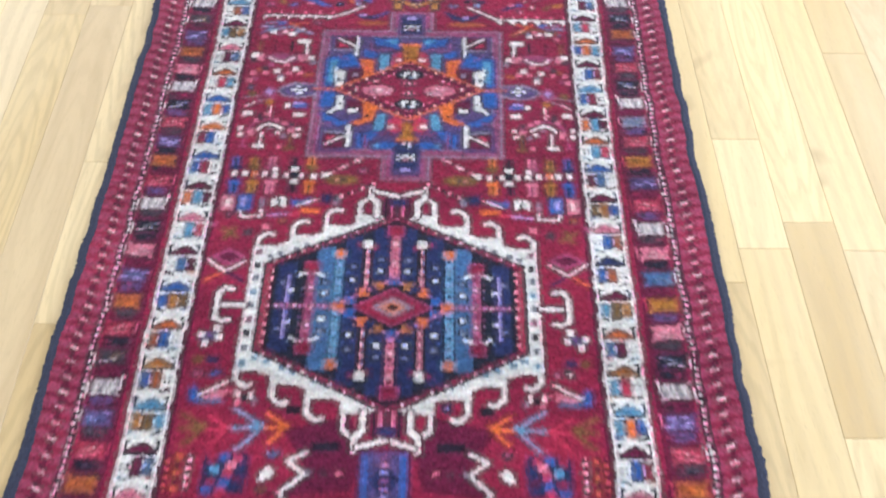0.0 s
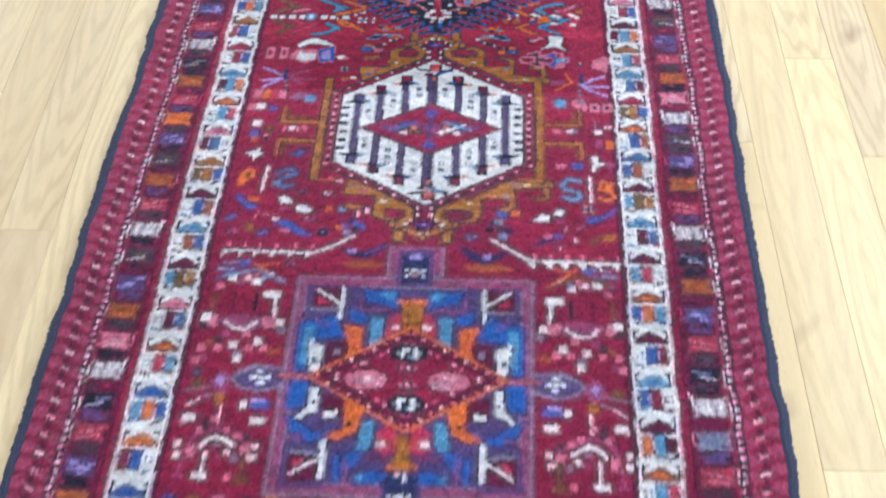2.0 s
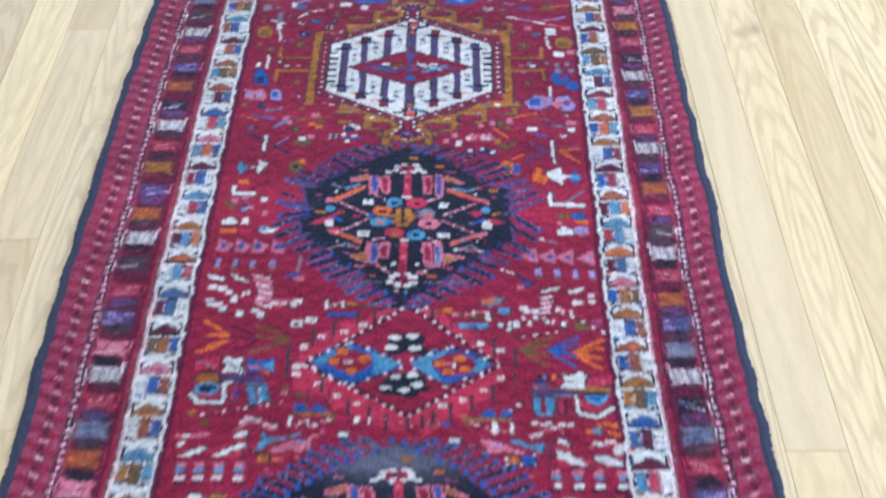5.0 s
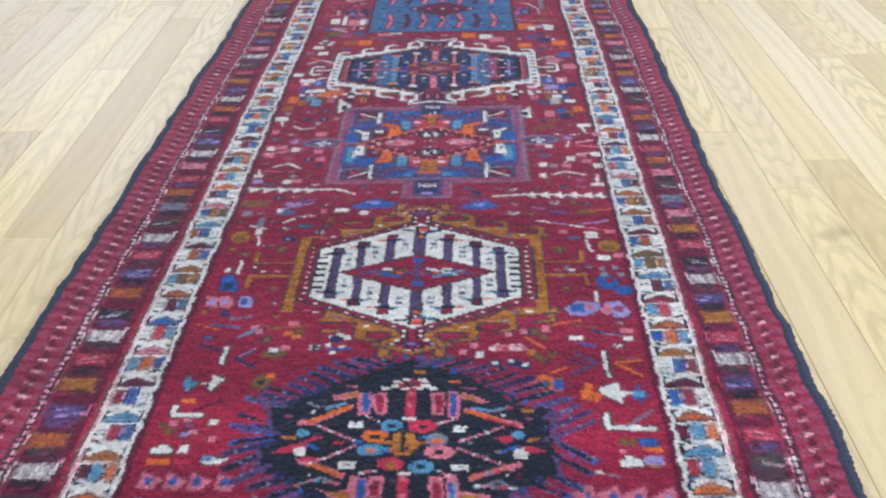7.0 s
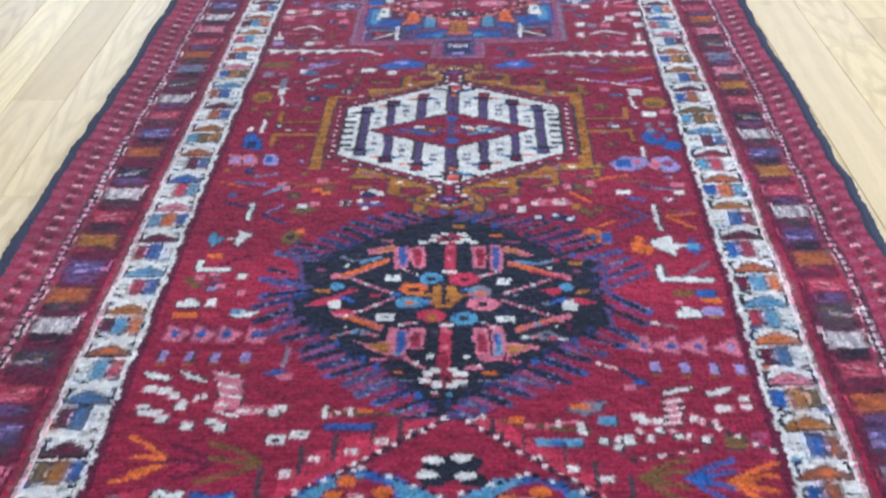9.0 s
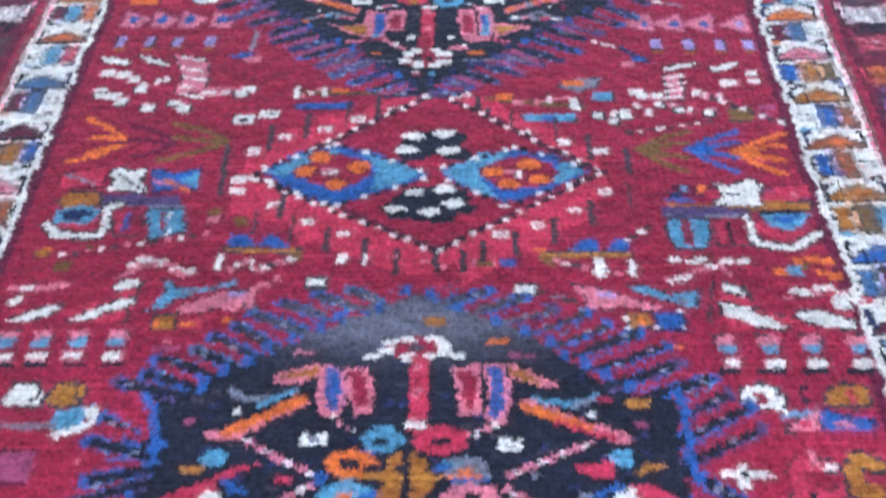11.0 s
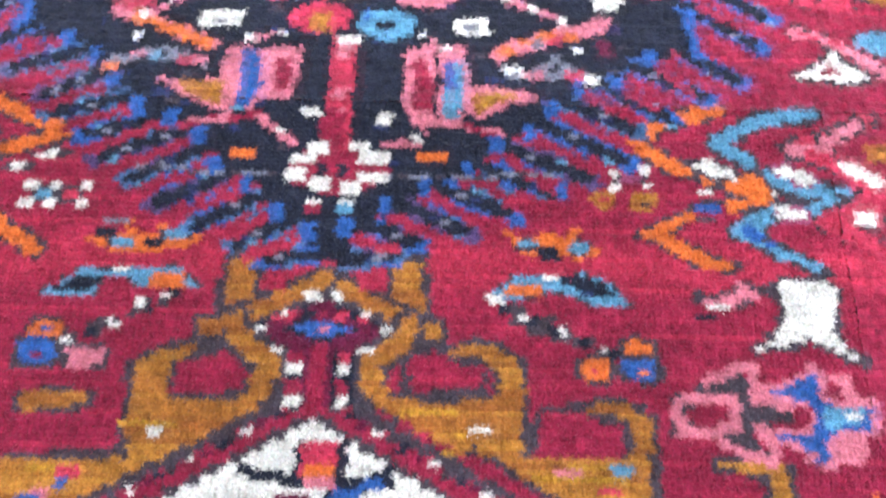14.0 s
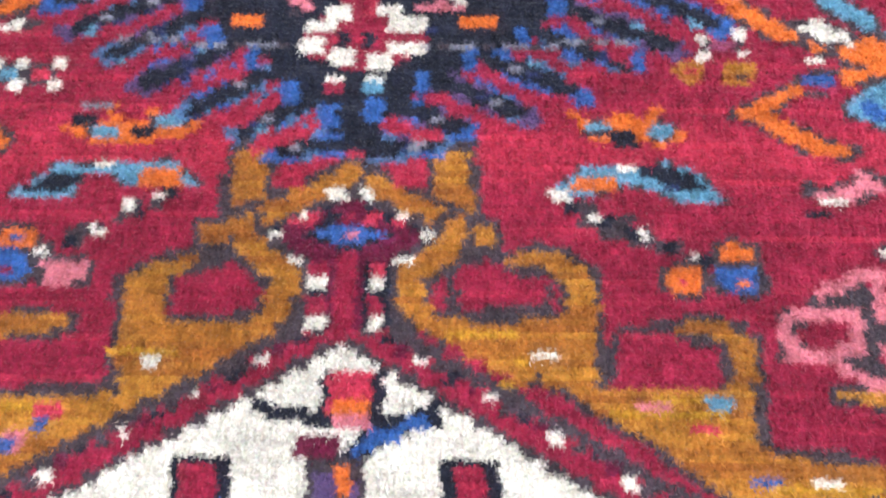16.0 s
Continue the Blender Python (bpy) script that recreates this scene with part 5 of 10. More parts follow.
    poly([(-105, 2520), (-97, 2520), (-84, 2511), (-89, 2508), (-98, 2513)], "B")
    rect(-65, 2520, 10, 5, "S")
    poly([(-112, 2495), (-99, 2499), (-83, 2496), (-95, 2491)], "S")
    oval(141, 2533, 8, 6, "T")
    poly([(147, 2521), (154, 2528), (168, 2529), (163, 2525)], "G")
    poly([(111, 2528), (135, 2532), (135, 2522), (124, 2520)], "S")
    poly([(143, 2515), (156, 2515), (171, 2507), (148, 2504)], "S")
    poly([(135, 2511), (146, 2512), (150, 2503), (148, 2495), (135, 2495)], "W")
    poly([(139, 2518), (140, 2512), (124, 2506), (116, 2505), (129, 2513)], "B")
    rect(117, 2507, 7, 4, "E")
    rect(86, 2521, 5, 4, "E")
    rect(-14, 2538, 10, 6, "B")
    oval(-6, 2548, 13, 10, "T")
    rect(-6, 2547, 9, 6, "K")
    oval(30, 2547, 17, 11, "S")
    rect(30, 2546, 10, 7, "K")
    oval(-24, 2531, 16, 10, "O")
    rect(-24, 2530, 11, 6, "K")
    oval(47, 2525, 14, 11, "E")
    rect(47, 2524, 9, 6, "O")
    oval(-27, 2509, 16, 10, "T")
    rect(-27, 2508, 9, 6, "O")
    oval(50, 2506, 18, 11, "P")
    rect(50, 2506, 11, 7, "K")
    oval(-3, 2488, 16, 10, "S")
    rect(-3, 2487, 10, 6, "G")
    oval(31, 2484, 15, 10, "T")
    rect(31, 2483, 9, 6, "K")
    rect(-26, 2531, 5, 2, "K")
    rect(-13, 2527, 6, 2, "K")
    rect(32, 2527, 12, 4, "B")
    rect(48, 2519, 22, 4, "B")
    rect(38, 2530, 13, 4, "T")
    rect(42, 2521, 29, 2, "O")
    rect(-10, 2508, 12, 8, "B")
    rect(-15, 2511, 12, 4, "T")
    rect(-24, 2500, 9, 2, "S")
    rect(-43, 2520, 8, 7, "B")
    poly([(-3, 2534), (3, 2538), (16, 2538), (23, 2532), (23, 2524), (32, 2521), (24, 2512), (17, 2500), (2, 2500), (-8, 2508), (-3, 2518), (-32, 2520), (-32, 2522), (-3, 2524)], "G")
    rect(9, 2522, 4, 33, "K")
    rect(5, 2527, 4, 4, "K")
    rect(14, 2511, 5, 4, "K")
    rect(-3, 2484, 8, 11, "G")
    rect(31, 2484, 10, 6, "K")
    rect(21, 2489, 4, 8, "B")
    poly([(-12, 2399), (-4, 2408), (10, 2411), (27, 2409), (36, 2402), (35, 2394), (22, 2387), (5, 2387), (-9, 2392)], "R")
    rect(3, 2410, 11, 7, "W")
    rect(21, 2411, 10, 6, "W")
    rect(-4, 2405, 10, 5, "W")
    rect(28, 2405, 15, 6, "W")
    rect(-6, 2396, 10, 6, "W")
    rect(28, 2395, 16, 6, "W")
    rect(5, 2391, 9, 7, "W")
    rect(19, 2390, 10, 6, "W")
    rect(5, 2399, 7, 8, "K")
    rect(15, 2398, 6, 8, "K")
    rect(10, 2400, 4, 3, "R")
    rect(4, 2382, 7, 3, "W")
    rect(4, 2378, 8, 3, "R")
    rect(18, 2383, 6, 3, "W")
    rect(17, 2379, 9, 5, "T")
    line([(-3, 2384), (25, 2385)], 3, "K")
    rect(11, 2379, 6, 6, "K")
    end()


def lozenge_middle():
    """The coral diamond with two blue lozenges."""
    begin("double_lozenge_medallion", "coral stepped diamond holding two blue lozenges")
    at(0, 0)
    poly([(-138, 2776), (-129, 2831), (-102, 2837), (-104, 2855), (-76, 2858), (-78, 2873), (-40, 2876), (-32, 2891), (-3, 2894), (3, 2914), (35, 2913), (49, 2897), (73, 2888), (95, 2861), (122, 2849), (130, 2831), (152, 2820), (156, 2777), (142, 2758), (136, 2740), (115, 2731), (102, 2711), (77, 2708), (65, 2689), (45, 2678), (37, 2700), (21, 2687), (-3, 2690), (-28, 2704), (-45, 2708), (-58, 2719), (-79, 2723), (-90, 2744), (-116, 2748), (-135, 2757)], "S")
    poly([(-71, 2805), (-39, 2850), (-21, 2872), (20, 2902), (63, 2873), (90, 2847), (123, 2797), (101, 2775), (66, 2741), (25, 2709), (-9, 2733), (-54, 2762)], "R")
    # dark notches round the diamond
    rect(-114, 2845, 5, 34, "H")
    rect(-86, 2859, 4, 34, "H")
    rect(-54, 2873, 4, 35, "H")
    rect(-29, 2880, 4, 36, "H")
    rect(4, 2886, 4, 35, "H")
    rect(-95, 2763, 4, 30, "H")
    rect(-114, 2744, 4, 29, "H")
    rect(-85, 2738, 3, 28, "H")
    rect(-57, 2725, 4, 27, "H")
    rect(-29, 2713, 4, 27, "H")
    rect(-4, 2701, 3, 26, "H")
    rect(25, 2704, 3, 26, "H")
    rect(45, 2700, 4, 25, "H")
    rect(59, 2709, 4, 26, "H")
    rect(82, 2717, 4, 26, "H")
    rect(111, 2731, 4, 27, "H")
    rect(141, 2749, 4, 28, "H")
    rect(171, 2770, 4, 30, "H")
    rect(173, 2809, 4, 31, "H")
    rect(145, 2827, 4, 33, "H")
    rect(120, 2849, 4, 33, "H")
    rect(84, 2861, 4, 34, "H")
    rect(56, 2877, 4, 35, "H")
    rect(-147, 2790, 4, 30, "H")
    rect(-148, 2820, 4, 32, "H")
    rect(63, 2862, 4, 34, "H")
    # white marks on the coral steps
    rect(-127, 2827, 11, 8, "W")
    rect(-127, 2826, 4, 3, "P")
    rect(-134, 2793, 11, 8, "W")
    rect(-134, 2792, 4, 2, "P")
    rect(-134, 2780, 11, 7, "W")
    rect(-133, 2779, 5, 2, "P")
    rect(-102, 2763, 10, 7, "W")
    rect(-102, 2762, 4, 3, "P")
    rect(-74, 2745, 11, 7, "W")
    rect(-73, 2744, 5, 2, "P")
    rect(-45, 2731, 10, 6, "W")
    rect(-45, 2730, 4, 3, "P")
    rect(-103, 2844, 11, 8, "W")
    rect(-103, 2844, 5, 3, "P")
    rect(-71, 2854, 11, 9, "W")
    rect(-71, 2854, 5, 3, "P")
    rect(-44, 2867, 11, 8, "W")
    rect(-44, 2866, 5, 3, "P")
    rect(-15, 2879, 11, 8, "W")
    rect(-15, 2878, 5, 3, "P")
    rect(13, 2894, 11, 8, "W")
    rect(13, 2893, 5, 3, "P")
    rect(43, 2897, 12, 8, "W")
    rect(43, 2896, 5, 3, "P")
    rect(65, 2863, 11, 9, "W")
    rect(65, 2863, 5, 3, "P")
    rect(95, 2845, 11, 8, "W")
    rect(95, 2844, 5, 3, "P")
    rect(126, 2833, 11, 8, "W")
    rect(126, 2832, 5, 2, "P")
    rect(154, 2820, 11, 8, "W")
    rect(154, 2819, 5, 3, "P")
    rect(152, 2773, 10, 7, "W")
    rect(152, 2773, 4, 2, "P")
    rect(129, 2752, 10, 6, "W")
    rect(129, 2751, 4, 3, "P")
    rect(99, 2737, 10, 7, "W")
    rect(99, 2737, 4, 3, "P")
    rect(72, 2728, 10, 7, "W")
    rect(72, 2727, 4, 2, "P")
    poly([(-128, 2796), (-57, 2847), (-17, 2879), (20, 2902), (63, 2873), (99, 2843), (156, 2796), (100, 2759), (61, 2735), (25, 2709), (-9, 2730), (-54, 2759)], "M")
    poly([(-118, 2796), (-52, 2841), (-12, 2875), (20, 2895), (58, 2871), (94, 2838), (146, 2795), (96, 2761), (59, 2738), (24, 2715), (-5, 2733), (-50, 2762)], "R")
    dots((-126, 2797), (19, 2900), 7, 5, 4.5, "WK")
    dots((24, 2900), (153, 2796), 7, 5, 4.5, "WK")
    dots((-121, 2793), (22, 2712), 7, 5, 4.5, "WK")
    dots((149, 2793), (27, 2712), 7, 5, 4.5, "WK")
    # the lozenges
    poly([(-116, 2803), (-91, 2826), (-60, 2832), (-28, 2825), (0, 2805), (16, 2796), (-8, 2781), (-33, 2771), (-58, 2762), (-86, 2775)], "B")
    poly([(-37, 2825), (0, 2805), (14, 2798), (-8, 2785), (-29, 2777), (-24, 2800)], "T")
    poly([(-111, 2802), (-82, 2826), (-60, 2829), (-54, 2818), (-85, 2810), (-97, 2795)], "T")
    poly([(-91, 2802), (-72, 2819), (-55, 2822), (-36, 2813), (-28, 2800), (-39, 2787), (-56, 2782), (-76, 2787)], "R")
    poly([(25, 2799), (58, 2822), (85, 2825), (116, 2819), (142, 2797), (122, 2783), (100, 2770), (75, 2762), (49, 2776)], "B")
    poly([(27, 2799), (58, 2821), (83, 2823), (67, 2808), (58, 2792), (70, 2766), (49, 2776)], "T")
    poly([(118, 2814), (139, 2797), (118, 2783), (105, 2787), (117, 2797)], "T")
    poly([(56, 2799), (71, 2813), (94, 2817), (113, 2807), (119, 2794), (105, 2781), (84, 2778), (66, 2784)], "R")
    oval(-72, 2819, 9, 7, "O", "M", 1.5)
    oval(-82, 2802, 9, 7, "O", "M", 1.5)
    oval(-56, 2786, 9, 6, "O", "M", 1.5)
    oval(-40, 2806, 9, 7, "O", "M", 1.5)
    oval(67, 2798, 10, 6, "O", "M", 1.5)
    oval(95, 2806, 10, 6, "O", "M", 1.5)
    oval(103, 2788, 10, 5, "O", "M", 1.5)
    oval(79, 2783, 10, 5, "O", "M", 1.5)
    rect(-62, 2801, 12, 7, "W")
    rect(-66, 2803, 9, 4, "P")
    rect(86, 2795, 5, 8, "W")
    rect(80, 2798, 7, 4, "P")
    dots((-115, 2808), (-60, 2835), 8, 5, 4.6, "WKM")
    dots((-60, 2835), (11, 2802), 8, 5, 4.6, "WKM")
    dots((-109, 2790), (-58, 2761), 8, 5, 4.6, "WKM")
    dots((-54, 2761), (12, 2790), 8, 5, 4.6, "WKM")
    dots((27, 2805), (85, 2827), 8, 5, 4.6, "WKM")
    dots((85, 2827), (145, 2800), 8, 5, 4.6, "WKM")
    dots((32, 2789), (74, 2759), 8, 5, 4.6, "WKM")
    dots((79, 2759), (140, 2790), 8, 5, 4.6, "WKM")
    # dark leaves with ivory backs
    poly([(-20, 2756), (-2, 2780), (34, 2784), (50, 2768), (38, 2748), (8, 2742)], "K")
    poly([(-10, 2826), (-4, 2846), (30, 2852), (44, 2832), (30, 2820), (4, 2818)], "K")
    oval(9, 2837, 13, 8, "K")
    oval(3, 2844, 10, 5, "W")
    oval(34, 2840, 13, 9, "K")
    oval(28, 2847, 10, 5, "W")
    oval(3, 2820, 13, 8, "K")
    oval(-3, 2826, 10, 5, "W")
    oval(39, 2819, 13, 8, "K")
    oval(33, 2825, 10, 5, "W")
    oval(12, 2769, 12, 7, "K")
    oval(5, 2775, 9, 4, "W")
    oval(35, 2772, 13, 8, "K")
    oval(29, 2778, 9, 5, "W")
    oval(-3, 2751, 12, 7, "K")
    oval(-9, 2757, 9, 4, "W")
    oval(25, 2747, 13, 7, "K")
    oval(19, 2753, 9, 5, "W")
    oval(42, 2756, 12, 7, "K")
    oval(36, 2762, 9, 5, "W")
    rect(17, 2701, 7, 4, "P")
    rect(29, 2695, 6, 4, "P")
    rect(-8, 2706, 6, 4, "P")
    rect(53, 2699, 6, 4, "P")
    rect(65, 2697, 6, 4, "P")
    rect(77, 2698, 12, 6, "B")
    rect(59, 2698, 10, 5, "Y")
    rect(-45, 2705, 7, 10, "W")
    rect(-27, 2704, 4, 11, "W")
    end()


def middle_right():
    """Small motifs beside the lozenges and the near navy medallion, on the one side."""
    at(0, 0)
    begin("hooked_box_motif", "small hooked motif with teal box and white hook")
    poly([(194, 2756), (258, 2754), (257, 2744), (193, 2743)], "V")
    line([(199, 2757), (259, 2754)], 3, "G")
    line([(195, 2746), (257, 2744)], 2.4, "E")
    line([(197, 2764), (218, 2761)], 3, "B")
    poly([(260, 2760), (305, 2757), (303, 2750), (258, 2749)], "G", "H", 1.5)
    oval(283, 2744, 19, 7, "K")
    poly([(265, 2744), (302, 2746), (293, 2731), (282, 2728), (271, 2732)], "T")
    poly([(271, 2743), (294, 2744), (286, 2735), (278, 2736)], "B")
    poly([(262, 2742), (267, 2731), (281, 2725), (294, 2728), (293, 2722), (276, 2718), (261, 2725)], "S")
    line([(254, 2742), (255, 2725), (259, 2714), (282, 2710), (304, 2725)], 5.2, "W", "H", 1.8)
    poly([(197, 2741), (225, 2741), (226, 2726), (219, 2712), (199, 2712), (195, 2727)], "T", "H", 2)
    rect(209, 2727, 6, 26, "R")
    poly([(231, 2741), (252, 2740), (252, 2714), (229, 2714)], "R", "H", 1.4)
    rect(240, 2726, 3, 24, "K")
    rect(234, 2726, 4, 22, "S")
    begin("bow_motif", "white bow shape crossed by a dark line")
    poly([(237, 2781), (246, 2776), (264, 2784), (272, 2779), (267, 2765), (268, 2755), (234, 2757), (242, 2768)], "W", "H", 2)
    line([(244, 2768), (266, 2770)], 2, "K")
    begin("coral_square_motif", "coral square crossed by a lilac line")
    poly([(275, 2775), (305, 2778), (306, 2762), (273, 2760)], "S", "M", 1.5)
    dots((276, 2771), (303, 2764), 8, 7, 4, "USPU")
    begin("navy_kite_motif", "navy and red block with an orange line")
    rect(220, 2772, 33, 16, "M")
    rect(204, 2768, 10, 9, "N")
    rect(226, 2774, 8, 9, "O")
    rect(212, 2775, 5, 7, "T")
    rect(233, 2769, 11, 10, "R")
    begin("arrow_motif", "pronged arrow in one colour")
    line([(183, 2823), (204, 2836), (226, 2844)], 5.4, "Y")
    line([(183, 2823), (203, 2827), (224, 2830)], 5.4, "Y")
    line([(183, 2823), (202, 2817), (221, 2812)], 5.4, "Y")
    line([(183, 2823), (201, 2806), (219, 2795)], 5.4, "Y")
    line([(184, 2823), (200, 2821)], 7, "Y")
    begin("arrow_motif", "pronged arrow in one colour")
    line([(223, 2822), (245, 2835), (267, 2843)], 5.4, "B")
    line([(223, 2822), (244, 2826), (264, 2829)], 5.4, "B")
    line([(223, 2822), (242, 2816), (261, 2811)], 5.4, "B")
    line([(223, 2822), (241, 2805), (258, 2794)], 5.4, "B")
    line([(224, 2822), (241, 2820)], 7, "B")
    begin("arrow_motif", "pronged arrow in one colour")
    line([(259, 2818), (281, 2830), (303, 2839)], 5.4, "O")
    line([(259, 2818), (280, 2822), (300, 2825)], 5.4, "O")
    line([(259, 2818), (278, 2811), (297, 2807)], 5.4, "O")
    line([(259, 2818), (276, 2801), (293, 2790)], 5.4, "O")
    line([(260, 2817), (277, 2816)], 7, "O")
    begin("table_motif", "olive bar with blue and white shapes")
    line([(102, 2706), (162, 2705)], 4, "G", "H", 1.6)
    poly([(120, 2709), (131, 2722), (141, 2722), (142, 2709)], "B")
    poly([(146, 2709), (155, 2720), (164, 2722), (164, 2709)], "B")
    rect(141, 2693, 7, 17, "W")
    rect(165, 2692, 6, 17, "W")
    line([(117, 2699), (133, 2692)], 3, "P")
    rect(153, 2694, 9, 10, "R")
    dots((111, 2699), (138, 2689), 7, 6, 4, "PWH")
    poly([(97, 2705), (111, 2704), (107, 2693)], "Y")
    rect(100, 2711, 11, 4, "O")
    dots((148, 2688), (164, 2685), 6, 5, 3, "WP")
    dots((165, 2721), (181, 2733), 6, 5, 4, "WH")
    begin("striped_leg_motif", "red and white striped slanting motif")
    poly([(225, 2677), (236, 2673), (240, 2664), (226, 2669)], "W", "H", 1.5)
    poly([(223, 2668), (241, 2661), (242, 2654), (224, 2660)], "S")
    poly([(222, 2659), (245, 2650), (264, 2644), (259, 2634), (241, 2638), (222, 2648)], "W", "H", 1.6)
    poly([(222, 2647), (239, 2639), (236, 2632), (222, 2634)], "S")
    poly([(242, 2654), (271, 2641), (263, 2636), (246, 2647)], "S")
    poly([(274, 2651), (288, 2650), (308, 2641), (305, 2634), (287, 2636), (270, 2644)], "W", "H", 1.6)
    poly([(294, 2649), (309, 2649), (309, 2643)], "S")
    rect(276, 2669, 11, 5, "W")
    rect(284, 2665, 12, 4, "W")
    rect(295, 2670, 12, 5, "W")
    rect(306, 2661, 12, 4, "W")
    rect(303, 2655, 11, 5, "W")
    rect(304, 2666, 11, 5, "W")
    dots((269, 2663), (308, 2668), 8, 7, 4, "PWPS")
    line([(219, 2676), (211, 2640)], 2.4, "H")
    line([(240, 2673), (245, 2652)], 2.4, "H")
    rect(197, 2701, 10, 5, "W")
    rect(208, 2697, 9, 5, "W")
    rect(220, 2692, 9, 5, "W")
    rect(232, 2697, 9, 5, "W")
    rect(245, 2698, 10, 5, "W")
    line([(189, 2680), (207, 2687), (219, 2691)], 4, "P")
    line([(190, 2678), (205, 2684)], 4, "W")
    line([(226, 2695), (234, 2683)], 3, "P")
    rect(215, 2700, 12, 7, "W")
    begin("foot_motif", "small rose, teal and white upright foot")
    poly([(212, 2628), (225, 2629), (224, 2621), (213, 2621)], "P", "H", 1)
    poly([(213, 2621), (225, 2621), (223, 2614), (214, 2614)], "T")
    rect(220, 2606, 11, 6, "W", "P", 0.8)
    rect(217, 2600, 16, 4, "K")
    begin("foot_motif", "small rose, teal and white upright foot")
    poly([(240, 2628), (253, 2629), (252, 2620), (241, 2621)], "P", "H", 1)
    poly([(241, 2621), (252, 2621), (251, 2614), (242, 2613)], "T")
    rect(247, 2605, 12, 6, "W", "P", 0.8)
    rect(244, 2600, 17, 4, "K")
    begin("foot_motif", "small rose, teal and white upright foot")
    poly([(268, 2628), (281, 2629), (280, 2620), (269, 2620)], "P", "H", 1)
    poly([(269, 2620), (280, 2621), (278, 2613), (270, 2613)], "T")
    rect(274, 2605, 11, 6, "W", "P", 0.8)
    rect(272, 2600, 17, 4, "K")
    begin("foot_motif", "small rose, teal and white upright foot")
    poly([(298, 2627), (311, 2628), (310, 2620), (299, 2620)], "P", "H", 1)
    poly([(299, 2620), (310, 2620), (308, 2613), (299, 2613)], "T")
    rect(304, 2605, 11, 6, "W", "P", 0.8)
    rect(301, 2599, 16, 4, "K")
    begin("wing_motif", "rose and teal wing")
    poly([(159, 2675), (170, 2675), (187, 2665), (208, 2670), (206, 2654), (197, 2655), (188, 2660), (169, 2667)], "T", "H", 1)
    poly([(188, 2660), (198, 2664), (201, 2656)], "E")
    poly([(120, 2677), (133, 2673), (150, 2669), (165, 2660), (183, 2655), (171, 2651), (153, 2657), (141, 2651), (138, 2657), (131, 2648), (130, 2661)], "P", "H", 0.8)
    poly([(137, 2669), (150, 2667), (148, 2663), (138, 2664)], "L")
    begin("square_motif", "two small blocks, golden and blue")
    rect(164, 2643, 14, 12, "G", "H", 1.4)
    rect(164, 2643, 6, 5, "O")
    rect(185, 2641, 18, 14, "B", "N", 1.6)
    rect(173, 2636, 5, 4, "W")
    rect(192, 2636, 4, 4, "W")
    rect(194, 2650, 4, 4, "W")
    rect(154, 2635, 5, 5, "W")
    rect(156, 2645, 5, 5, "W")
    begin("orange_mark_motif", "orange and teal figure on red")
    rect(267, 2686, 9, 7, "O")
    rect(281, 2696, 9, 7, "O")
    rect(292, 2699, 9, 8, "O")
    rect(303, 2696, 10, 8, "O")
    rect(296, 2685, 9, 7, "O")
    rect(304, 2682, 9, 7, "O")
    rect(278, 2688, 11, 7, "T")
    rect(286, 2692, 6, 6, "Y")
    end()
    rect(88, 2672, 13, 8, "W", "H", 2)
    rect(185, 2620, 11, 4, "O")
    dots((100, 2669), (119, 2661), 7, 8, 3, "HE")
    rect(156, 2867, 9, 8, "W", "H", 1)
    rect(169, 2859, 8, 8, "W", "H", 1)
    rect(179, 2866, 9, 7, "W", "H", 1)
    rect(208, 2881, 8, 7, "W", "H", 1)
    rect(223, 2873, 8, 7, "W", "H", 1)
    rect(248, 2868, 9, 8, "W", "H", 1)
    begin("table_motif", "olive bar with white uprights over a teal block")
    line([(63, 2892), (143, 2879)], 4, "Y", "H", 1)
    poly([(93, 2869), (137, 2869), (136, 2860), (95, 2861)], "T", "H", 1.5)
    rect(115, 2864, 10, 7, "B")
    rect(116, 2889, 6, 11, "W")
    rect(138, 2884, 7, 17, "W")
    rect(77, 2894, 15, 7, "O")
    rect(91, 2885, 9, 7, "P")
    line([(106, 2887), (134, 2892)], 3, "P")
    rect(162, 2893, 16, 11, "T", "H", 1)
    end()
    rect(274, 2865, 19, 15, "Y", "H", 1)
    rect(292, 2863, 10, 10, "U")
    dots((255, 2887), (304, 2855), 8, 5, 5, "HW")
    dots((181, 2844), (246, 2857), 8, 6, 4, "HW")
    begin("bell_motif", "small white bell shape with a red heart")
    poly([(219, 2574), (223, 2584), (235, 2589), (245, 2584), (247, 2572), (239, 2570), (219, 2572)], "W", "H", 2)
    poly([(230, 2583), (236, 2584), (237, 2573), (231, 2573)], "R")
    begin("bell_motif", "small golden bell shape with a red heart")
    poly([(272, 2573), (277, 2584), (287, 2589), (301, 2584), (299, 2572), (290, 2571)], "G", "H", 2)
    poly([(288, 2584), (292, 2584), (291, 2574), (287, 2573)], "S")
    end()
    rect(259, 2581, 17, 16, "R", "K", 1.2)
    line([(262, 2588), (259, 2582), (261, 2574)], 3, "K")
    begin("triangle_motif", "salmon triangle with a teal bar")
    poly([(242, 2553), (255, 2560), (267, 2570), (266, 2554)], "P", "H", 1.5)
    rect(258, 2558, 7, 4, "S")
    line([(244, 2563), (260, 2567)], 4, "T")
    line([(240, 2570), (248, 2567)], 3, "W")
    begin("triangle_motif", "blue triangle with a rose heart")
    poly([(270, 2569), (282, 2564), (300, 2561), (298, 2554), (268, 2555)], "B", "N", 1.6)
    rect(281, 2558, 10, 4, "P")
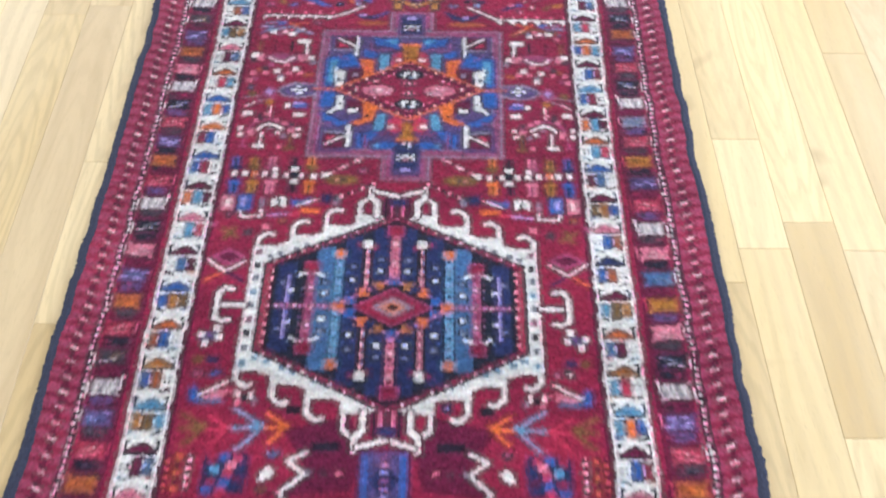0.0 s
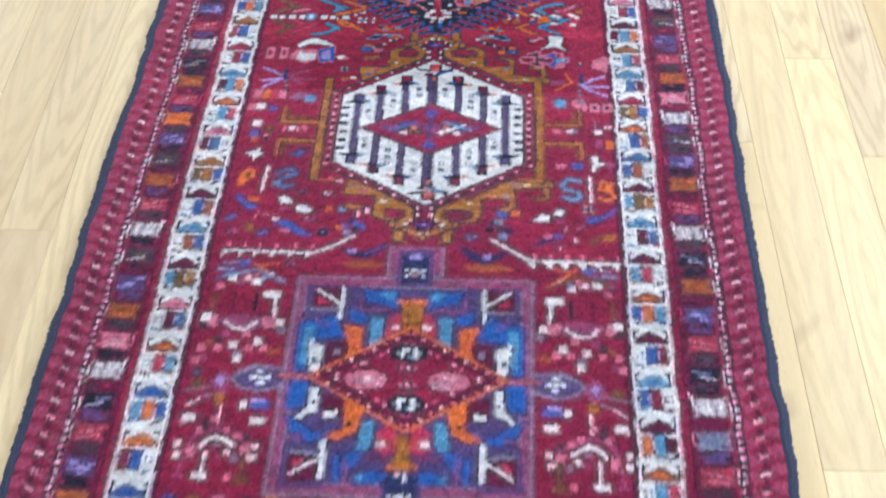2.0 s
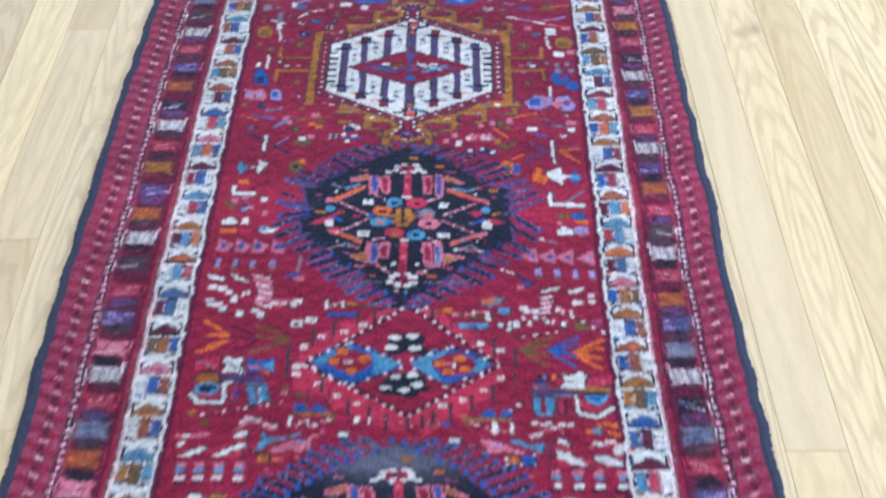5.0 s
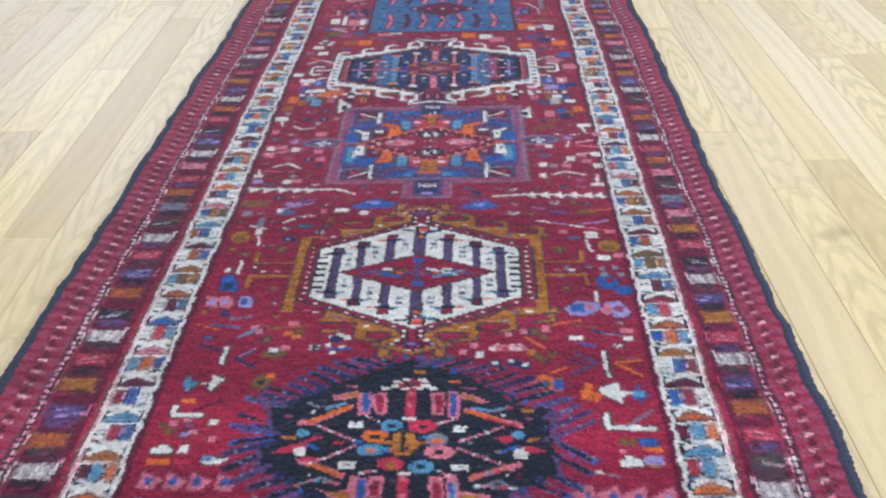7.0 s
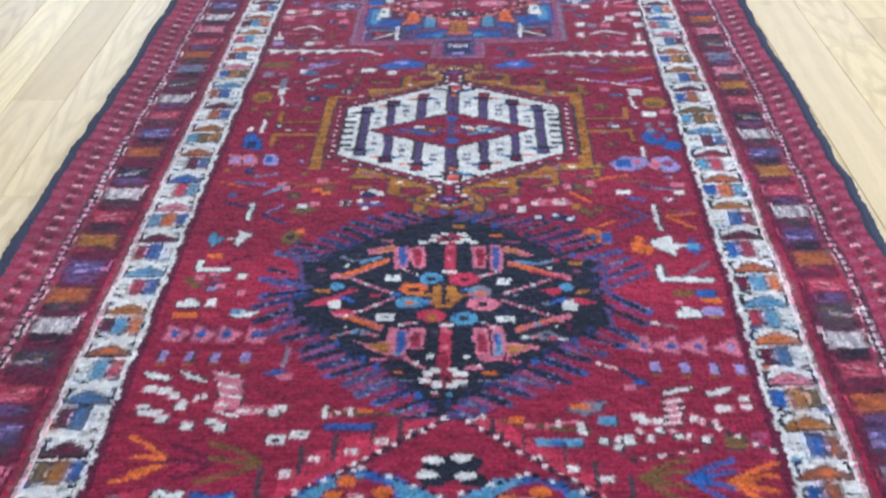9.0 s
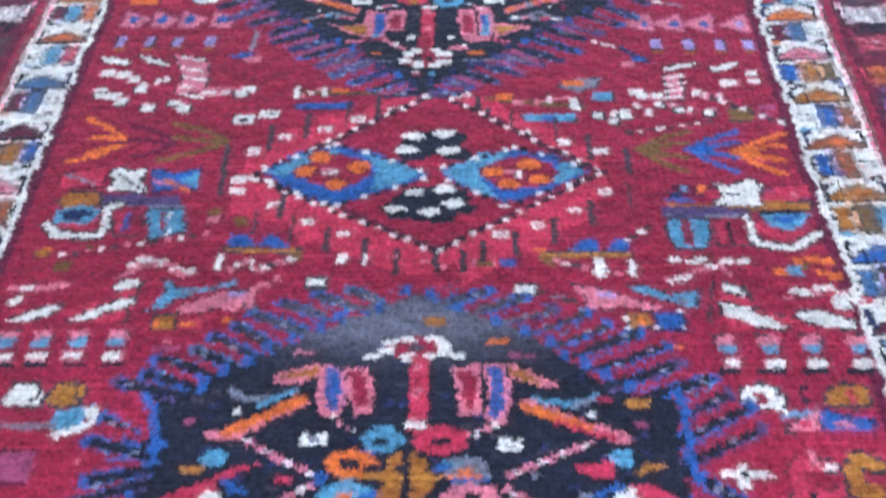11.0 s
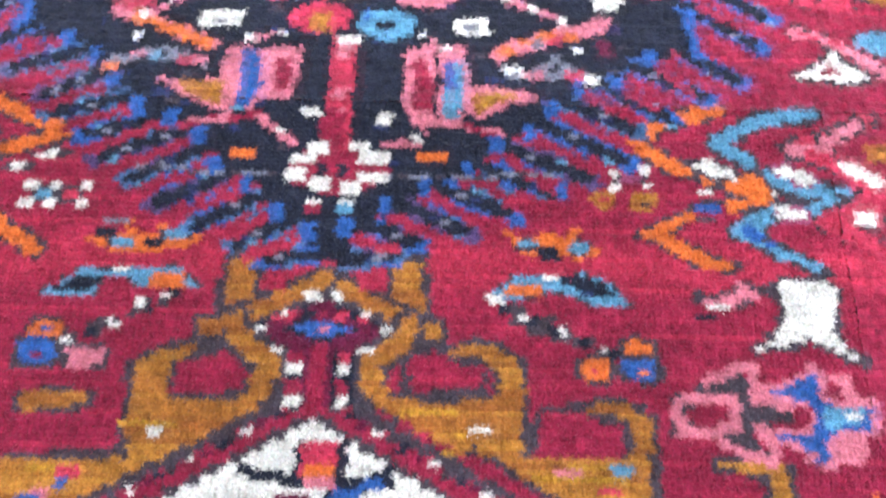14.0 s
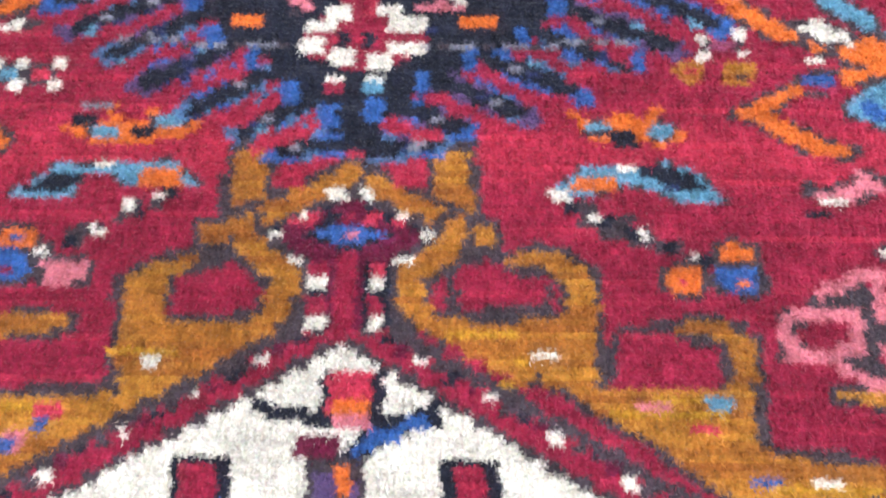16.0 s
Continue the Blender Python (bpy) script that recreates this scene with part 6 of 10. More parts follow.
    begin("cross_motif", "small white cross with a dark middle")
    line([(200, 2522), (226, 2521)], 5, "W")
    line([(213, 2528), (211, 2515)], 6, "W")
    rect(212, 2522, 4, 4, "K")
    begin("hook_motif", "salmon hooked figure")
    line([(265, 2528), (249, 2530), (243, 2523), (245, 2515), (242, 2506), (263, 2505), (268, 2511)], 7.5, "S", "H", 1.8)
    line([(256, 2537), (256, 2528)], 4, "P")
    rect(265, 2527, 8, 4, "W")
    rect(252, 2507, 5, 4, "K")
    begin("golden_ring_motif", "golden ring with a dark opening")
    line([(293, 2528), (283, 2533), (277, 2523), (277, 2512), (289, 2509)], 9, "G", "H", 2)
    poly([(278, 2514), (292, 2515), (289, 2502), (279, 2505)], "G")
    begin("wedge_motif", "teal and coral wedge over a white triangle")
    poly([(263, 2479), (269, 2486), (284, 2488), (282, 2472), (272, 2474)], "T", "H", 1.4)
    line([(235, 2486), (247, 2483), (263, 2472), (278, 2460)], 6, "P", "H", 1.2)
    line([(238, 2486), (258, 2477)], 3, "S")
    poly([(230, 2458), (243, 2465), (252, 2474), (256, 2467), (270, 2458), (259, 2455)], "W", "H", 2)
    poly([(242, 2461), (250, 2466), (256, 2459)], "R")
    end()
    begin("chevron_motif", "coral chevron with dark outline")
    line([(262, 2434), (243, 2423), (223, 2416), (246, 2407), (262, 2401)], 7, "S", "H", 1.8)
    line([(259, 2392), (241, 2384), (234, 2377), (255, 2368)], 7, "S", "H", 1.8)
    begin("box_chain_motif", "chain of small white boxes between the chevrons")
    poly([(244, 2415), (267, 2405), (263, 2390), (252, 2396)], "S")
    poly([(245, 2406), (257, 2405), (265, 2398), (258, 2397)], "W", "H", 1.4)
    poly([(246, 2380), (255, 2383), (261, 2380), (254, 2378)], "W", "H", 1.4)
    rect(265, 2415, 11, 11, "G")
    end()


def middle_left():
    """The same on the other side, each motif a little different."""
    at(0, 0)
    begin("hooked_box_motif", "small hooked motif with teal box and white hook")
    poly([(-243, 2779), (-178, 2776), (-176, 2764), (-240, 2767)], "V")
    line([(-237, 2766), (-173, 2763)], 2.4, "E")
    poly([(-274, 2773), (-268, 2781), (-243, 2782), (-240, 2767), (-268, 2765)], "G", "H", 1.4)
    oval(-255, 2755, 19, 12, "T")
    oval(-256, 2757, 12, 6, "N")
    line([(-276, 2746), (-266, 2735), (-233, 2733), (-229, 2744), (-233, 2764), (-224, 2767)], 6, "W", "H", 1.8)
    line([(-265, 2746), (-240, 2744), (-237, 2756)], 4, "S")
    poly([(-200, 2760), (-173, 2761), (-167, 2736), (-192, 2729)], "T", "H", 1.8)
    poly([(-189, 2757), (-185, 2757), (-182, 2735), (-186, 2735)], "R")
    line([(-182, 2757), (-179, 2733)], 1.6, "W")
    poly([(-229, 2760), (-205, 2760), (-200, 2734), (-220, 2733)], "R", "H", 1.4)
    rect(-214, 2748, 4, 20, "B")
    rect(-219, 2746, 5, 23, "S")
    begin("bow_motif", "white bow shape crossed by a dark line")
    poly([(-239, 2805), (-232, 2811), (-224, 2805), (-211, 2808), (-213, 2795), (-205, 2781), (-221, 2783), (-237, 2785), (-233, 2793)], "W", "H", 2)
    line([(-230, 2802), (-219, 2791), (-208, 2783)], 2.4, "K")
    begin("coral_square_motif", "coral square crossed by a teal line")
    poly([(-278, 2803), (-245, 2812), (-241, 2787), (-277, 2789)], "S", "M", 1.5)
    line([(-274, 2803), (-248, 2791)], 3, "E")
    begin("navy_kite_motif", "blue and teal kite with an orange line")
    poly([(-206, 2808), (-187, 2801), (-168, 2807), (-166, 2782), (-180, 2785), (-200, 2781)], "B", "N", 1.6)
    poly([(-181, 2794), (-167, 2804), (-166, 2784)], "T")
    line([(-193, 2794), (-172, 2782)], 4, "O")
    line([(-202, 2794), (-192, 2789)], 3, "P")
    begin("arrow_motif", "pronged arrow in orange")
    line([(-235, 2844), (-257, 2863), (-276, 2875)], 5, "O")
    line([(-235, 2844), (-255, 2848), (-267, 2847)], 5, "O")
    line([(-235, 2842), (-249, 2834), (-265, 2830)], 5, "O")
    line([(-235, 2840), (-257, 2825), (-278, 2819)], 5, "O")
    begin("arrow_motif", "pronged arrow in maroon")
    line([(-196, 2843), (-217, 2858), (-237, 2863)], 5, "M")
    line([(-195, 2839), (-224, 2844), (-242, 2841)], 5, "M")
    line([(-195, 2838), (-215, 2826), (-226, 2824)], 5, "M")
    begin("arrow_motif", "pronged arrow in olive")
    line([(-153, 2842), (-175, 2857), (-200, 2865)], 5.4, "Y")
    line([(-152, 2840), (-177, 2843), (-196, 2847)], 5.4, "Y")
    line([(-152, 2838), (-174, 2828), (-204, 2818)], 5.4, "Y")
    begin("table_motif", "olive bar with blue and white shapes")
    line([(-131, 2716), (-78, 2713)], 4, "G", "H", 1.6)
    poly([(-134, 2720), (-129, 2733), (-118, 2731), (-110, 2719)], "B")
    poly([(-108, 2719), (-104, 2732), (-96, 2729), (-83, 2717)], "B")
    poly([(-138, 2710), (-133, 2712), (-131, 2695), (-137, 2695)], "W")
    poly([(-114, 2710), (-109, 2703), (-105, 2693), (-109, 2693)], "W")
    dots((-125, 2695), (-116, 2703), 6, 6, 5, "PW")
    dots((-105, 2694), (-78, 2708), 6, 7, 5, "PWH")
    poly([(-85, 2713), (-74, 2714), (-77, 2700)], "Y")
    begin("striped_leg_motif", "red and white striped slanting motif")
    poly([(-208, 2679), (-203, 2686), (-190, 2687), (-191, 2681), (-205, 2677)], "W", "H", 1.4)
    poly([(-205, 2675), (-189, 2679), (-190, 2671), (-199, 2668)], "S")
    poly([(-234, 2649), (-218, 2658), (-204, 2666), (-191, 2670), (-191, 2663), (-210, 2655), (-220, 2650)], "W", "H", 1.6)
    poly([(-218, 2649), (-191, 2661), (-192, 2650), (-207, 2646)], "S")
    poly([(-240, 2656), (-224, 2666), (-212, 2666), (-229, 2653)], "S")
    poly([(-276, 2651), (-262, 2658), (-242, 2665), (-244, 2658), (-260, 2651)], "W", "H", 1.6)
    poly([(-282, 2670), (-272, 2673), (-271, 2668), (-280, 2664)], "W")
    dots((-281, 2680), (-246, 2683), 8, 9, 5, "PWPP")
    rect(-271, 2659, 12, 5, "S")
    line([(-188, 2685), (-189, 2671), (-192, 2647)], 2.6, "H")
    rect(-180, 2703, 12, 6, "W", "P", 0.8)
    rect(-166, 2697, 11, 5, "W", "P", 0.8)
    rect(-157, 2694, 12, 5, "W", "P", 0.8)
    rect(-196, 2702, 12, 5, "W", "P", 0.8)
    rect(-191, 2707, 12, 5, "W", "P", 0.8)
    line([(-206, 2690), (-194, 2700), (-180, 2703)], 4, "P")
    line([(-174, 2703), (-157, 2691)], 4, "P")
    begin("foot_motif", "small rose, teal and white upright foot")
    poly([(-278, 2640), (-266, 2641), (-265, 2634), (-278, 2634)], "P", "H", 1)
    poly([(-278, 2634), (-265, 2634), (-265, 2626), (-277, 2626)], "T")
    rect(-270, 2618, 13, 6, "W", "P", 0.8)
    rect(-268, 2611, 16, 4, "K")
    begin("foot_motif", "small rose, teal and white upright foot")
    poly([(-253, 2639), (-242, 2640), (-240, 2634), (-253, 2633)], "P", "H", 1)
    poly([(-253, 2633), (-241, 2634), (-241, 2626), (-252, 2625)], "T")
    rect(-246, 2618, 13, 6, "W", "P", 0.8)
    rect(-244, 2611, 17, 5, "K")
    begin("foot_motif", "small rose, teal and white upright foot")
    poly([(-228, 2639), (-216, 2640), (-214, 2634), (-227, 2633)], "P", "H", 1)
    poly([(-227, 2633), (-215, 2634), (-215, 2626), (-227, 2625)], "T")
    rect(-221, 2618, 12, 7, "W", "P", 0.8)
    rect(-219, 2610, 16, 4, "K")
    begin("foot_motif", "small rose, teal and white upright foot")
    poly([(-199, 2639), (-188, 2640), (-186, 2633), (-199, 2633)], "P", "H", 1)
    poly([(-199, 2633), (-187, 2633), (-188, 2626), (-199, 2625)], "T")
    rect(-193, 2617, 12, 6, "W", "P", 0.8)
    rect(-192, 2610, 17, 4, "K")
    begin("wing_motif", "rose and teal wing")
    poly([(-178, 2657), (-168, 2676), (-172, 2686), (-166, 2684), (-162, 2677), (-142, 2677), (-120, 2685), (-117, 2682), (-146, 2673), (-161, 2668), (-169, 2659)], "T", "H", 1)
    poly([(-158, 2675), (-144, 2677), (-149, 2671)], "E")
    poly([(-159, 2659), (-137, 2669), (-122, 2675), (-104, 2675), (-101, 2655), (-109, 2657), (-110, 2664), (-115, 2655), (-127, 2659), (-150, 2654)], "P", "H", 0.8)
    poly([(-124, 2673), (-110, 2674), (-113, 2668), (-123, 2668)], "L")
    line([(-106, 2676), (-88, 2686)], 4, "P")
    begin("square_motif", "two small blocks, golden and orange")
    rect(-165, 2646, 14, 12, "G", "H", 1.4)
    rect(-169, 2645, 5, 7, "O")
    rect(-146, 2645, 17, 8, "S", "H", 1.6)
    rect(-146, 2645, 9, 4, "O")
    end()
    rect(-61, 2681, 13, 8, "W", "H", 2)
    rect(-156, 2623, 17, 4, "U")
    rect(-157, 2629, 5, 3, "P")
    rect(-119, 2646, 8, 4, "O")
    rect(-273, 2906, 10, 8, "W", "H", 1)
    rect(-252, 2895, 10, 8, "W", "H", 1)
    rect(-226, 2887, 10, 8, "W", "H", 1)
    rect(-205, 2892, 10, 8, "W", "H", 1)
    rect(-194, 2884, 10, 8, "W", "H", 1)
    rect(-239, 2913, 10, 8, "W", "H", 1)
    rect(-149, 2903, 10, 8, "W", "H", 1)
    rect(-146, 2756, 11, 8, "Y")
    rect(-125, 2746, 11, 8, "Y")
    rect(-146, 2748, 11, 8, "P")
    rect(-271, 2716, 11, 7, "Y")
    rect(-251, 2702, 11, 7, "Y")
    rect(-270, 2716, 8, 6, "G")
    rect(-268, 2720, 7, 3, "O")
    dots((-254, 2714), (-148, 2733), 9, 5, 4.4, "WHP")
    dots((-235, 2721), (-255, 2705), 9, 5, 4.4, "YH")
    begin("knot_motif", "small white knots")
    rect(-141, 2868, 16, 11, "W")
    rect(-141, 2868, 6, 5, "H")
    rect(-121, 2876, 16, 10, "W")
    rect(-121, 2876, 6, 4, "H")
    begin("table_motif", "olive bar with white uprights over a blue block")
    line([(-100, 2904), (-33, 2903)], 4, "Y", "H", 1)
    poly([(-100, 2888), (-72, 2889), (-51, 2890), (-53, 2882), (-98, 2882)], "B", "N", 1.2)
    rect(-101, 2905, 5, 16, "W")
    rect(-76, 2904, 5, 13, "W")
    dots((-95, 2899), (-82, 2909), 6, 5, 5, "PW")
    line([(-67, 2904), (-42, 2905)], 3, "R")
    rect(-62, 2906, 12, 5, "O")
    begin("bell_motif", "small white bell shape with a red heart")
    poly([(-250, 2578), (-252, 2589), (-242, 2595), (-232, 2587), (-231, 2577)], "W", "H", 2)
    poly([(-243, 2583), (-241, 2591), (-238, 2589)], "R")
    begin("bell_motif", "small golden bell shape with a red heart")
    poly([(-225, 2577), (-226, 2588), (-217, 2596), (-204, 2589), (-205, 2577)], "G", "H", 2)
    rect(-216, 2586, 7, 8, "R")
    end()
    poly([(-217, 2564), (-201, 2565), (-200, 2557), (-215, 2555)], "T", "H", 1.2)
    line([(-214, 2554), (-196, 2560), (-186, 2569)], 5, "W")
    poly([(-197, 2569), (-186, 2570), (-186, 2563), (-194, 2563)], "W")
    rect(-192, 2534, 4, 5, "P")
    begin("chevron_motif", "orange chevron with dark outline")
    line([(-159, 2437), (-133, 2424), (-115, 2417), (-141, 2408), (-172, 2397)], 7, "O", "H", 1.8)
    line([(-166, 2382), (-151, 2378), (-135, 2365), (-119, 2355)], 7, "O", "H", 1.8)
    begin("chevron_motif", "teal chevron with dark outline")
    line([(-182, 2431), (-168, 2423), (-154, 2416), (-176, 2408)], 7, "T", "H", 1.8)
    line([(-182, 2369), (-163, 2358)], 7, "T", "H", 1.8)
    begin("box_chain_motif", "chain of small white boxes between the chevrons")
    poly([(-129, 2403), (-121, 2407), (-112, 2405), (-118, 2403)], "W", "H", 1.4)
    poly([(-141, 2398), (-135, 2399), (-130, 2397), (-137, 2396)], "W", "H", 1.4)
    poly([(-160, 2386), (-154, 2390), (-145, 2388), (-147, 2385)], "W", "H", 1.6)
    rect(-169, 2388, 7, 4, "W")
    poly([(-169, 2382), (-155, 2381), (-132, 2366), (-148, 2363), (-164, 2372)], "O")
    oval(-150, 2371, 8, 2, "H")
    begin("knot_motif", "small knot of white corners round teal and rose")
    rect(-120, 2383, 9, 7, "T", "H", 1.4)
    rect(-107, 2383, 9, 7, "S", "H", 1.4)
    rect(-127, 2387, 6, 4, "W")
    rect(-116, 2388, 5, 4, "W")
    rect(-101, 2388, 5, 4, "W")
    rect(-127, 2378, 6, 5, "W")
    rect(-115, 2378, 5, 4, "W")
    rect(-101, 2378, 5, 4, "W")
    begin("chevron_motif", "olive chevron at the border")
    line([(-277, 2438), (-243, 2419), (-280, 2405)], 6, "Y", "H", 1.4)
    line([(-280, 2380), (-246, 2364), (-270, 2347)], 6, "Y", "H", 1.4)
    begin("chevron_motif", "coral chevron with a white bar")
    line([(-222, 2412), (-249, 2405)], 6, "P", "H", 1.2)
    line([(-254, 2387), (-228, 2373)], 6, "S", "H", 1.2)
    line([(-243, 2348), (-219, 2364), (-205, 2373)], 5, "S", "H", 1.2)
    begin("chevron_motif", "teal chevron with dark outline")
    line([(-205, 2440), (-182, 2429), (-157, 2412)], 6.4, "T", "H", 1.6)
    line([(-208, 2344), (-182, 2348), (-166, 2362), (-185, 2373)], 6.4, "T", "H", 1.6)
    begin("box_chain_motif", "chain of small white boxes along the chevrons")
    rect(-284, 2391, 11, 10, "W", "H", 1.2)
    rect(-268, 2391, 11, 10, "W", "H", 1.2)
    rect(-250, 2391, 11, 10, "W", "H", 1.2)
    rect(-232, 2391, 11, 10, "W", "H", 1.2)
    rect(-215, 2391, 11, 10, "W", "H", 1.2)
    rect(-193, 2391, 11, 10, "W", "H", 1.2)
    rect(-176, 2391, 11, 10, "W", "H", 1.2)
    rect(-154, 2391, 11, 11, "W", "H", 1.2)
    oval(-217, 2391, 10, 9, "T", "H", 1)
    rect(-217, 2391, 8, 7, "W")
    begin("bell_motif", "small white bell shape beside a golden one")
    poly([(-256, 2579), (-254, 2595), (-238, 2595), (-235, 2582), (-243, 2577)], "W", "H", 1.4)
    poly([(-228, 2581), (-224, 2595), (-211, 2592), (-207, 2579), (-217, 2575)], "G", "H", 1.4)
    begin("triangle_motif", "lilac and teal blocks on a grey bar")
    rect(-269, 2571, 24, 17, "U")
    poly([(-221, 2573), (-196, 2576), (-198, 2562), (-219, 2560)], "T")
    rect(-195, 2571, 12, 9, "W")
    line([(-257, 2562), (-215, 2560)], 3, "E")
    begin("golden_ring_motif", "golden ring with a dark opening")
    poly([(-280, 2544), (-263, 2544), (-257, 2531), (-262, 2513), (-276, 2513)], "G", "H", 1.4)
    rect(-267, 2531, 10, 11, "M")
    rect(-257, 2531, 9, 11, "W")
    rect(-234, 2530, 24, 23, "U", "M", 1)
    begin("wedge_motif", "teal wedge over a white triangle")
    poly([(-267, 2478), (-263, 2496), (-251, 2498), (-243, 2480)], "T", "H", 1.2)
    poly([(-263, 2468), (-236, 2476), (-242, 2466)], "P")
    poly([(-244, 2466), (-233, 2486), (-216, 2478), (-193, 2460)], "W", "H", 1.6)
    begin("square_motif", "two small rose squares with dark hearts")
    end()


# -- the small motifs of the field, millimetres from the left of the middle line --
def star_right():
    """Small motifs beside the near white hexagon, one side."""
    at(0, 0)
    poly([(279, 2269), (284, 2286), (307, 2298), (310, 2280), (306, 2255), (293, 2260)], "P", "H", 1)
    begin("chevron_motif", "lilac pronged arrow on red")
    line([(262, 2224), (280, 2237), (300, 2246)], 5, "L")
    line([(262, 2221), (305, 2221)], 5, "L")
    line([(263, 2219), (282, 2207), (301, 2197)], 5, "L")
    rect(262, 2240, 7, 23, "N")
    dots((258, 2224), (258, 2199), 6, 5, 5, "EH")
    line([(234, 2252), (245, 2229), (218, 2210)], 4, "O")
    rect(220, 2229, 25, 11, "U")
    begin("dab_row_motif", "row of small rose, teal and white dabs")
    rect(223, 2178, 18, 20, "T", "H", 1)
    poly([(242, 2185), (259, 2191), (270, 2169), (261, 2161), (243, 2171)], "P")
    rect(257, 2184, 14, 9, "E")
    rect(279, 2169, 17, 19, "P", "H", 1)
    rect(279, 2169, 7, 8, "K")
    rect(300, 2169, 17, 19, "P", "H", 1)
    rect(300, 2169, 7, 8, "K")
    begin("olive_hook_motif", "olive bent hook")
    line([(207, 2126), (243, 2133), (247, 2157), (253, 2159)], 5, "Y")
    line([(199, 2082), (251, 2079), (249, 2056)], 5, "Y")
    end()
    rect(217, 2113, 13, 9, "P")
    rect(244, 2113, 11, 11, "E")
    line([(278, 2138), (280, 2115)], 3, "E")
    rect(284, 2112, 13, 9, "W")
    rect(299, 2124, 11, 5, "W")
    rect(282, 2087, 12, 20, "U")
    rect(300, 2085, 13, 18, "O")
    line([(259, 2138), (257, 2112)], 3, "H")
    begin("cross_motif", "small white cross with dark outline")
    poly([(267, 2058), (279, 2058), (280, 2046), (292, 2046), (287, 2039), (279, 2039), (274, 2027), (269, 2027), (272, 2043)], "W", "H", 1.6)
    poly([(292, 2046), (308, 2046), (298, 2024)], "U")
    end()
    rect(222, 2037, 16, 8, "P")
    rect(247, 2037, 17, 12, "B", "H", 1)
    begin("teal_hook_motif", "teal hook shape like a letter S")
    line([(251, 2006), (231, 2009), (221, 1997), (228, 1988), (245, 1983), (250, 1972), (240, 1967), (223, 1972)], 6.5, "T", "H", 1.6)
    begin("white_bar_motif", "thin upright white bar")
    line([(266, 2015), (265, 1988), (266, 1963)], 4.5, "W")
    begin("orange_hook_motif", "orange figure with an olive heart")
    line([(303, 2001), (284, 2006), (279, 1990), (294, 1987), (303, 1974), (288, 1967), (277, 1972)], 5.5, "O", "H", 1.6)
    rect(294, 1992, 14, 14, "O")
    begin("white_tick_motif", "two white stepped dashes")
    poly([(175, 1924), (191, 1937), (202, 1937), (201, 1924)], "W", "H", 1.6)
    poly([(205, 1935), (214, 1948), (223, 1949), (221, 1935)], "W", "H", 1.6)
    rect(216, 1926, 14, 12, "U")
    begin("blue_slash_motif", "slanting blue dash with dark outline")
    poly([(254, 1930), (270, 1934), (285, 1937), (300, 1952), (305, 1952), (293, 1937), (276, 1926), (261, 1920)], "B", "N", 1.2)
    begin("blue_slash_motif", "slanting navy dash with dark outline")
    poly([(173, 1878), (188, 1888), (203, 1895), (222, 1900), (218, 1891), (199, 1884), (180, 1876)], "N")
    rect(214, 1896, 12, 7, "B")
    rect(199, 1895, 11, 5, "P")
    begin("olive_slash_motif", "slanting golden and olive dash")
    poly([(281, 1900), (304, 1900), (291, 1888), (279, 1890)], "G")
    poly([(257, 1880), (272, 1884), (277, 1898), (266, 1892)], "Y")
    begin("navy_star_motif", "small navy and teal star")
    rect(115, 1918, 12, 10, "N")
    rect(126, 1909, 12, 11, "H")
    rect(131, 1893, 12, 10, "T")
    rect(111, 1905, 12, 10, "K")
    rect(140, 1905, 12, 10, "N")
    rect(124, 1921, 12, 11, "E")
    end()
    rect(130, 1936, 15, 12, "B", "H", 1)
    rect(150, 1938, 13, 11, "O", "H", 1)
    line([(241, 1909), (255, 1917)], 2.4, "E")
    rect(239, 1888, 4, 8, "W")
    line([(222, 1905), (227, 1913)], 2.4, "W")
    begin("toothed_bar_motif", "white toothed comb line with rose tips")
    line([(114, 1887), (139, 1870), (168, 1849), (301, 1846)], 4.6, "W", "H", 1.4)
    poly([(166, 1845), (180, 1845), (177, 1834)], "W", "H", 1)
    rect(177, 1857, 5, 8, "P")
    poly([(191, 1845), (206, 1845), (202, 1833)], "W", "H", 1)
    rect(202, 1857, 4, 8, "P")
    poly([(213, 1845), (227, 1845), (224, 1833)], "W", "H", 1)
    rect(224, 1857, 4, 8, "P")
    poly([(238, 1845), (253, 1845), (249, 1833)], "W", "H", 1)
    rect(249, 1857, 5, 8, "P")
    poly([(264, 1845), (278, 1845), (274, 1833)], "W", "H", 1)
    rect(275, 1857, 4, 8, "P")
    poly([(288, 1845), (302, 1845), (298, 1833)], "W", "H", 1)
    rect(299, 1857, 4, 8, "P")
    begin("wing_motif", "navy wing with a lilac heart")
    poly([(62, 1877), (84, 1866), (106, 1852), (139, 1868), (131, 1854), (102, 1840), (81, 1850)], "N")
    rect(108, 1854, 12, 8, "L")
    begin("leaf_motif", "orange leaf under the wing")
    poly([(70, 1832), (88, 1840), (127, 1840), (152, 1831), (102, 1826)], "C")
    end()


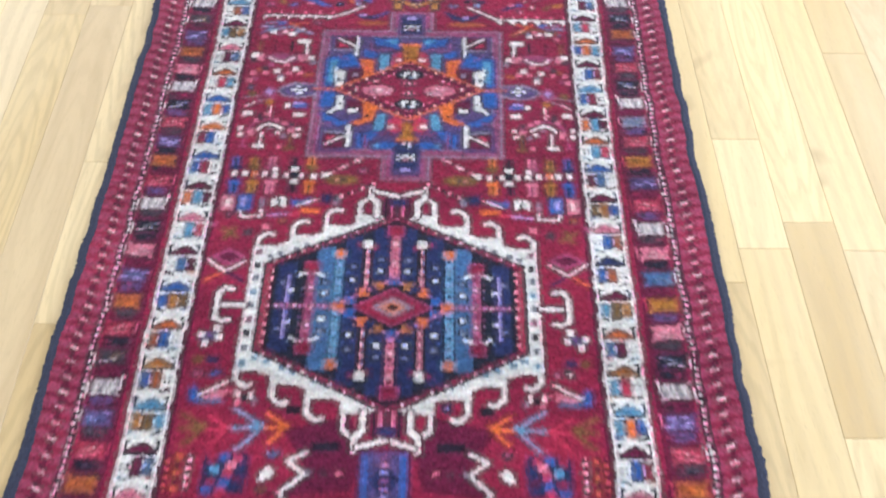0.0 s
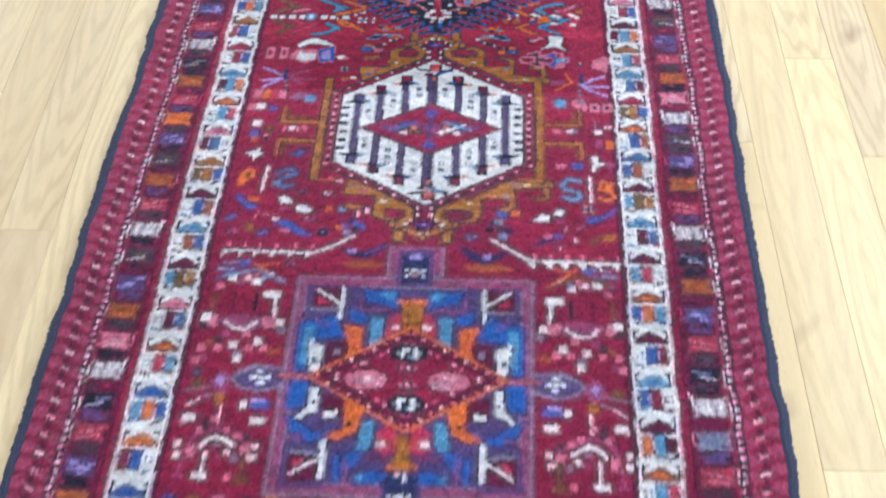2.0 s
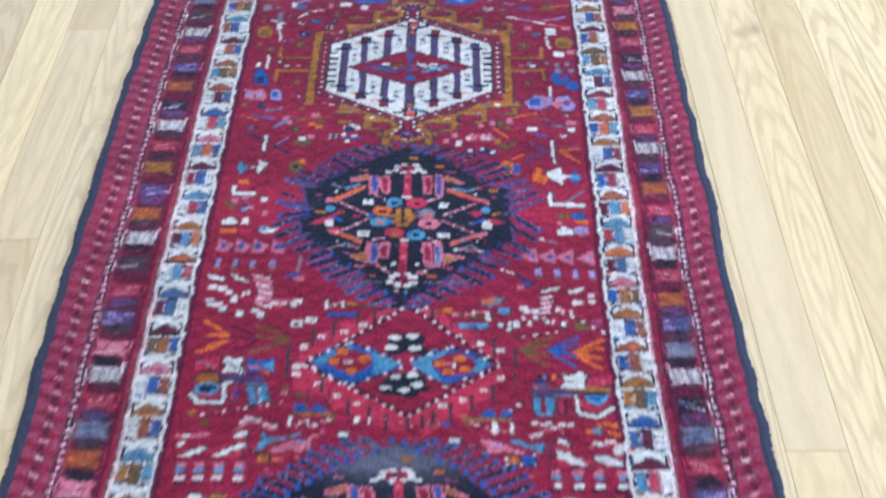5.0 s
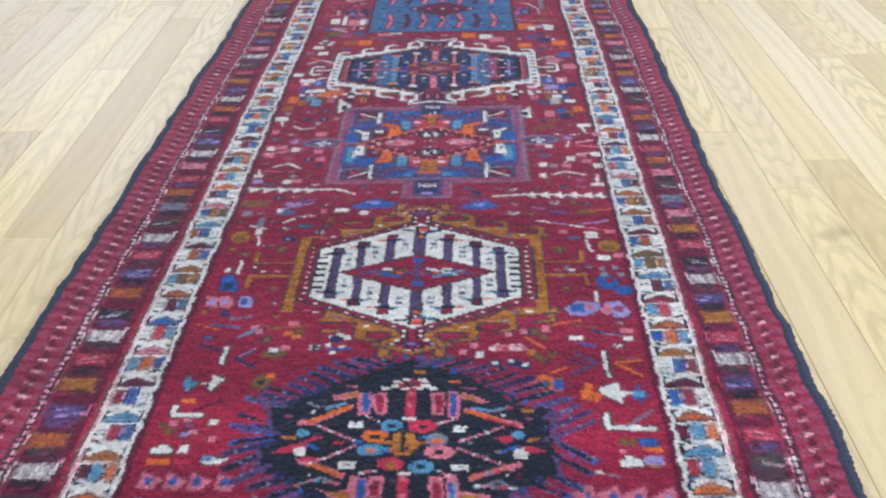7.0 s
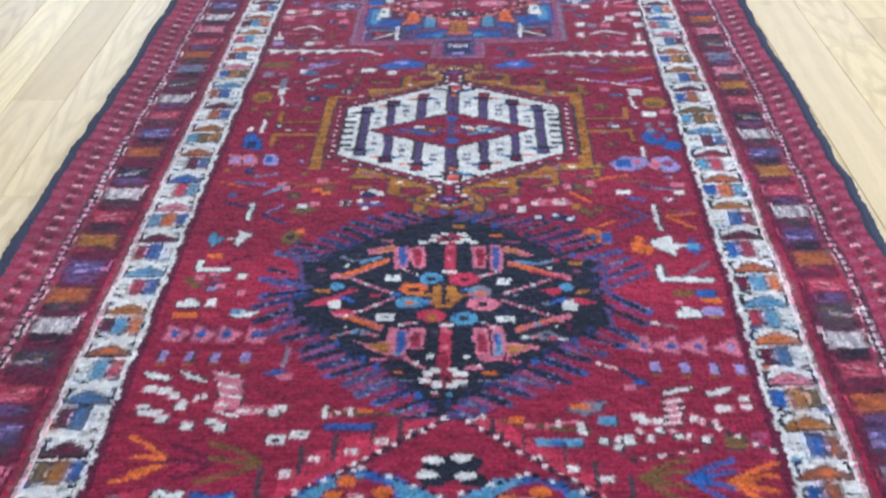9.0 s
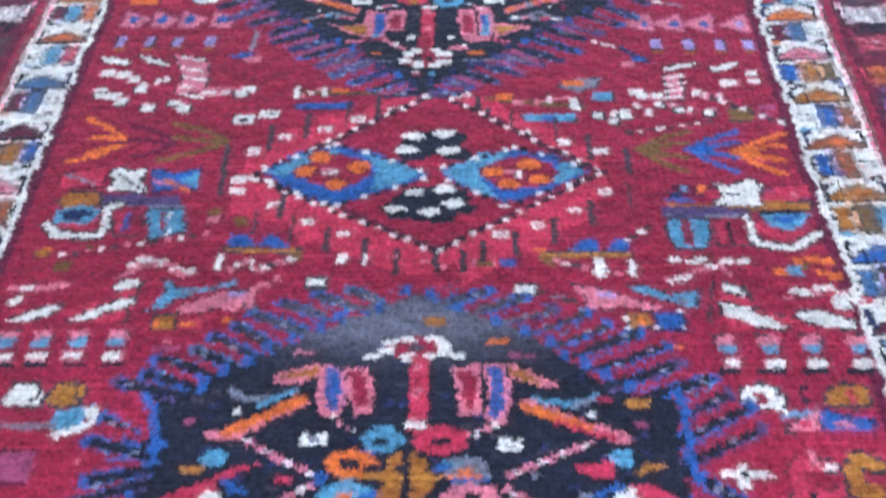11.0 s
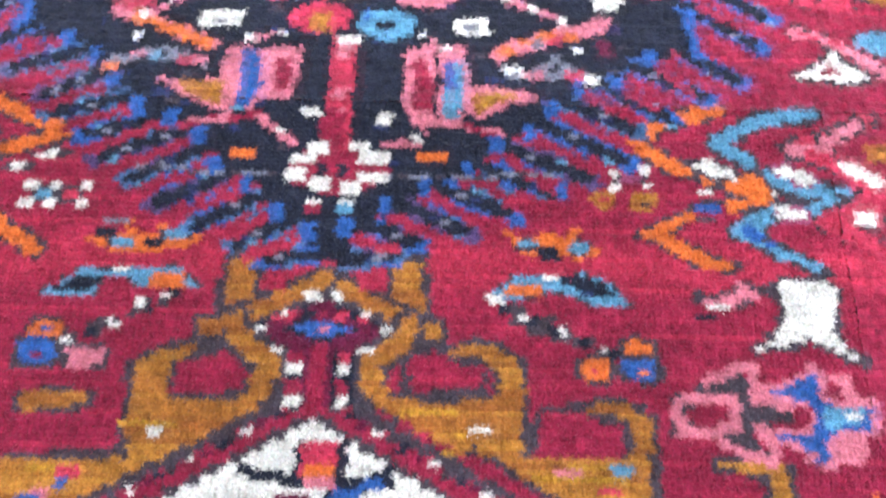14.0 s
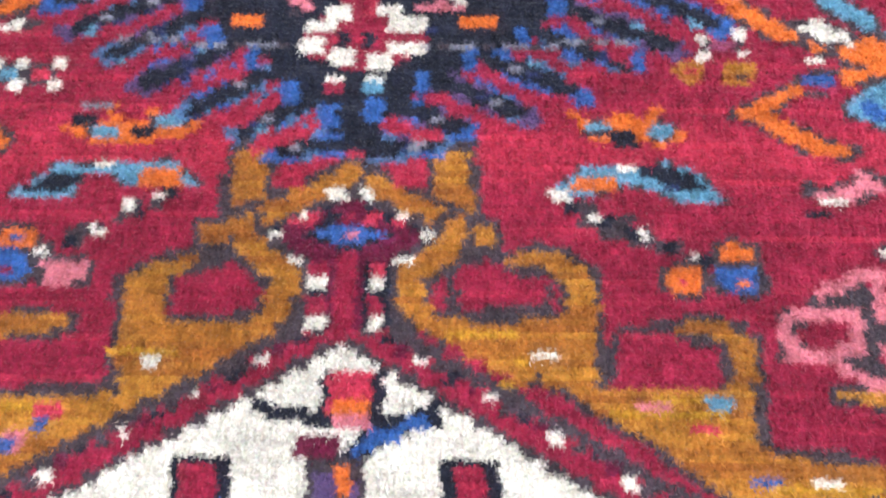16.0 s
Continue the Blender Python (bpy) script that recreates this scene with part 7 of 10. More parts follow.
def star_left():
    """The same on the other side, each motif a little different."""
    at(0, 0)
    begin("star_motif", "white arched bar over a flower")
    poly([(-231, 2314), (-219, 2328), (-202, 2334), (-184, 2328), (-165, 2314), (-182, 2316), (-209, 2321), (-226, 2309)], "W", "H", 1.8)
    begin("rose_flower_motif", "rose flower with blue and white centre")
    poly([(-244, 2284), (-230, 2305), (-194, 2302), (-192, 2279), (-212, 2270)], "P", "H", 1)
    poly([(-229, 2279), (-225, 2302), (-215, 2293), (-196, 2293), (-198, 2279), (-217, 2275)], "W")
    poly([(-194, 2302), (-165, 2314), (-163, 2275), (-187, 2272)], "B", "P", 1.6)
    poly([(-188, 2299), (-171, 2305), (-170, 2281), (-184, 2279)], "L")
    poly([(-164, 2287), (-145, 2290), (-136, 2283), (-146, 2279)], "P")
    poly([(-158, 2288), (-146, 2288), (-148, 2281), (-156, 2281)], "W")
    rect(-277, 2295, 15, 28, "P", "H", 1)
    rect(-277, 2295, 7, 14, "R")
    rect(-252, 2295, 16, 28, "P", "H", 1)
    rect(-252, 2295, 7, 14, "R")
    begin("chevron_motif", "lilac pronged arrow on red")
    line([(-241, 2234), (-266, 2249), (-280, 2256)], 5, "L")
    line([(-240, 2230), (-280, 2225)], 5, "L")
    line([(-241, 2234), (-277, 2208)], 5, "L")
    line([(-234, 2234), (-218, 2247), (-202, 2251)], 5, "U")
    line([(-234, 2230), (-191, 2229)], 5, "U")
    line([(-232, 2229), (-211, 2218)], 5, "U")
    rect(-242, 2241, 7, 25, "N")
    dots((-240, 2225), (-238, 2201), 6, 5, 5, "EH")
    begin("dab_row_motif", "row of small orange and teal dabs")
    rect(-283, 2192, 13, 20, "P", "H", 1)
    rect(-269, 2192, 14, 20, "O", "H", 1)
    rect(-254, 2192, 14, 20, "S", "H", 1)
    rect(-241, 2192, 13, 20, "P", "H", 1)
    poly([(-232, 2181), (-213, 2201), (-195, 2192), (-214, 2176)], "U")
    rect(-194, 2183, 18, 15, "T")
    rect(-216, 2187, 11, 9, "E")
    begin("olive_hook_motif", "olive bent hook")
    line([(-189, 2139), (-222, 2134), (-228, 2155)], 5, "Y")
    line([(-175, 2081), (-221, 2079), (-224, 2055)], 5, "Y")
    line([(-241, 2129), (-232, 2141)], 3, "N")
    end()
    rect(-227, 2111, 6, 12, "P")
    rect(-215, 2111, 7, 12, "P")
    rect(-204, 2111, 6, 12, "P")
    rect(-193, 2111, 6, 12, "P")
    rect(-273, 2162, 15, 13, "W")
    rect(-253, 2158, 13, 12, "B")
    rect(-273, 2122, 14, 12, "W")
    rect(-289, 2160, 13, 15, "P")
    rect(-274, 2099, 13, 16, "B")
    rect(-272, 2087, 12, 8, "O")
    begin("cross_motif", "small white cross with dark outline")
    poly([(-283, 2055), (-268, 2060), (-260, 2069), (-258, 2058), (-253, 2054), (-262, 2048), (-266, 2039), (-270, 2050)], "W", "H", 1.6)
    begin("teal_hook_motif", "teal hook shape like a figure two")
    line([(-226, 2012), (-212, 2022), (-198, 2022), (-195, 2010), (-217, 2001), (-223, 1990), (-211, 1983), (-196, 1989)], 6.5, "A", "H", 1.6)
    line([(-210, 2008), (-197, 2012)], 3, "T")
    rect(-223, 1992, 11, 9, "T")
    begin("white_bar_motif", "thin upright white bar")
    line([(-240, 2026), (-243, 1999), (-245, 1974)], 4.5, "W")
    begin("orange_hook_motif", "orange figure with an olive heart")
    poly([(-284, 1987), (-284, 2008), (-270, 2022), (-258, 2017), (-260, 2003), (-270, 1999), (-274, 1985)], "O")
    rect(-270, 2008, 9, 12, "Y")
    begin("white_tick_motif", "two white stepped dashes")
    poly([(-216, 1963), (-207, 1965), (-191, 1956), (-193, 1951), (-210, 1951)], "W", "H", 1.6)
    poly([(-187, 1945), (-172, 1948), (-160, 1936), (-167, 1932), (-183, 1934)], "W", "H", 1.6)
    rect(-204, 1941, 16, 8, "U")
    line([(-160, 1936), (-144, 1934)], 2, "H")
    begin("blue_slash_motif", "slanting blue dash with dark outline")
    poly([(-284, 1966), (-276, 1967), (-261, 1950), (-247, 1945), (-250, 1937), (-261, 1939), (-275, 1954)], "B", "N", 1.2)
    poly([(-263, 1963), (-245, 1963), (-248, 1951), (-260, 1954)], "O")
    begin("blue_slash_motif", "slanting blue dash with dark outline")
    poly([(-216, 1911), (-202, 1917), (-187, 1913), (-178, 1902), (-159, 1892), (-156, 1886), (-177, 1890), (-197, 1903)], "B", "N", 1.2)
    rect(-196, 1897, 14, 7, "P")
    begin("olive_slash_motif", "slanting olive and golden dash")
    poly([(-265, 1911), (-249, 1909), (-244, 1894), (-252, 1892)], "Y")
    poly([(-254, 1905), (-245, 1903), (-245, 1892)], "G")
    begin("navy_star_motif", "small navy and teal star")
    rect(-109, 1908, 11, 10, "B")
    rect(-98, 1919, 10, 10, "N")
    rect(-90, 1913, 11, 10, "B")
    rect(-104, 1896, 10, 9, "T")
    rect(-82, 1906, 11, 9, "B")
    rect(-93, 1902, 10, 10, "H")
    rect(-116, 1905, 11, 9, "O")
    end()
    rect(-115, 1940, 10, 11, "T", "H", 1)
    rect(-136, 1941, 10, 9, "O")
    rect(-90, 1932, 5, 10, "W")
    rect(-77, 1940, 4, 9, "W")
    line([(-237, 1926), (-219, 1928)], 2.4, "E")
    rect(-214, 1919, 7, 7, "W")
    line([(-247, 1920), (-242, 1932)], 2.4, "P")
    begin("toothed_bar_motif", "white toothed comb line with rose tips")
    line([(-283, 1858), (-151, 1854), (-116, 1872), (-92, 1890)], 4.6, "W", "H", 1.4)
    poly([(-284, 1858), (-271, 1858), (-284, 1845)], "W", "H", 1)
    rect(-276, 1868, 4, 8, "P")
    poly([(-260, 1858), (-247, 1858), (-260, 1845)], "W", "H", 1)
    rect(-252, 1868, 4, 9, "P")
    poly([(-239, 1858), (-226, 1858), (-238, 1845)], "W", "H", 1)
    rect(-230, 1867, 4, 8, "P")
    poly([(-214, 1858), (-201, 1858), (-213, 1845)], "W", "H", 1)
    rect(-205, 1867, 5, 8, "P")
    poly([(-186, 1858), (-173, 1857), (-186, 1845)], "W", "H", 1)
    rect(-177, 1867, 4, 8, "P")
    poly([(-161, 1857), (-148, 1857), (-161, 1845)], "W", "H", 1)
    rect(-152, 1867, 5, 8, "P")
    begin("wing_motif", "blue and navy wing with a lilac heart")
    poly([(-113, 1869), (-86, 1857), (-58, 1863), (-40, 1881), (-47, 1863), (-68, 1849), (-93, 1849)], "N")
    rect(-92, 1860, 13, 8, "L")
    line([(-72, 1855), (-43, 1871)], 3, "B")
    begin("leaf_motif", "orange leaf under the wing")
    poly([(-106, 1837), (-85, 1843), (-49, 1841), (-41, 1833), (-84, 1829)], "C")
    end()


def fans():
    begin("fan_motif", "small fan of rose, white and teal dabs")
    for i in range(5):
        rect(206 + i * 11, 1806 + (i % 2) * 7, 7, 8, "PWT"[i % 3])
    line([(196, 1800), (240, 1822), (286, 1808)], 5, "T" if pen.fx < 0 else "Y")
    rect(286, 1822, 26, 6, "T")


def crosses():
    """Rows of small figures round the ivory medallion; the side that near_side mirrors."""
    begin("figure_motif", "small waisted figure in one colour, set in a row")
    rect(281, 1456, 13, 22, "B", "H", 1)
    rect(278, 1392, 15, 23, "B", "H", 1)
    line([(282, 1463), (276, 1383)], 5, "N")
    rect(280, 1441, 21, 10, "N")
    rect(278, 1407, 21, 9, "B")
    begin("figure_motif", "small waisted figure in one colour, set in a row")
    rect(250, 1456, 14, 21, "G", "H", 1)
    rect(247, 1393, 15, 24, "G", "H", 1)
    line([(251, 1463), (246, 1384)], 5, "Y")
    rect(249, 1442, 21, 9, "Y")
    rect(247, 1407, 21, 9, "G")
    begin("figure_motif", "small waisted figure in one colour, set in a row")
    rect(219, 1457, 14, 22, "P", "H", 1)
    rect(217, 1393, 15, 23, "P", "H", 1)
    line([(220, 1464), (216, 1384)], 5, "U")
    rect(218, 1442, 21, 10, "U")
    rect(217, 1408, 21, 9, "P")
    begin("figure_motif", "small waisted figure in one colour, set in a row")
    rect(181, 1457, 13, 21, "M", "H", 1)
    rect(180, 1394, 15, 24, "M", "H", 1)
    line([(181, 1464), (179, 1385)], 5, "K")
    rect(180, 1443, 21, 9, "K")
    rect(179, 1408, 21, 9, "M")
    begin("figure_motif", "small waisted figure in one colour, set in a row")
    rect(152, 1458, 14, 22, "O", "H", 1)
    rect(152, 1394, 15, 23, "O", "H", 1)
    line([(152, 1465), (151, 1385)], 5, "Y")
    rect(151, 1443, 21, 10, "Y")
    rect(151, 1409, 21, 9, "O")
    begin("bead_line_motif", "line of white and black beads that bends upwards")
    dots((286, 1424), (122, 1424), 6, 5, 6, "UKMK")
    rect(281, 1428, 9, 12, "W")
    rect(262, 1427, 9, 12, "W")
    rect(247, 1427, 10, 12, "W")
    rect(229, 1426, 10, 12, "W")
    rect(213, 1437, 10, 12, "W")
    rect(211, 1424, 9, 11, "W")
    rect(193, 1424, 9, 12, "W")
    rect(168, 1424, 10, 12, "W")
    rect(146, 1422, 9, 12, "W")
    rect(127, 1425, 10, 12, "W")
    rect(247, 1427, 8, 10, "O")
    dots((120, 1430), (68, 1466), 7, 7, 6, "WPHP")
    begin("knot_motif", "small white and black knot")
    oval(179, 1427, 8, 10, "K")
    rect(179, 1439, 13, 11, "W")
    rect(178, 1410, 13, 9, "W")
    begin("blossom_motif", "olive oval blossom with a rose middle")
    oval(98, 1415, 30, 12, "Y")
    dots((117, 1415), (74, 1415), 9, 6, 6, "YPHG")
    end()
    dots((101, 1373), (45, 1407), 6.5, 4, 6, "KWH")
    begin("box_motif", "small rose box with a white middle")
    rect(282, 1360, 22, 33, "P", "H", 1.4)
    rect(281, 1360, 7, 17, "W")
    begin("box_motif", "small blue box with a lilac middle")
    rect(254, 1361, 23, 36, "B", "H", 1.4)
    rect(256, 1361, 9, 20, "L")
    begin("box_motif", "small white box split by a dark line")
    poly([(211, 1369), (193, 1375), (185, 1370), (185, 1349), (200, 1357), (210, 1349)], "W", "H", 1.2)
    line([(200, 1372), (194, 1352)], 2.6, "K")
    begin("box_motif", "small navy and grey box")
    rect(120, 1371, 17, 20, "N")
    rect(103, 1366, 11, 18, "E")
    rect(107, 1373, 8, 13, "H")
    begin("bar_motif", "slanting white and blue bar")
    poly([(179, 1370), (159, 1366), (146, 1373), (149, 1358), (176, 1353)], "B")
    line([(167, 1355), (150, 1363), (135, 1370)], 4, "W", "H", 1)
    begin("bracket_motif", "white bracket shape")
    line([(259, 1341), (256, 1329), (223, 1331), (225, 1344)], 4.6, "W", "H", 1.2)
    end()
    rect(225, 1359, 7, 22, "E")
    line([(214, 1332), (181, 1337)], 5, "L")
    rect(145, 1345, 31, 10, "O")
    rect(170, 1337, 19, 10, "S")
    begin("leaf_motif", "olive cross shaped leaf")
    line([(282, 1303), (257, 1285)], 6, "Y")
    line([(277, 1282), (263, 1306)], 6, "Y")
    end()
    rect(241, 1296, 13, 14, "H")
    rect(213, 1307, 14, 11, "P")
    rect(300, 1311, 13, 11, "U")
    begin("lozenge_motif", "small mauve lozenge with a white chevron")
    poly([(294, 1243), (265, 1261), (232, 1244), (260, 1227)], "U")
    poly([(283, 1244), (264, 1254), (243, 1244), (261, 1234)], "M")
    line([(295, 1238), (265, 1215), (235, 1236)], 4, "W", "H", 1)
    line([(261, 1213), (234, 1194)], 4, "N")
    line([(295, 1195), (271, 1211)], 4, "O")
    begin("bow_motif", "white and violet bow shape on red")
    rect(271, 1092, 25, 16, "V")
    rect(282, 1095, 10, 10, "W")
    rect(260, 1106, 12, 13, "W")
    rect(274, 1080, 10, 12, "W")
    rect(255, 1091, 10, 10, "W")
    end()
    rect(258, 1051, 17, 12, "N")
    rect(279, 1051, 13, 12, "Y")
    begin("blue_bar_motif", "blue corner block with a white and rose wing")
    poly([(284, 999), (278, 1009), (269, 990), (267, 979), (281, 980)], "B", "N", 1.4)
    poly([(268, 984), (240, 987), (233, 979), (267, 977)], "A")
    poly([(267, 990), (244, 1001), (230, 998), (234, 987), (262, 984)], "P")
    line([(269, 992), (252, 1001), (230, 1015)], 4.4, "W", "H", 1.2)
    line([(232, 1000), (215, 991)], 3, "P")
    begin("hook_motif", "small white hook with a dark middle")
    rect(215, 993, 7, 11, "W")
    rect(213, 980, 7, 11, "P")
    rect(205, 987, 7, 11, "K")
    rect(196, 991, 7, 12, "W")
    rect(190, 982, 7, 11, "E")
    begin("arrow_motif", "three-pronged arrow in one colour")
    line([(256, 939), (276, 954), (288, 960)], 5.6, "Y")
    line([(256, 939), (275, 938), (287, 937)], 5.6, "Y")
    line([(256, 939), (270, 920), (280, 912)], 5.6, "Y")
    line([(255, 942), (265, 937)], 8, "Y")
    begin("arrow_motif", "three-pronged arrow in one colour")
    line([(222, 938), (239, 951), (250, 957)], 5.6, "S")
    line([(222, 938), (238, 936), (249, 936)], 5.6, "S")
    line([(222, 938), (234, 921), (243, 914)], 5.6, "S")
    line([(220, 940), (230, 936)], 8, "S")
    begin("arrow_motif", "three-pronged arrow in one colour")
    line([(175, 941), (200, 960), (216, 969)], 5.6, "T")
    line([(175, 941), (199, 939), (215, 938)], 5.6, "T")
    line([(175, 941), (194, 917), (207, 906)], 5.6, "T")
    line([(174, 944), (187, 939)], 8, "T")
    begin("arrow_motif", "three-pronged arrow in one colour")
    line([(141, 941), (158, 955), (168, 961)], 5.6, "O")
    line([(141, 941), (158, 940), (169, 940)], 5.6, "O")
    line([(141, 941), (154, 925), (163, 917)], 5.6, "O")
    line([(140, 944), (149, 940)], 8, "O")
    begin("zigzag_motif", "white zigzag on a dark red triangle")
    poly([(145, 937), (53, 961), (34, 903), (45, 845), (134, 835), (108, 877)], "M")
    line([(109, 902), (134, 889), (109, 869), (138, 842), (132, 827)], 5.6, "W", "H", 1.4)
    end()
    dots((104, 870), (62, 871), 15, 8, 7, "EHPY")
    rect(84, 911, 39, 13, "K")
    rect(133, 969, 19, 13, "K")
    begin("checked_motif", "checked block of many colours")
    poly([(246, 896), (187, 900), (187, 841), (246, 840)], "N")
    rect(235, 890, 13, 13, "R")
    rect(218, 894, 13, 13, "B")
    rect(201, 891, 13, 12, "S")
    rect(190, 876, 12, 12, "N")
    rect(229, 874, 13, 13, "T")
    rect(212, 869, 13, 12, "S")
    rect(233, 857, 13, 12, "R")
    rect(215, 855, 12, 12, "B")
    rect(197, 861, 12, 12, "M")
    rect(208, 882, 13, 13, "P")
    rect(236, 844, 13, 12, "B")
    rect(218, 842, 13, 12, "S")
    begin("striped_bar_motif", "upright bar in rust and olive wool")
    line([(265, 896), (265, 843)], 5, "W")
    dots((264, 894), (265, 845), 12, 7, 6, "HM")
    begin("striped_bar_motif", "upright bar in rust and olive wool")
    line([(280, 896), (280, 843)], 5, "Y")
    dots((280, 893), (280, 845), 12, 7, 6, "OM")
    begin("striped_bar_motif", "upright bar in rust and olive wool")
    line([(294, 896), (293, 843)], 5, "O")
    dots((293, 893), (294, 845), 12, 7, 6, "MM")
    begin("bow_motif", "small white bow")
    poly([(170, 859), (167, 872), (158, 880), (149, 872), (154, 864), (163, 858)], "W", "H", 1.2)
    end()


def far_right():
    """Small motifs beside the far navy medallion and the far white hexagon, one side."""
    at(0, 0)
    begin("hook_motif", "white angular hook with a grey line")
    line([(244, 3135), (243, 3112), (295, 3109)], 7, "W", "H", 1.8)
    line([(265, 3114), (298, 3141)], 4, "E")
    begin("bird_motif", "white angular shape with orange and blue wings")
    poly([(241, 3185), (266, 3196), (266, 3181), (284, 3176), (265, 3167), (266, 3154), (255, 3165), (241, 3176)], "W", "H", 1.5)
    poly([(217, 3174), (227, 3196), (236, 3193), (233, 3178), (246, 3174), (238, 3158), (220, 3163)], "O")
    poly([(278, 3170), (292, 3196), (292, 3178), (303, 3173), (290, 3163), (291, 3154)], "B")
    rect(288, 3174, 13, 11, "T")
    begin("white_bar_motif", "thin upright white bar with a dark edge")
    line([(256, 3261), (256, 3236), (257, 3208)], 4.5, "W", "H", 1.6)
    begin("chevron_motif", "violet chevron on red")
    line([(221, 3258), (245, 3236), (212, 3213)], 6, "V")
    line([(209, 3246), (228, 3234)], 4, "N")
    begin("chevron_motif", "rust chevron on red")
    line([(301, 3243), (268, 3236), (298, 3210)], 5, "O")
    line([(271, 3246), (299, 3250)], 3, "Y")
    rect(288, 3246, 15, 9, "U")
    begin("ring_motif", "orange and olive ring beside a blue block")
    oval(177, 3197, 13, 17, "O", "H", 1.4)
    oval(176, 3194, 7, 10, "Y")
    rect(193, 3193, 12, 23, "B", "O", 1.4)
    line([(186, 3216), (204, 3228)], 4, "O")
    line([(154, 3197), (164, 3197)], 2.5, "P")
    begin("clasp_motif", "white clasp shape beside a lilac block")
    poly([(252, 3054), (256, 3062), (267, 3062), (267, 3056), (276, 3056), (275, 3045), (250, 3045)], "W", "H", 1.5)
    rect(288, 3054, 20, 15, "L")
    rect(289, 3045, 12, 5, "G")
    begin("block_motif", "olive block beside blue and orange bars")
    poly([(252, 3092), (277, 3092), (268, 3079), (252, 3081)], "Y")
    poly([(274, 3092), (295, 3092), (297, 3079), (277, 3079)], "B", "H", 1.2)
    poly([(277, 3079), (299, 3075), (299, 3067), (279, 3071)], "O")
    rect(255, 3071, 8, 8, "P")
    begin("crown_motif", "small white and rose crown shape")
    rect(134, 3272, 43, 15, "P")
    dots((113, 3269), (155, 3269), 8, 7, 6, "WPSW")
    dots((119, 3279), (150, 3279), 10, 5, 4, "WRW")
    begin("blossom_motif", "olive and rose knots on red")
    rect(172, 3253, 10, 13, "Y", "H", 1)
    rect(190, 3256, 10, 12, "Y", "H", 1)
    rect(163, 3261, 9, 13, "G", "H", 1)
    rect(178, 3244, 10, 12, "Y", "H", 1)
    rect(170, 3308, 10, 13, "Y", "H", 1)
    rect(185, 3313, 10, 14, "P", "H", 1)
    rect(180, 3297, 10, 13, "Y", "H", 1)
    rect(90, 3278, 9, 13, "P", "H", 1)
    rect(97, 3257, 9, 12, "W", "H", 1)
    rect(76, 3262, 10, 12, "P", "H", 1)
    rect(85, 3293, 10, 13, "W", "H", 1)
    rect(157, 3308, 10, 14, "P", "H", 1)
    rect(136, 3305, 10, 13, "P", "H", 1)
    begin("blossom_motif", "navy and white knots on red")
    rect(116, 3237, 15, 14, "N")
    rect(116, 3239, 7, 6, "W")
    rect(137, 3239, 15, 15, "N")
    rect(137, 3242, 7, 6, "W")
    rect(153, 3232, 15, 14, "N")
    rect(154, 3234, 7, 6, "W")
    begin("slash_motif", "slanting blue dash with rose ends")
    line([(245, 3310), (272, 3299), (291, 3307)], 6, "N")
    line([(226, 3281), (246, 3273)], 5, "B")
    line([(258, 3303), (286, 3296)], 3, "E")
    line([(158, 3295), (181, 3271)], 4, "O")
    line([(189, 3324), (234, 3334)], 3, "O")
    rect(223, 3293, 18, 10, "W", "P", 1)
    rect(292, 3290, 13, 10, "W")
    rect(291, 3309, 18, 11, "P")
    line([(222, 3323), (253, 3316)], 4, "Y")
    begin("square_motif", "lilac square with a blue heart")
    poly([(214, 3365), (233, 3383), (260, 3379), (267, 3362), (243, 3345), (221, 3348)], "L", "H", 1)
    rect(232, 3365, 19, 17, "B")
    rect(249, 3368, 9, 12, "P")
    begin("square_motif", "lilac and rose square on red")
    poly([(269, 3376), (292, 3382), (303, 3357), (298, 3339), (279, 3342)], "L", "H", 1)
    poly([(270, 3376), (282, 3365), (272, 3345), (264, 3354)], "P")
    rect(290, 3362, 12, 12, "U")
    begin("blue_hook_motif", "blue hooked shape round a red heart")
    oval(281, 3432, 16, 20, "B", "N", 1.2)
    rect(285, 3437, 14, 13, "R")
    oval(302, 3409, 13, 13, "B")
    rect(261, 3394, 6, 27, "W")
    begin("golden_oval_motif", "golden oval with a red heart")
    oval(296, 3536, 17, 19, "G", "H", 1.4)
    rect(295, 3533, 18, 14, "Y")
    end()
    line([(264, 3554), (267, 3519)], 4.5, "W")
    rect(285, 3502, 21, 13, "W")
    rect(308, 3508, 14, 12, "P")
    rect(278, 3469, 9, 11, "E")
    rect(280, 3452, 10, 11, "E")
    rect(298, 3472, 9, 11, "E")
    rect(305, 3452, 9, 11, "E")
    rect(218, 3453, 9, 11, "E")
    rect(234, 3459, 10, 11, "E")
    rect(228, 3473, 9, 11, "E")
    begin("dash_motif", "slanting dash in one colour")
    line([(192, 3619), (213, 3613)], 4, "W")
    begin("dash_motif", "slanting dash in one colour")
    line([(217, 3611), (238, 3605)], 4, "L")
    begin("dash_motif", "slanting dash in one colour")
    line([(242, 3603), (263, 3597)], 4, "W")
    begin("dash_motif", "slanting dash in one colour")
    line([(267, 3595), (287, 3589)], 4, "P")
    begin("dash_motif", "slanting dash in one colour")
    line([(291, 3587), (311, 3581)], 4, "O")
    end()
    line([(212, 3650), (240, 3644)], 5, "B")
    line([(187, 3665), (204, 3658)], 4, "L")
    rect(273, 3647, 28, 16, "Y")
    line([(278, 3649), (313, 3656)], 4, "O")
    line([(284, 3610), (303, 3617)], 5, "L")
    rect(273, 3571, 21, 17, "W")
    rect(303, 3581, 13, 11, "P")
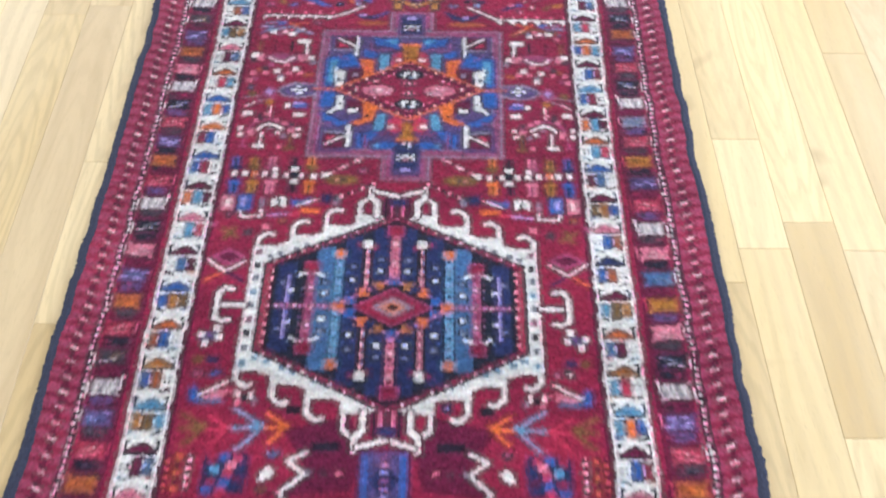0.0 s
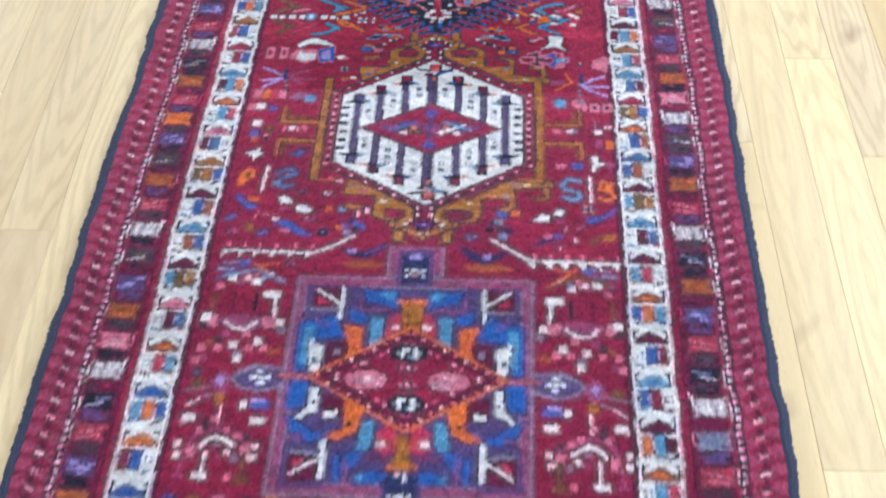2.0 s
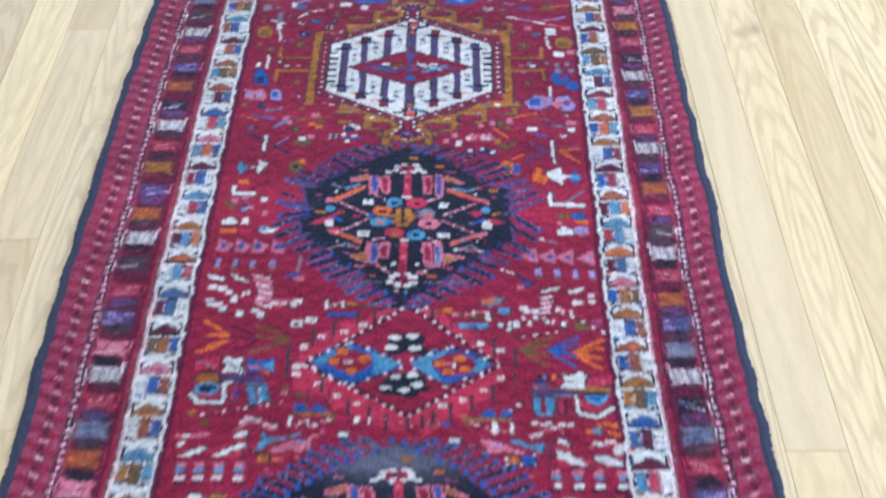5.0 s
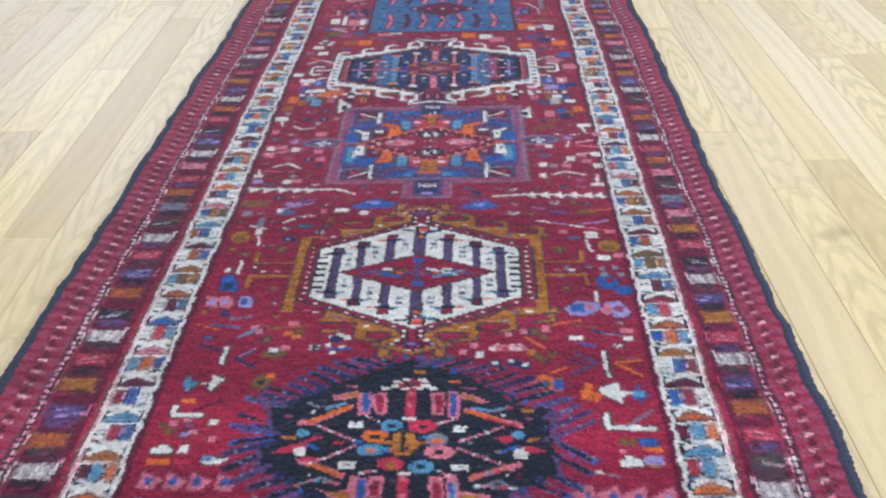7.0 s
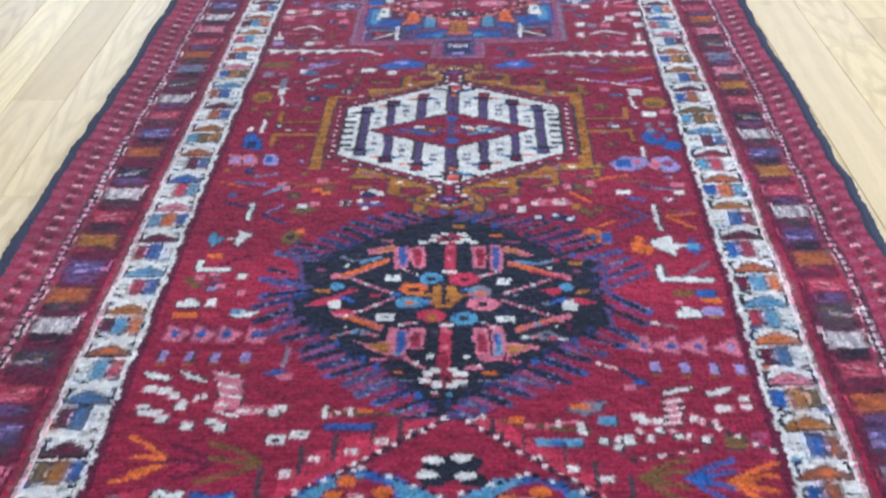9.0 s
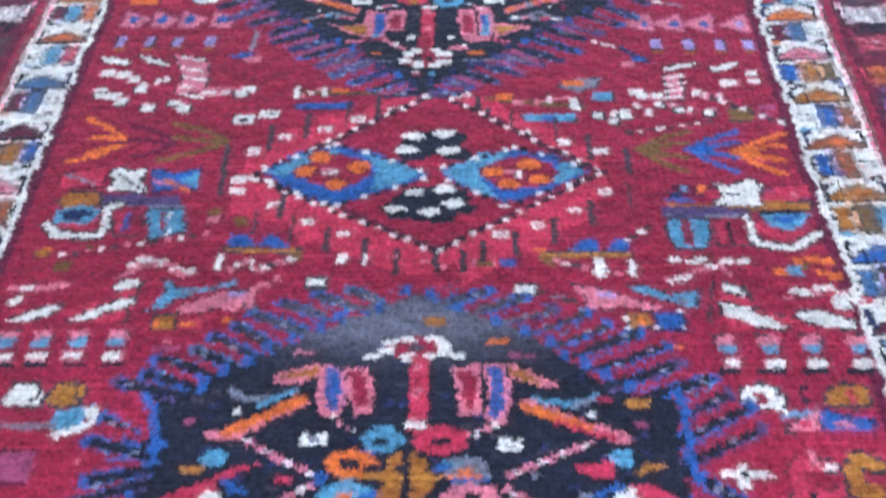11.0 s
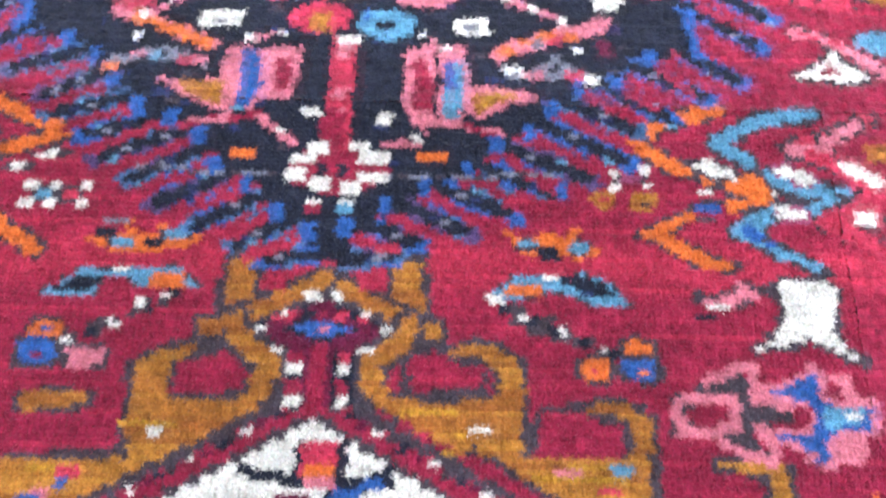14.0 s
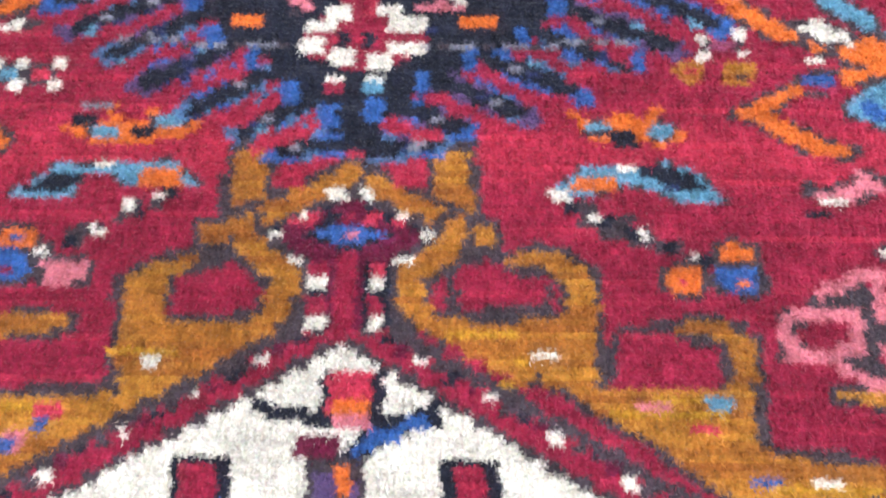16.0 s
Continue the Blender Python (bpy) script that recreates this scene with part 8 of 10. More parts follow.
    rect(231, 3582, 13, 11, "P")
    line([(255, 3604), (277, 3610)], 3, "L")


def far_left():
    """The same on the other side."""
    at(0, 0)
    begin("hook_motif", "white angular hook")
    line([(-272, 3151), (-270, 3135), (-236, 3135)], 7, "W", "H", 1.8)
    rect(-256, 3162, 17, 10, "O")
    line([(-246, 3145), (-217, 3162)], 6, "M")
    begin("arrow_motif", "white arrow head with a teal wing")
    poly([(-237, 3215), (-222, 3207), (-229, 3195), (-234, 3181), (-240, 3187), (-239, 3199)], "W", "H", 1.5)
    line([(-257, 3198), (-237, 3198)], 3, "W")
    poly([(-273, 3201), (-268, 3215), (-262, 3201), (-252, 3199), (-261, 3187), (-266, 3181)], "T", "H", 1)
    begin("white_bar_motif", "thin upright white bar with a dark edge")
    line([(-234, 3277), (-234, 3255), (-234, 3239)], 4.5, "W", "H", 1.6)
    begin("hook_motif", "slate blue bent hook")
    line([(-198, 3268), (-216, 3249), (-188, 3231)], 5, "N")
    line([(-213, 3255), (-195, 3272)], 2.5, "L")
    begin("ring_motif", "olive ring with a dark middle")
    oval(-175, 3199, 12, 16, "Y", "H", 1.4)
    oval(-175, 3199, 5, 5, "K")
    rect(-165, 3212, 10, 11, "O")
    begin("clasp_motif", "white clasp shape with dark steps")
    poly([(-280, 3067), (-280, 3076), (-272, 3076), (-272, 3082), (-264, 3082), (-256, 3074), (-254, 3066)], "W", "H", 1.5)
    poly([(-245, 3082), (-240, 3082), (-236, 3066), (-251, 3066)], "W")
    rect(-266, 3053, 27, 11, "O")
    rect(-238, 3053, 18, 9, "S")
    begin("knot_motif", "olive and rose knots on red")
    rect(-277, 3116, 10, 10, "Y", "H", 0.8)
    rect(-267, 3106, 11, 9, "Y", "H", 0.8)
    rect(-266, 3119, 11, 10, "P", "H", 0.8)
    rect(-246, 3114, 10, 10, "U", "H", 0.8)
    rect(-238, 3104, 10, 9, "P", "H", 0.8)
    rect(-249, 3099, 10, 9, "L", "H", 0.8)
    rect(-219, 3122, 10, 10, "W", "H", 0.8)
    rect(-215, 3092, 10, 9, "P", "H", 0.8)
    rect(-250, 3126, 10, 9, "P", "H", 0.8)
    begin("bead_motif", "white and blue toothed bar")
    poly([(-218, 3053), (-207, 3060), (-188, 3057), (-187, 3049), (-215, 3048)], "W", "H", 1.4)
    poly([(-206, 3053), (-192, 3059), (-187, 3048)], "B")
    begin("crown_motif", "small white and navy star")
    rect(-98, 3299, 8, 8, "W")
    rect(-88, 3302, 8, 8, "W")
    rect(-94, 3289, 8, 8, "W")
    rect(-78, 3297, 8, 8, "W")
    rect(-83, 3273, 8, 8, "W")
    rect(-100, 3280, 8, 8, "W")
    oval(-92, 3294, 9, 9, "N")
    line([(-99, 3271), (-71, 3271)], 5, "B")
    rect(-94, 3263, 7, 8, "W")
    begin("blossom_motif", "olive knots on red")
    rect(-179, 3259, 11, 10, "Y", "H", 0.8)
    rect(-171, 3268, 12, 10, "W", "H", 0.8)
    rect(-169, 3255, 12, 10, "Y", "H", 0.8)
    rect(-158, 3274, 11, 10, "P", "H", 0.8)
    rect(-159, 3261, 11, 10, "Y", "H", 0.8)
    rect(-145, 3300, 12, 10, "O", "H", 0.8)
    rect(-157, 3307, 12, 11, "O", "H", 0.8)
    rect(-143, 3311, 12, 11, "Y", "H", 0.8)
    rect(-204, 3321, 12, 11, "P", "H", 0.8)
    rect(-197, 3311, 11, 10, "P", "H", 0.8)
    rect(-153, 3331, 12, 11, "P", "H", 0.8)
    begin("slash_motif", "slanting teal dash")
    line([(-221, 3300), (-202, 3316)], 5, "T")
    line([(-263, 3328), (-225, 3321)], 5, "A")
    line([(-243, 3342), (-214, 3348)], 3, "T")
    line([(-271, 3281), (-237, 3268)], 4, "N")
    line([(-281, 3328), (-253, 3317)], 3, "O")
    line([(-204, 3327), (-159, 3320)], 3, "Y")
    line([(-187, 3316), (-130, 3327)], 3, "G")
    begin("square_motif", "lilac square with a blue heart")
    poly([(-284, 3374), (-286, 3400), (-272, 3400), (-263, 3385), (-266, 3370)], "P", "H", 1)
    rect(-277, 3385, 9, 15, "L")
    begin("square_motif", "lilac square with a blue heart")
    poly([(-265, 3373), (-267, 3400), (-254, 3400), (-245, 3385), (-248, 3370)], "P", "H", 1)
    rect(-259, 3385, 9, 14, "L")
    begin("square_motif", "lilac square with a blue heart")
    poly([(-238, 3373), (-240, 3400), (-226, 3400), (-217, 3385), (-221, 3370)], "L", "H", 1)
    rect(-231, 3385, 10, 15, "B")
    begin("blue_hook_motif", "blue block with hooks over a red ground")
    poly([(-273, 3418), (-275, 3455), (-264, 3459), (-251, 3438), (-246, 3412)], "B", "N", 1.4)
    rect(-262, 3428, 14, 19, "N")
    rect(-271, 3471, 7, 14, "W")
    rect(-256, 3479, 5, 37, "W")
    begin("golden_oval_motif", "golden oval with a dark heart")
    oval(-272, 3570, 16, 18, "G", "H", 1.4)
    rect(-271, 3566, 18, 15, "Y")
    begin("cross_motif", "small white cross with a grey arm")
    line([(-263, 3608), (-236, 3598)], 4.5, "W")
    rect(-248, 3619, 12, 32, "E")
    rect(-245, 3588, 10, 19, "W")
    line([(-244, 3575), (-240, 3544)], 3.6, "W")
    begin("slash_motif", "slanting white and lilac dash")
    line([(-210, 3618), (-197, 3630)], 5, "W")
    line([(-189, 3637), (-165, 3641)], 4, "W")
    line([(-217, 3666), (-174, 3686)], 5, "L")
    rect(-212, 3652, 23, 16, "A")
    rect(-269, 3684, 46, 19, "Y")
    rect(-277, 3649, 15, 18, "E")
    rect(-225, 3658, 9, 16, "W")
    end()
    rect(-124, 3660, 21, 14, "W")
    rect(-86, 3650, 14, 12, "W")
    rect(-153, 3655, 8, 16, "P")
    begin("bead_motif", "white toothed bar with a teal end")
    poly([(-219, 3052), (-210, 3060), (-190, 3056), (-190, 3049), (-211, 3047)], "W", "H", 1.2)
    rect(-213, 3057, 11, 10, "T")
    begin("triangle_motif", "rose triangle with a blue heart")
    poly([(-279, 3011), (-280, 3037), (-254, 3023), (-262, 3008)], "P", "U", 1.4)
    oval(-270, 3022, 5, 7, "B")
    begin("block_motif", "small lilac block on a brown foot")
    rect(-274, 2986, 8, 15, "L", "H", 0.8)
    rect(-273, 2975, 9, 5, "C")
    begin("triangle_motif", "rose triangle with a blue heart")
    poly([(-250, 3009), (-251, 3036), (-226, 3021), (-234, 3007)], "P", "U", 1.4)
    oval(-242, 3021, 5, 7, "B")
    begin("block_motif", "small lilac block on a brown foot")
    rect(-246, 2985, 8, 14, "L", "H", 0.8)
    rect(-245, 2974, 10, 5, "C")
    begin("triangle_motif", "rose triangle with a blue heart")
    poly([(-225, 3008), (-225, 3035), (-200, 3020), (-209, 3006)], "P", "U", 1.4)
    oval(-216, 3020, 5, 8, "B")
    begin("block_motif", "small lilac block on a brown foot")
    rect(-221, 2984, 8, 14, "L", "H", 0.8)
    rect(-220, 2973, 10, 5, "C")
    begin("triangle_motif", "rose triangle with a blue heart")
    poly([(-194, 3007), (-194, 3033), (-170, 3019), (-178, 3004)], "P", "U", 1.4)
    oval(-185, 3019, 5, 7, "B")
    begin("block_motif", "small lilac block on a brown foot")
    rect(-189, 2983, 8, 14, "L", "H", 0.8)
    rect(-188, 2972, 9, 6, "C")
    begin("striped_leg_motif", "rose and white striped slanting motif")
    poly([(-219, 2964), (-201, 2960), (-184, 2947), (-182, 2916), (-197, 2904), (-207, 2907), (-205, 2933)], "P", "H", 1)
    line([(-210, 2959), (-190, 2953)], 3.4, "W")
    line([(-207, 2943), (-188, 2937)], 3.4, "W")
    line([(-204, 2930), (-185, 2924)], 3.4, "W")
    line([(-202, 2916), (-183, 2911)], 3.4, "W")
    line([(-200, 2905), (-181, 2899)], 3.4, "W")
    poly([(-285, 2964), (-275, 2961), (-258, 2954), (-259, 2949), (-282, 2955)], "W", "H", 1)
    poly([(-252, 2965), (-240, 2960), (-220, 2949), (-225, 2946), (-241, 2953)], "W", "H", 1)
    rect(-274, 2937, 12, 8, "W", "P", 1)
    rect(-258, 2935, 13, 8, "W", "P", 1)
    rect(-249, 2928, 10, 8, "W", "P", 1)
    rect(-274, 2912, 11, 7, "W", "P", 1)
    rect(-260, 2904, 12, 8, "W", "P", 1)
    rect(-252, 2898, 11, 8, "W", "P", 1)
    rect(-227, 2889, 8, 7, "W", "P", 1)
    rect(-205, 2892, 10, 7, "W", "P", 1)
    rect(-198, 2889, 9, 7, "W", "P", 1)
    rect(-176, 2906, 13, 7, "W", "P", 1)
    rect(-163, 2908, 8, 7, "W", "P", 1)
    rect(-143, 2910, 12, 8, "W", "P", 1)
    rect(-227, 2924, 4, 8, "W", "P", 1)
    rect(-219, 2927, 4, 8, "W", "P", 1)
    rect(-238, 2919, 5, 7, "W", "P", 1)
    line([(-192, 2912), (-148, 2908)], 4, "P")
    rect(-141, 2869, 16, 11, "W", "H", 1.2)
    rect(-141, 2869, 7, 5, "H")
    begin("blossom_motif", "blue and rose oval blossom")
    poly([(-169, 2959), (-156, 2965), (-145, 2963), (-149, 2952)], "B")
    poly([(-156, 2957), (-140, 2960), (-138, 2949), (-151, 2950)], "P")
    line([(-149, 2997), (-149, 2969)], 2.6, "E")
    end()


def far_near_right():
    """Striped legs and blossom between the lozenges and the far navy medallion."""
    at(0, 0)
    begin("triangle_motif", "rose triangle with a blue heart")
    poly([(188, 3000), (205, 3011), (216, 3017), (216, 2987), (209, 2989)], "P", "U", 1.4)
    oval(209, 3000, 3, 6, "B")
    begin("triangle_motif", "rose triangle with a blue heart")
    poly([(216, 2999), (233, 3010), (244, 3015), (243, 2986), (236, 2988)], "P", "U", 1.4)
    oval(236, 2999, 4, 6, "B")
    begin("triangle_motif", "rose triangle with a blue heart")
    poly([(244, 2998), (261, 3009), (272, 3014), (271, 2985), (264, 2987)], "P", "U", 1.4)
    oval(264, 2998, 3, 6, "B")
    begin("triangle_motif", "rose triangle with a blue heart")
    poly([(276, 2996), (293, 3007), (304, 3013), (302, 2983), (296, 2985)], "P", "U", 1.4)
    oval(295, 2996, 3, 6, "L")
    begin("block_motif", "small lilac block on a brown foot")
    rect(216, 2968, 8, 15, "L", "H", 0.8)
    rect(215, 2956, 9, 5, "C")
    begin("block_motif", "small lilac block on a brown foot")
    rect(246, 2966, 8, 15, "L", "H", 0.8)
    rect(245, 2955, 9, 6, "C")
    begin("block_motif", "small lilac block on a brown foot")
    rect(273, 2965, 8, 16, "L", "H", 0.8)
    rect(272, 2954, 9, 5, "C")
    begin("block_motif", "small lilac block on a brown foot")
    rect(299, 2964, 9, 16, "L", "H", 0.8)
    rect(297, 2953, 9, 5, "C")
    begin("striped_leg_motif", "rose and white striped slanting motif")
    poly([(217, 2932), (230, 2936), (249, 2940), (243, 2934), (221, 2927)], "W", "H", 1)
    poly([(258, 2930), (273, 2935), (285, 2939), (278, 2931), (261, 2925)], "W", "H", 1)
    poly([(218, 2921), (232, 2923), (231, 2889), (218, 2887), (218, 2901)], "P", "H", 1)
    line([(218, 2917), (233, 2920)], 3.2, "W")
    line([(217, 2907), (232, 2910)], 3.2, "W")
    line([(215, 2898), (230, 2901)], 3.2, "W")
    line([(214, 2889), (229, 2891)], 3.2, "W")
    rect(274, 2910, 12, 8, "W", "P", 1)
    rect(269, 2909, 8, 8, "W", "P", 1)
    rect(293, 2922, 9, 8, "W", "P", 1)
    rect(293, 2911, 8, 8, "W", "P", 1)
    rect(190, 2898, 10, 8, "W", "P", 1)
    rect(197, 2892, 12, 8, "W", "P", 1)
    rect(208, 2892, 9, 8, "W", "P", 1)
    rect(174, 2868, 11, 8, "W", "P", 1)
    rect(179, 2870, 8, 8, "W", "P", 1)
    rect(198, 2871, 6, 8, "W", "P", 1)
    rect(241, 2896, 6, 8, "W", "P", 1)
    rect(249, 2869, 6, 8, "W", "P", 1)
    rect(220, 2878, 4, 7, "W", "P", 1)
    rect(233, 2873, 4, 7, "W", "P", 1)
    rect(188, 2879, 4, 8, "W", "P", 1)
    rect(260, 2890, 4, 8, "W", "P", 1)
    rect(249, 2892, 4, 8, "W", "P", 1)
    begin("table_motif", "olive and rose mark")
    rect(274, 2865, 18, 11, "Y", "H", 1)
    rect(292, 2864, 6, 8, "W")
    rect(296, 2874, 14, 7, "U")
    begin("blossom_motif", "grey and orange oval blossom")
    poly([(124, 2909), (142, 2918), (163, 2919), (157, 2907), (141, 2900)], "E", "H", 1.2)
    rect(139, 2912, 20, 7, "O")
    begin("slash_motif", "slanting navy dash with a rose end")
    line([(185, 2962), (206, 2942)], 6, "N")
    rect(199, 2946, 11, 8, "B")
    rect(188, 2939, 12, 7, "P")
    begin("slash_motif", "slanting white bar with a grey end")
    line([(208, 3042), (231, 3033)], 3, "W")
    line([(231, 3033), (247, 3028)], 3, "E")
    line([(160, 2974), (179, 2965)], 2.6, "W")
    end()


def far_end():
    """Canopies, combs and dashes beside the far blue square and the far ivory medallion."""
    at(0, 0)
    begin("toothed_bar_motif", "white toothed comb line")
    line([(-291, 3742), (-195, 3735), (-139, 3737), (-109, 3719)], 5, "W", "H", 1.4)
    poly([(-291, 3746), (-271, 3737), (-286, 3724)], "W")
    poly([(-267, 3745), (-246, 3736), (-261, 3723)], "W")
    poly([(-241, 3745), (-221, 3735), (-236, 3723)], "W")
    poly([(-217, 3744), (-197, 3735), (-212, 3722)], "W")
    poly([(-193, 3743), (-173, 3734), (-189, 3721)], "W")
    begin("toothed_bar_motif", "white toothed comb line")
    line([(127, 3704), (187, 3711), (309, 3699)], 5, "W", "H", 1.4)
    poly([(179, 3707), (192, 3720), (194, 3694)], "W")
    poly([(201, 3706), (215, 3719), (217, 3693)], "W")
    poly([(224, 3706), (238, 3718), (239, 3693)], "W")
    poly([(249, 3705), (263, 3718), (264, 3692)], "W")
    poly([(274, 3704), (289, 3717), (289, 3691)], "W")
    poly([(293, 3704), (307, 3716), (307, 3691)], "W")
    begin("wing_motif", "blue wing under the comb")
    poly([(-110, 3673), (-71, 3701), (-33, 3681), (-46, 3667), (-96, 3664)], "B", "N", 1.4)
    poly([(-88, 3689), (-61, 3692), (-69, 3678)], "L")
    begin("wing_motif", "blue wing under the comb")
    poly([(65, 3664), (94, 3688), (117, 3688), (134, 3667), (103, 3659)], "B", "N", 1.4)
    poly([(87, 3676), (112, 3680), (103, 3667)], "L")
    begin("canopy_motif", "white arched canopy with rose posts")
    line([(-261, 3828), (-234, 3842), (-214, 3822)], 4.6, "W", "H", 1.2)
    line([(-273, 3810), (-244, 3809)], 4, "P")
    line([(-196, 3819), (-194, 3784)], 4, "Y")
    line([(-284, 3815), (-282, 3791)], 4.6, "W")
    rect(-282, 3791, 16, 14, "W")
    begin("canopy_motif", "white rimmed canopy with a T post")
    line([(-252, 4011), (-234, 3996), (-213, 4004)], 4.6, "W", "H", 1.2)
    line([(-280, 4047), (-273, 4012)], 4.4, "W", "H", 1)
    rect(-279, 4047, 27, 18, "W")
    rect(-283, 3984, 13, 17, "P")
    rect(-194, 3973, 21, 19, "P")
    line([(-194, 4021), (-187, 3992)], 4, "Y")
    begin("canopy_motif", "white arched canopy with rose posts")
    line([(230, 3783), (251, 3794), (283, 3781)], 4.6, "W", "H", 1.2)
    line([(304, 3781), (303, 3743)], 5, "W", "H", 1)
    rect(303, 3743, 22, 11, "W")
    line([(220, 3772), (219, 3745)], 4, "Y")
    rect(213, 3781, 10, 18, "W")
    begin("canopy_motif", "white rimmed canopy with a T post")
    line([(246, 3957), (266, 3949), (289, 3953)], 4.4, "W", "H", 1.2)
    line([(297, 3997), (304, 3958)], 4.6, "W", "H", 1)
    rect(305, 3997, 25, 14, "W")
    rect(217, 3913, 22, 18, "P")
    rect(231, 3902, 14, 13, "W")
    line([(270, 3930), (265, 3896)], 4, "W")
    line([(282, 3903), (323, 3894)], 4, "P")
    line([(283, 3916), (315, 3926)], 3, "W")
    end()
    rect(-279, 3909, 16, 18, "W")
    rect(-259, 3913, 16, 18, "P")
    rect(-232, 3902, 16, 18, "W")
    rect(-217, 3907, 16, 18, "U")
    rect(-190, 3893, 16, 18, "P")
    rect(-276, 3878, 16, 18, "P")
    rect(-241, 3862, 16, 18, "U")
    rect(-181, 3860, 16, 18, "P")
    rect(-228, 3767, 16, 16, "W")
    rect(-211, 3771, 15, 16, "P")
    rect(-281, 3768, 16, 16, "L")
    rect(266, 3846, 15, 17, "W")
    rect(287, 3860, 16, 18, "P")
    rect(312, 3864, 16, 18, "W")
    rect(311, 3816, 15, 17, "W")
    rect(258, 3817, 15, 16, "P")
    rect(234, 3818, 15, 16, "E")
    rect(215, 3823, 15, 17, "W")
    rect(294, 3835, 16, 17, "P")
    rect(275, 3759, 15, 16, "U")
    rect(323, 3952, 16, 19, "P")
    rect(239, 3994, 16, 20, "Y")
    rect(217, 3986, 17, 20, "Y")
    line([(-290, 3917), (-226, 3899)], 3, "P")
    line([(-290, 3883), (-246, 3895)], 2.4, "W")
    line([(254, 3829), (280, 3865), (318, 3869)], 2.6, "W")
    begin("bar_motif", "blue dash with a lilac end")
    line([(-200, 3686), (-172, 3700)], 5, "B")
    rect(-206, 3680, 25, 13, "L")
    rect(-271, 3681, 37, 15, "Y")
    begin("tag_motif", "white triangle beside the near corner of the medallion")
    poly([(-174, 4073), (-177, 4151), (-147, 4109)], "W", "H", 1.4)
    rect(-163, 4103, 9, 22, "K")
    dots((-138, 4096), (-97, 4116), 8, 6, 4, "WHP")
    begin("tag_motif", "white triangle beside the near corner of the medallion")
    poly([(177, 4054), (206, 4095), (208, 4035)], "W", "H", 1.4)
    rect(196, 4059, 11, 20, "K")
    dots((136, 4061), (169, 4072), 8, 6, 4, "WHP")
    begin("block_motif", "orange and teal blocks in a row")
    rect(-270, 4145, 20, 32, "O", "H", 0.8)
    rect(-251, 4132, 20, 32, "C", "H", 0.8)
    rect(-237, 4153, 21, 33, "E", "H", 0.8)
    rect(-223, 4130, 21, 32, "T", "H", 0.8)
    rect(-275, 4101, 20, 31, "C", "H", 0.8)
    rect(-205, 4175, 21, 33, "O", "H", 0.8)
    rect(-185, 4184, 21, 33, "O", "H", 0.8)
    rect(244, 4057, 19, 30, "P", "H", 0.8)
    rect(268, 4071, 19, 30, "B", "H", 0.8)
    rect(282, 4056, 19, 30, "C", "H", 0.8)
    rect(301, 4079, 20, 30, "O", "H", 0.8)
    rect(259, 4124, 20, 32, "I", "H", 0.8)
    rect(236, 4119, 20, 31, "V", "H", 0.8)
    rect(273, 4041, 19, 29, "N", "H", 0.8)
    begin("dash_motif", "small white dashes beside the medallion")
    rect(-242, 4193, 21, 17, "W")
    rect(-224, 4196, 21, 17, "W")
    rect(-280, 4292, 22, 18, "W")
    rect(-261, 4256, 22, 18, "W")
    rect(-260, 4474, 24, 21, "W")
    rect(-245, 4432, 23, 20, "W")
    rect(264, 4149, 20, 17, "W")
    rect(289, 4123, 20, 16, "W")
    rect(81, 4048, 20, 15, "W")
    rect(103, 4054, 20, 15, "W")
    rect(-83, 4070, 20, 15, "W")
    rect(-50, 4068, 20, 15, "W")
    rect(-249, 4255, 22, 18, "W")
    end()


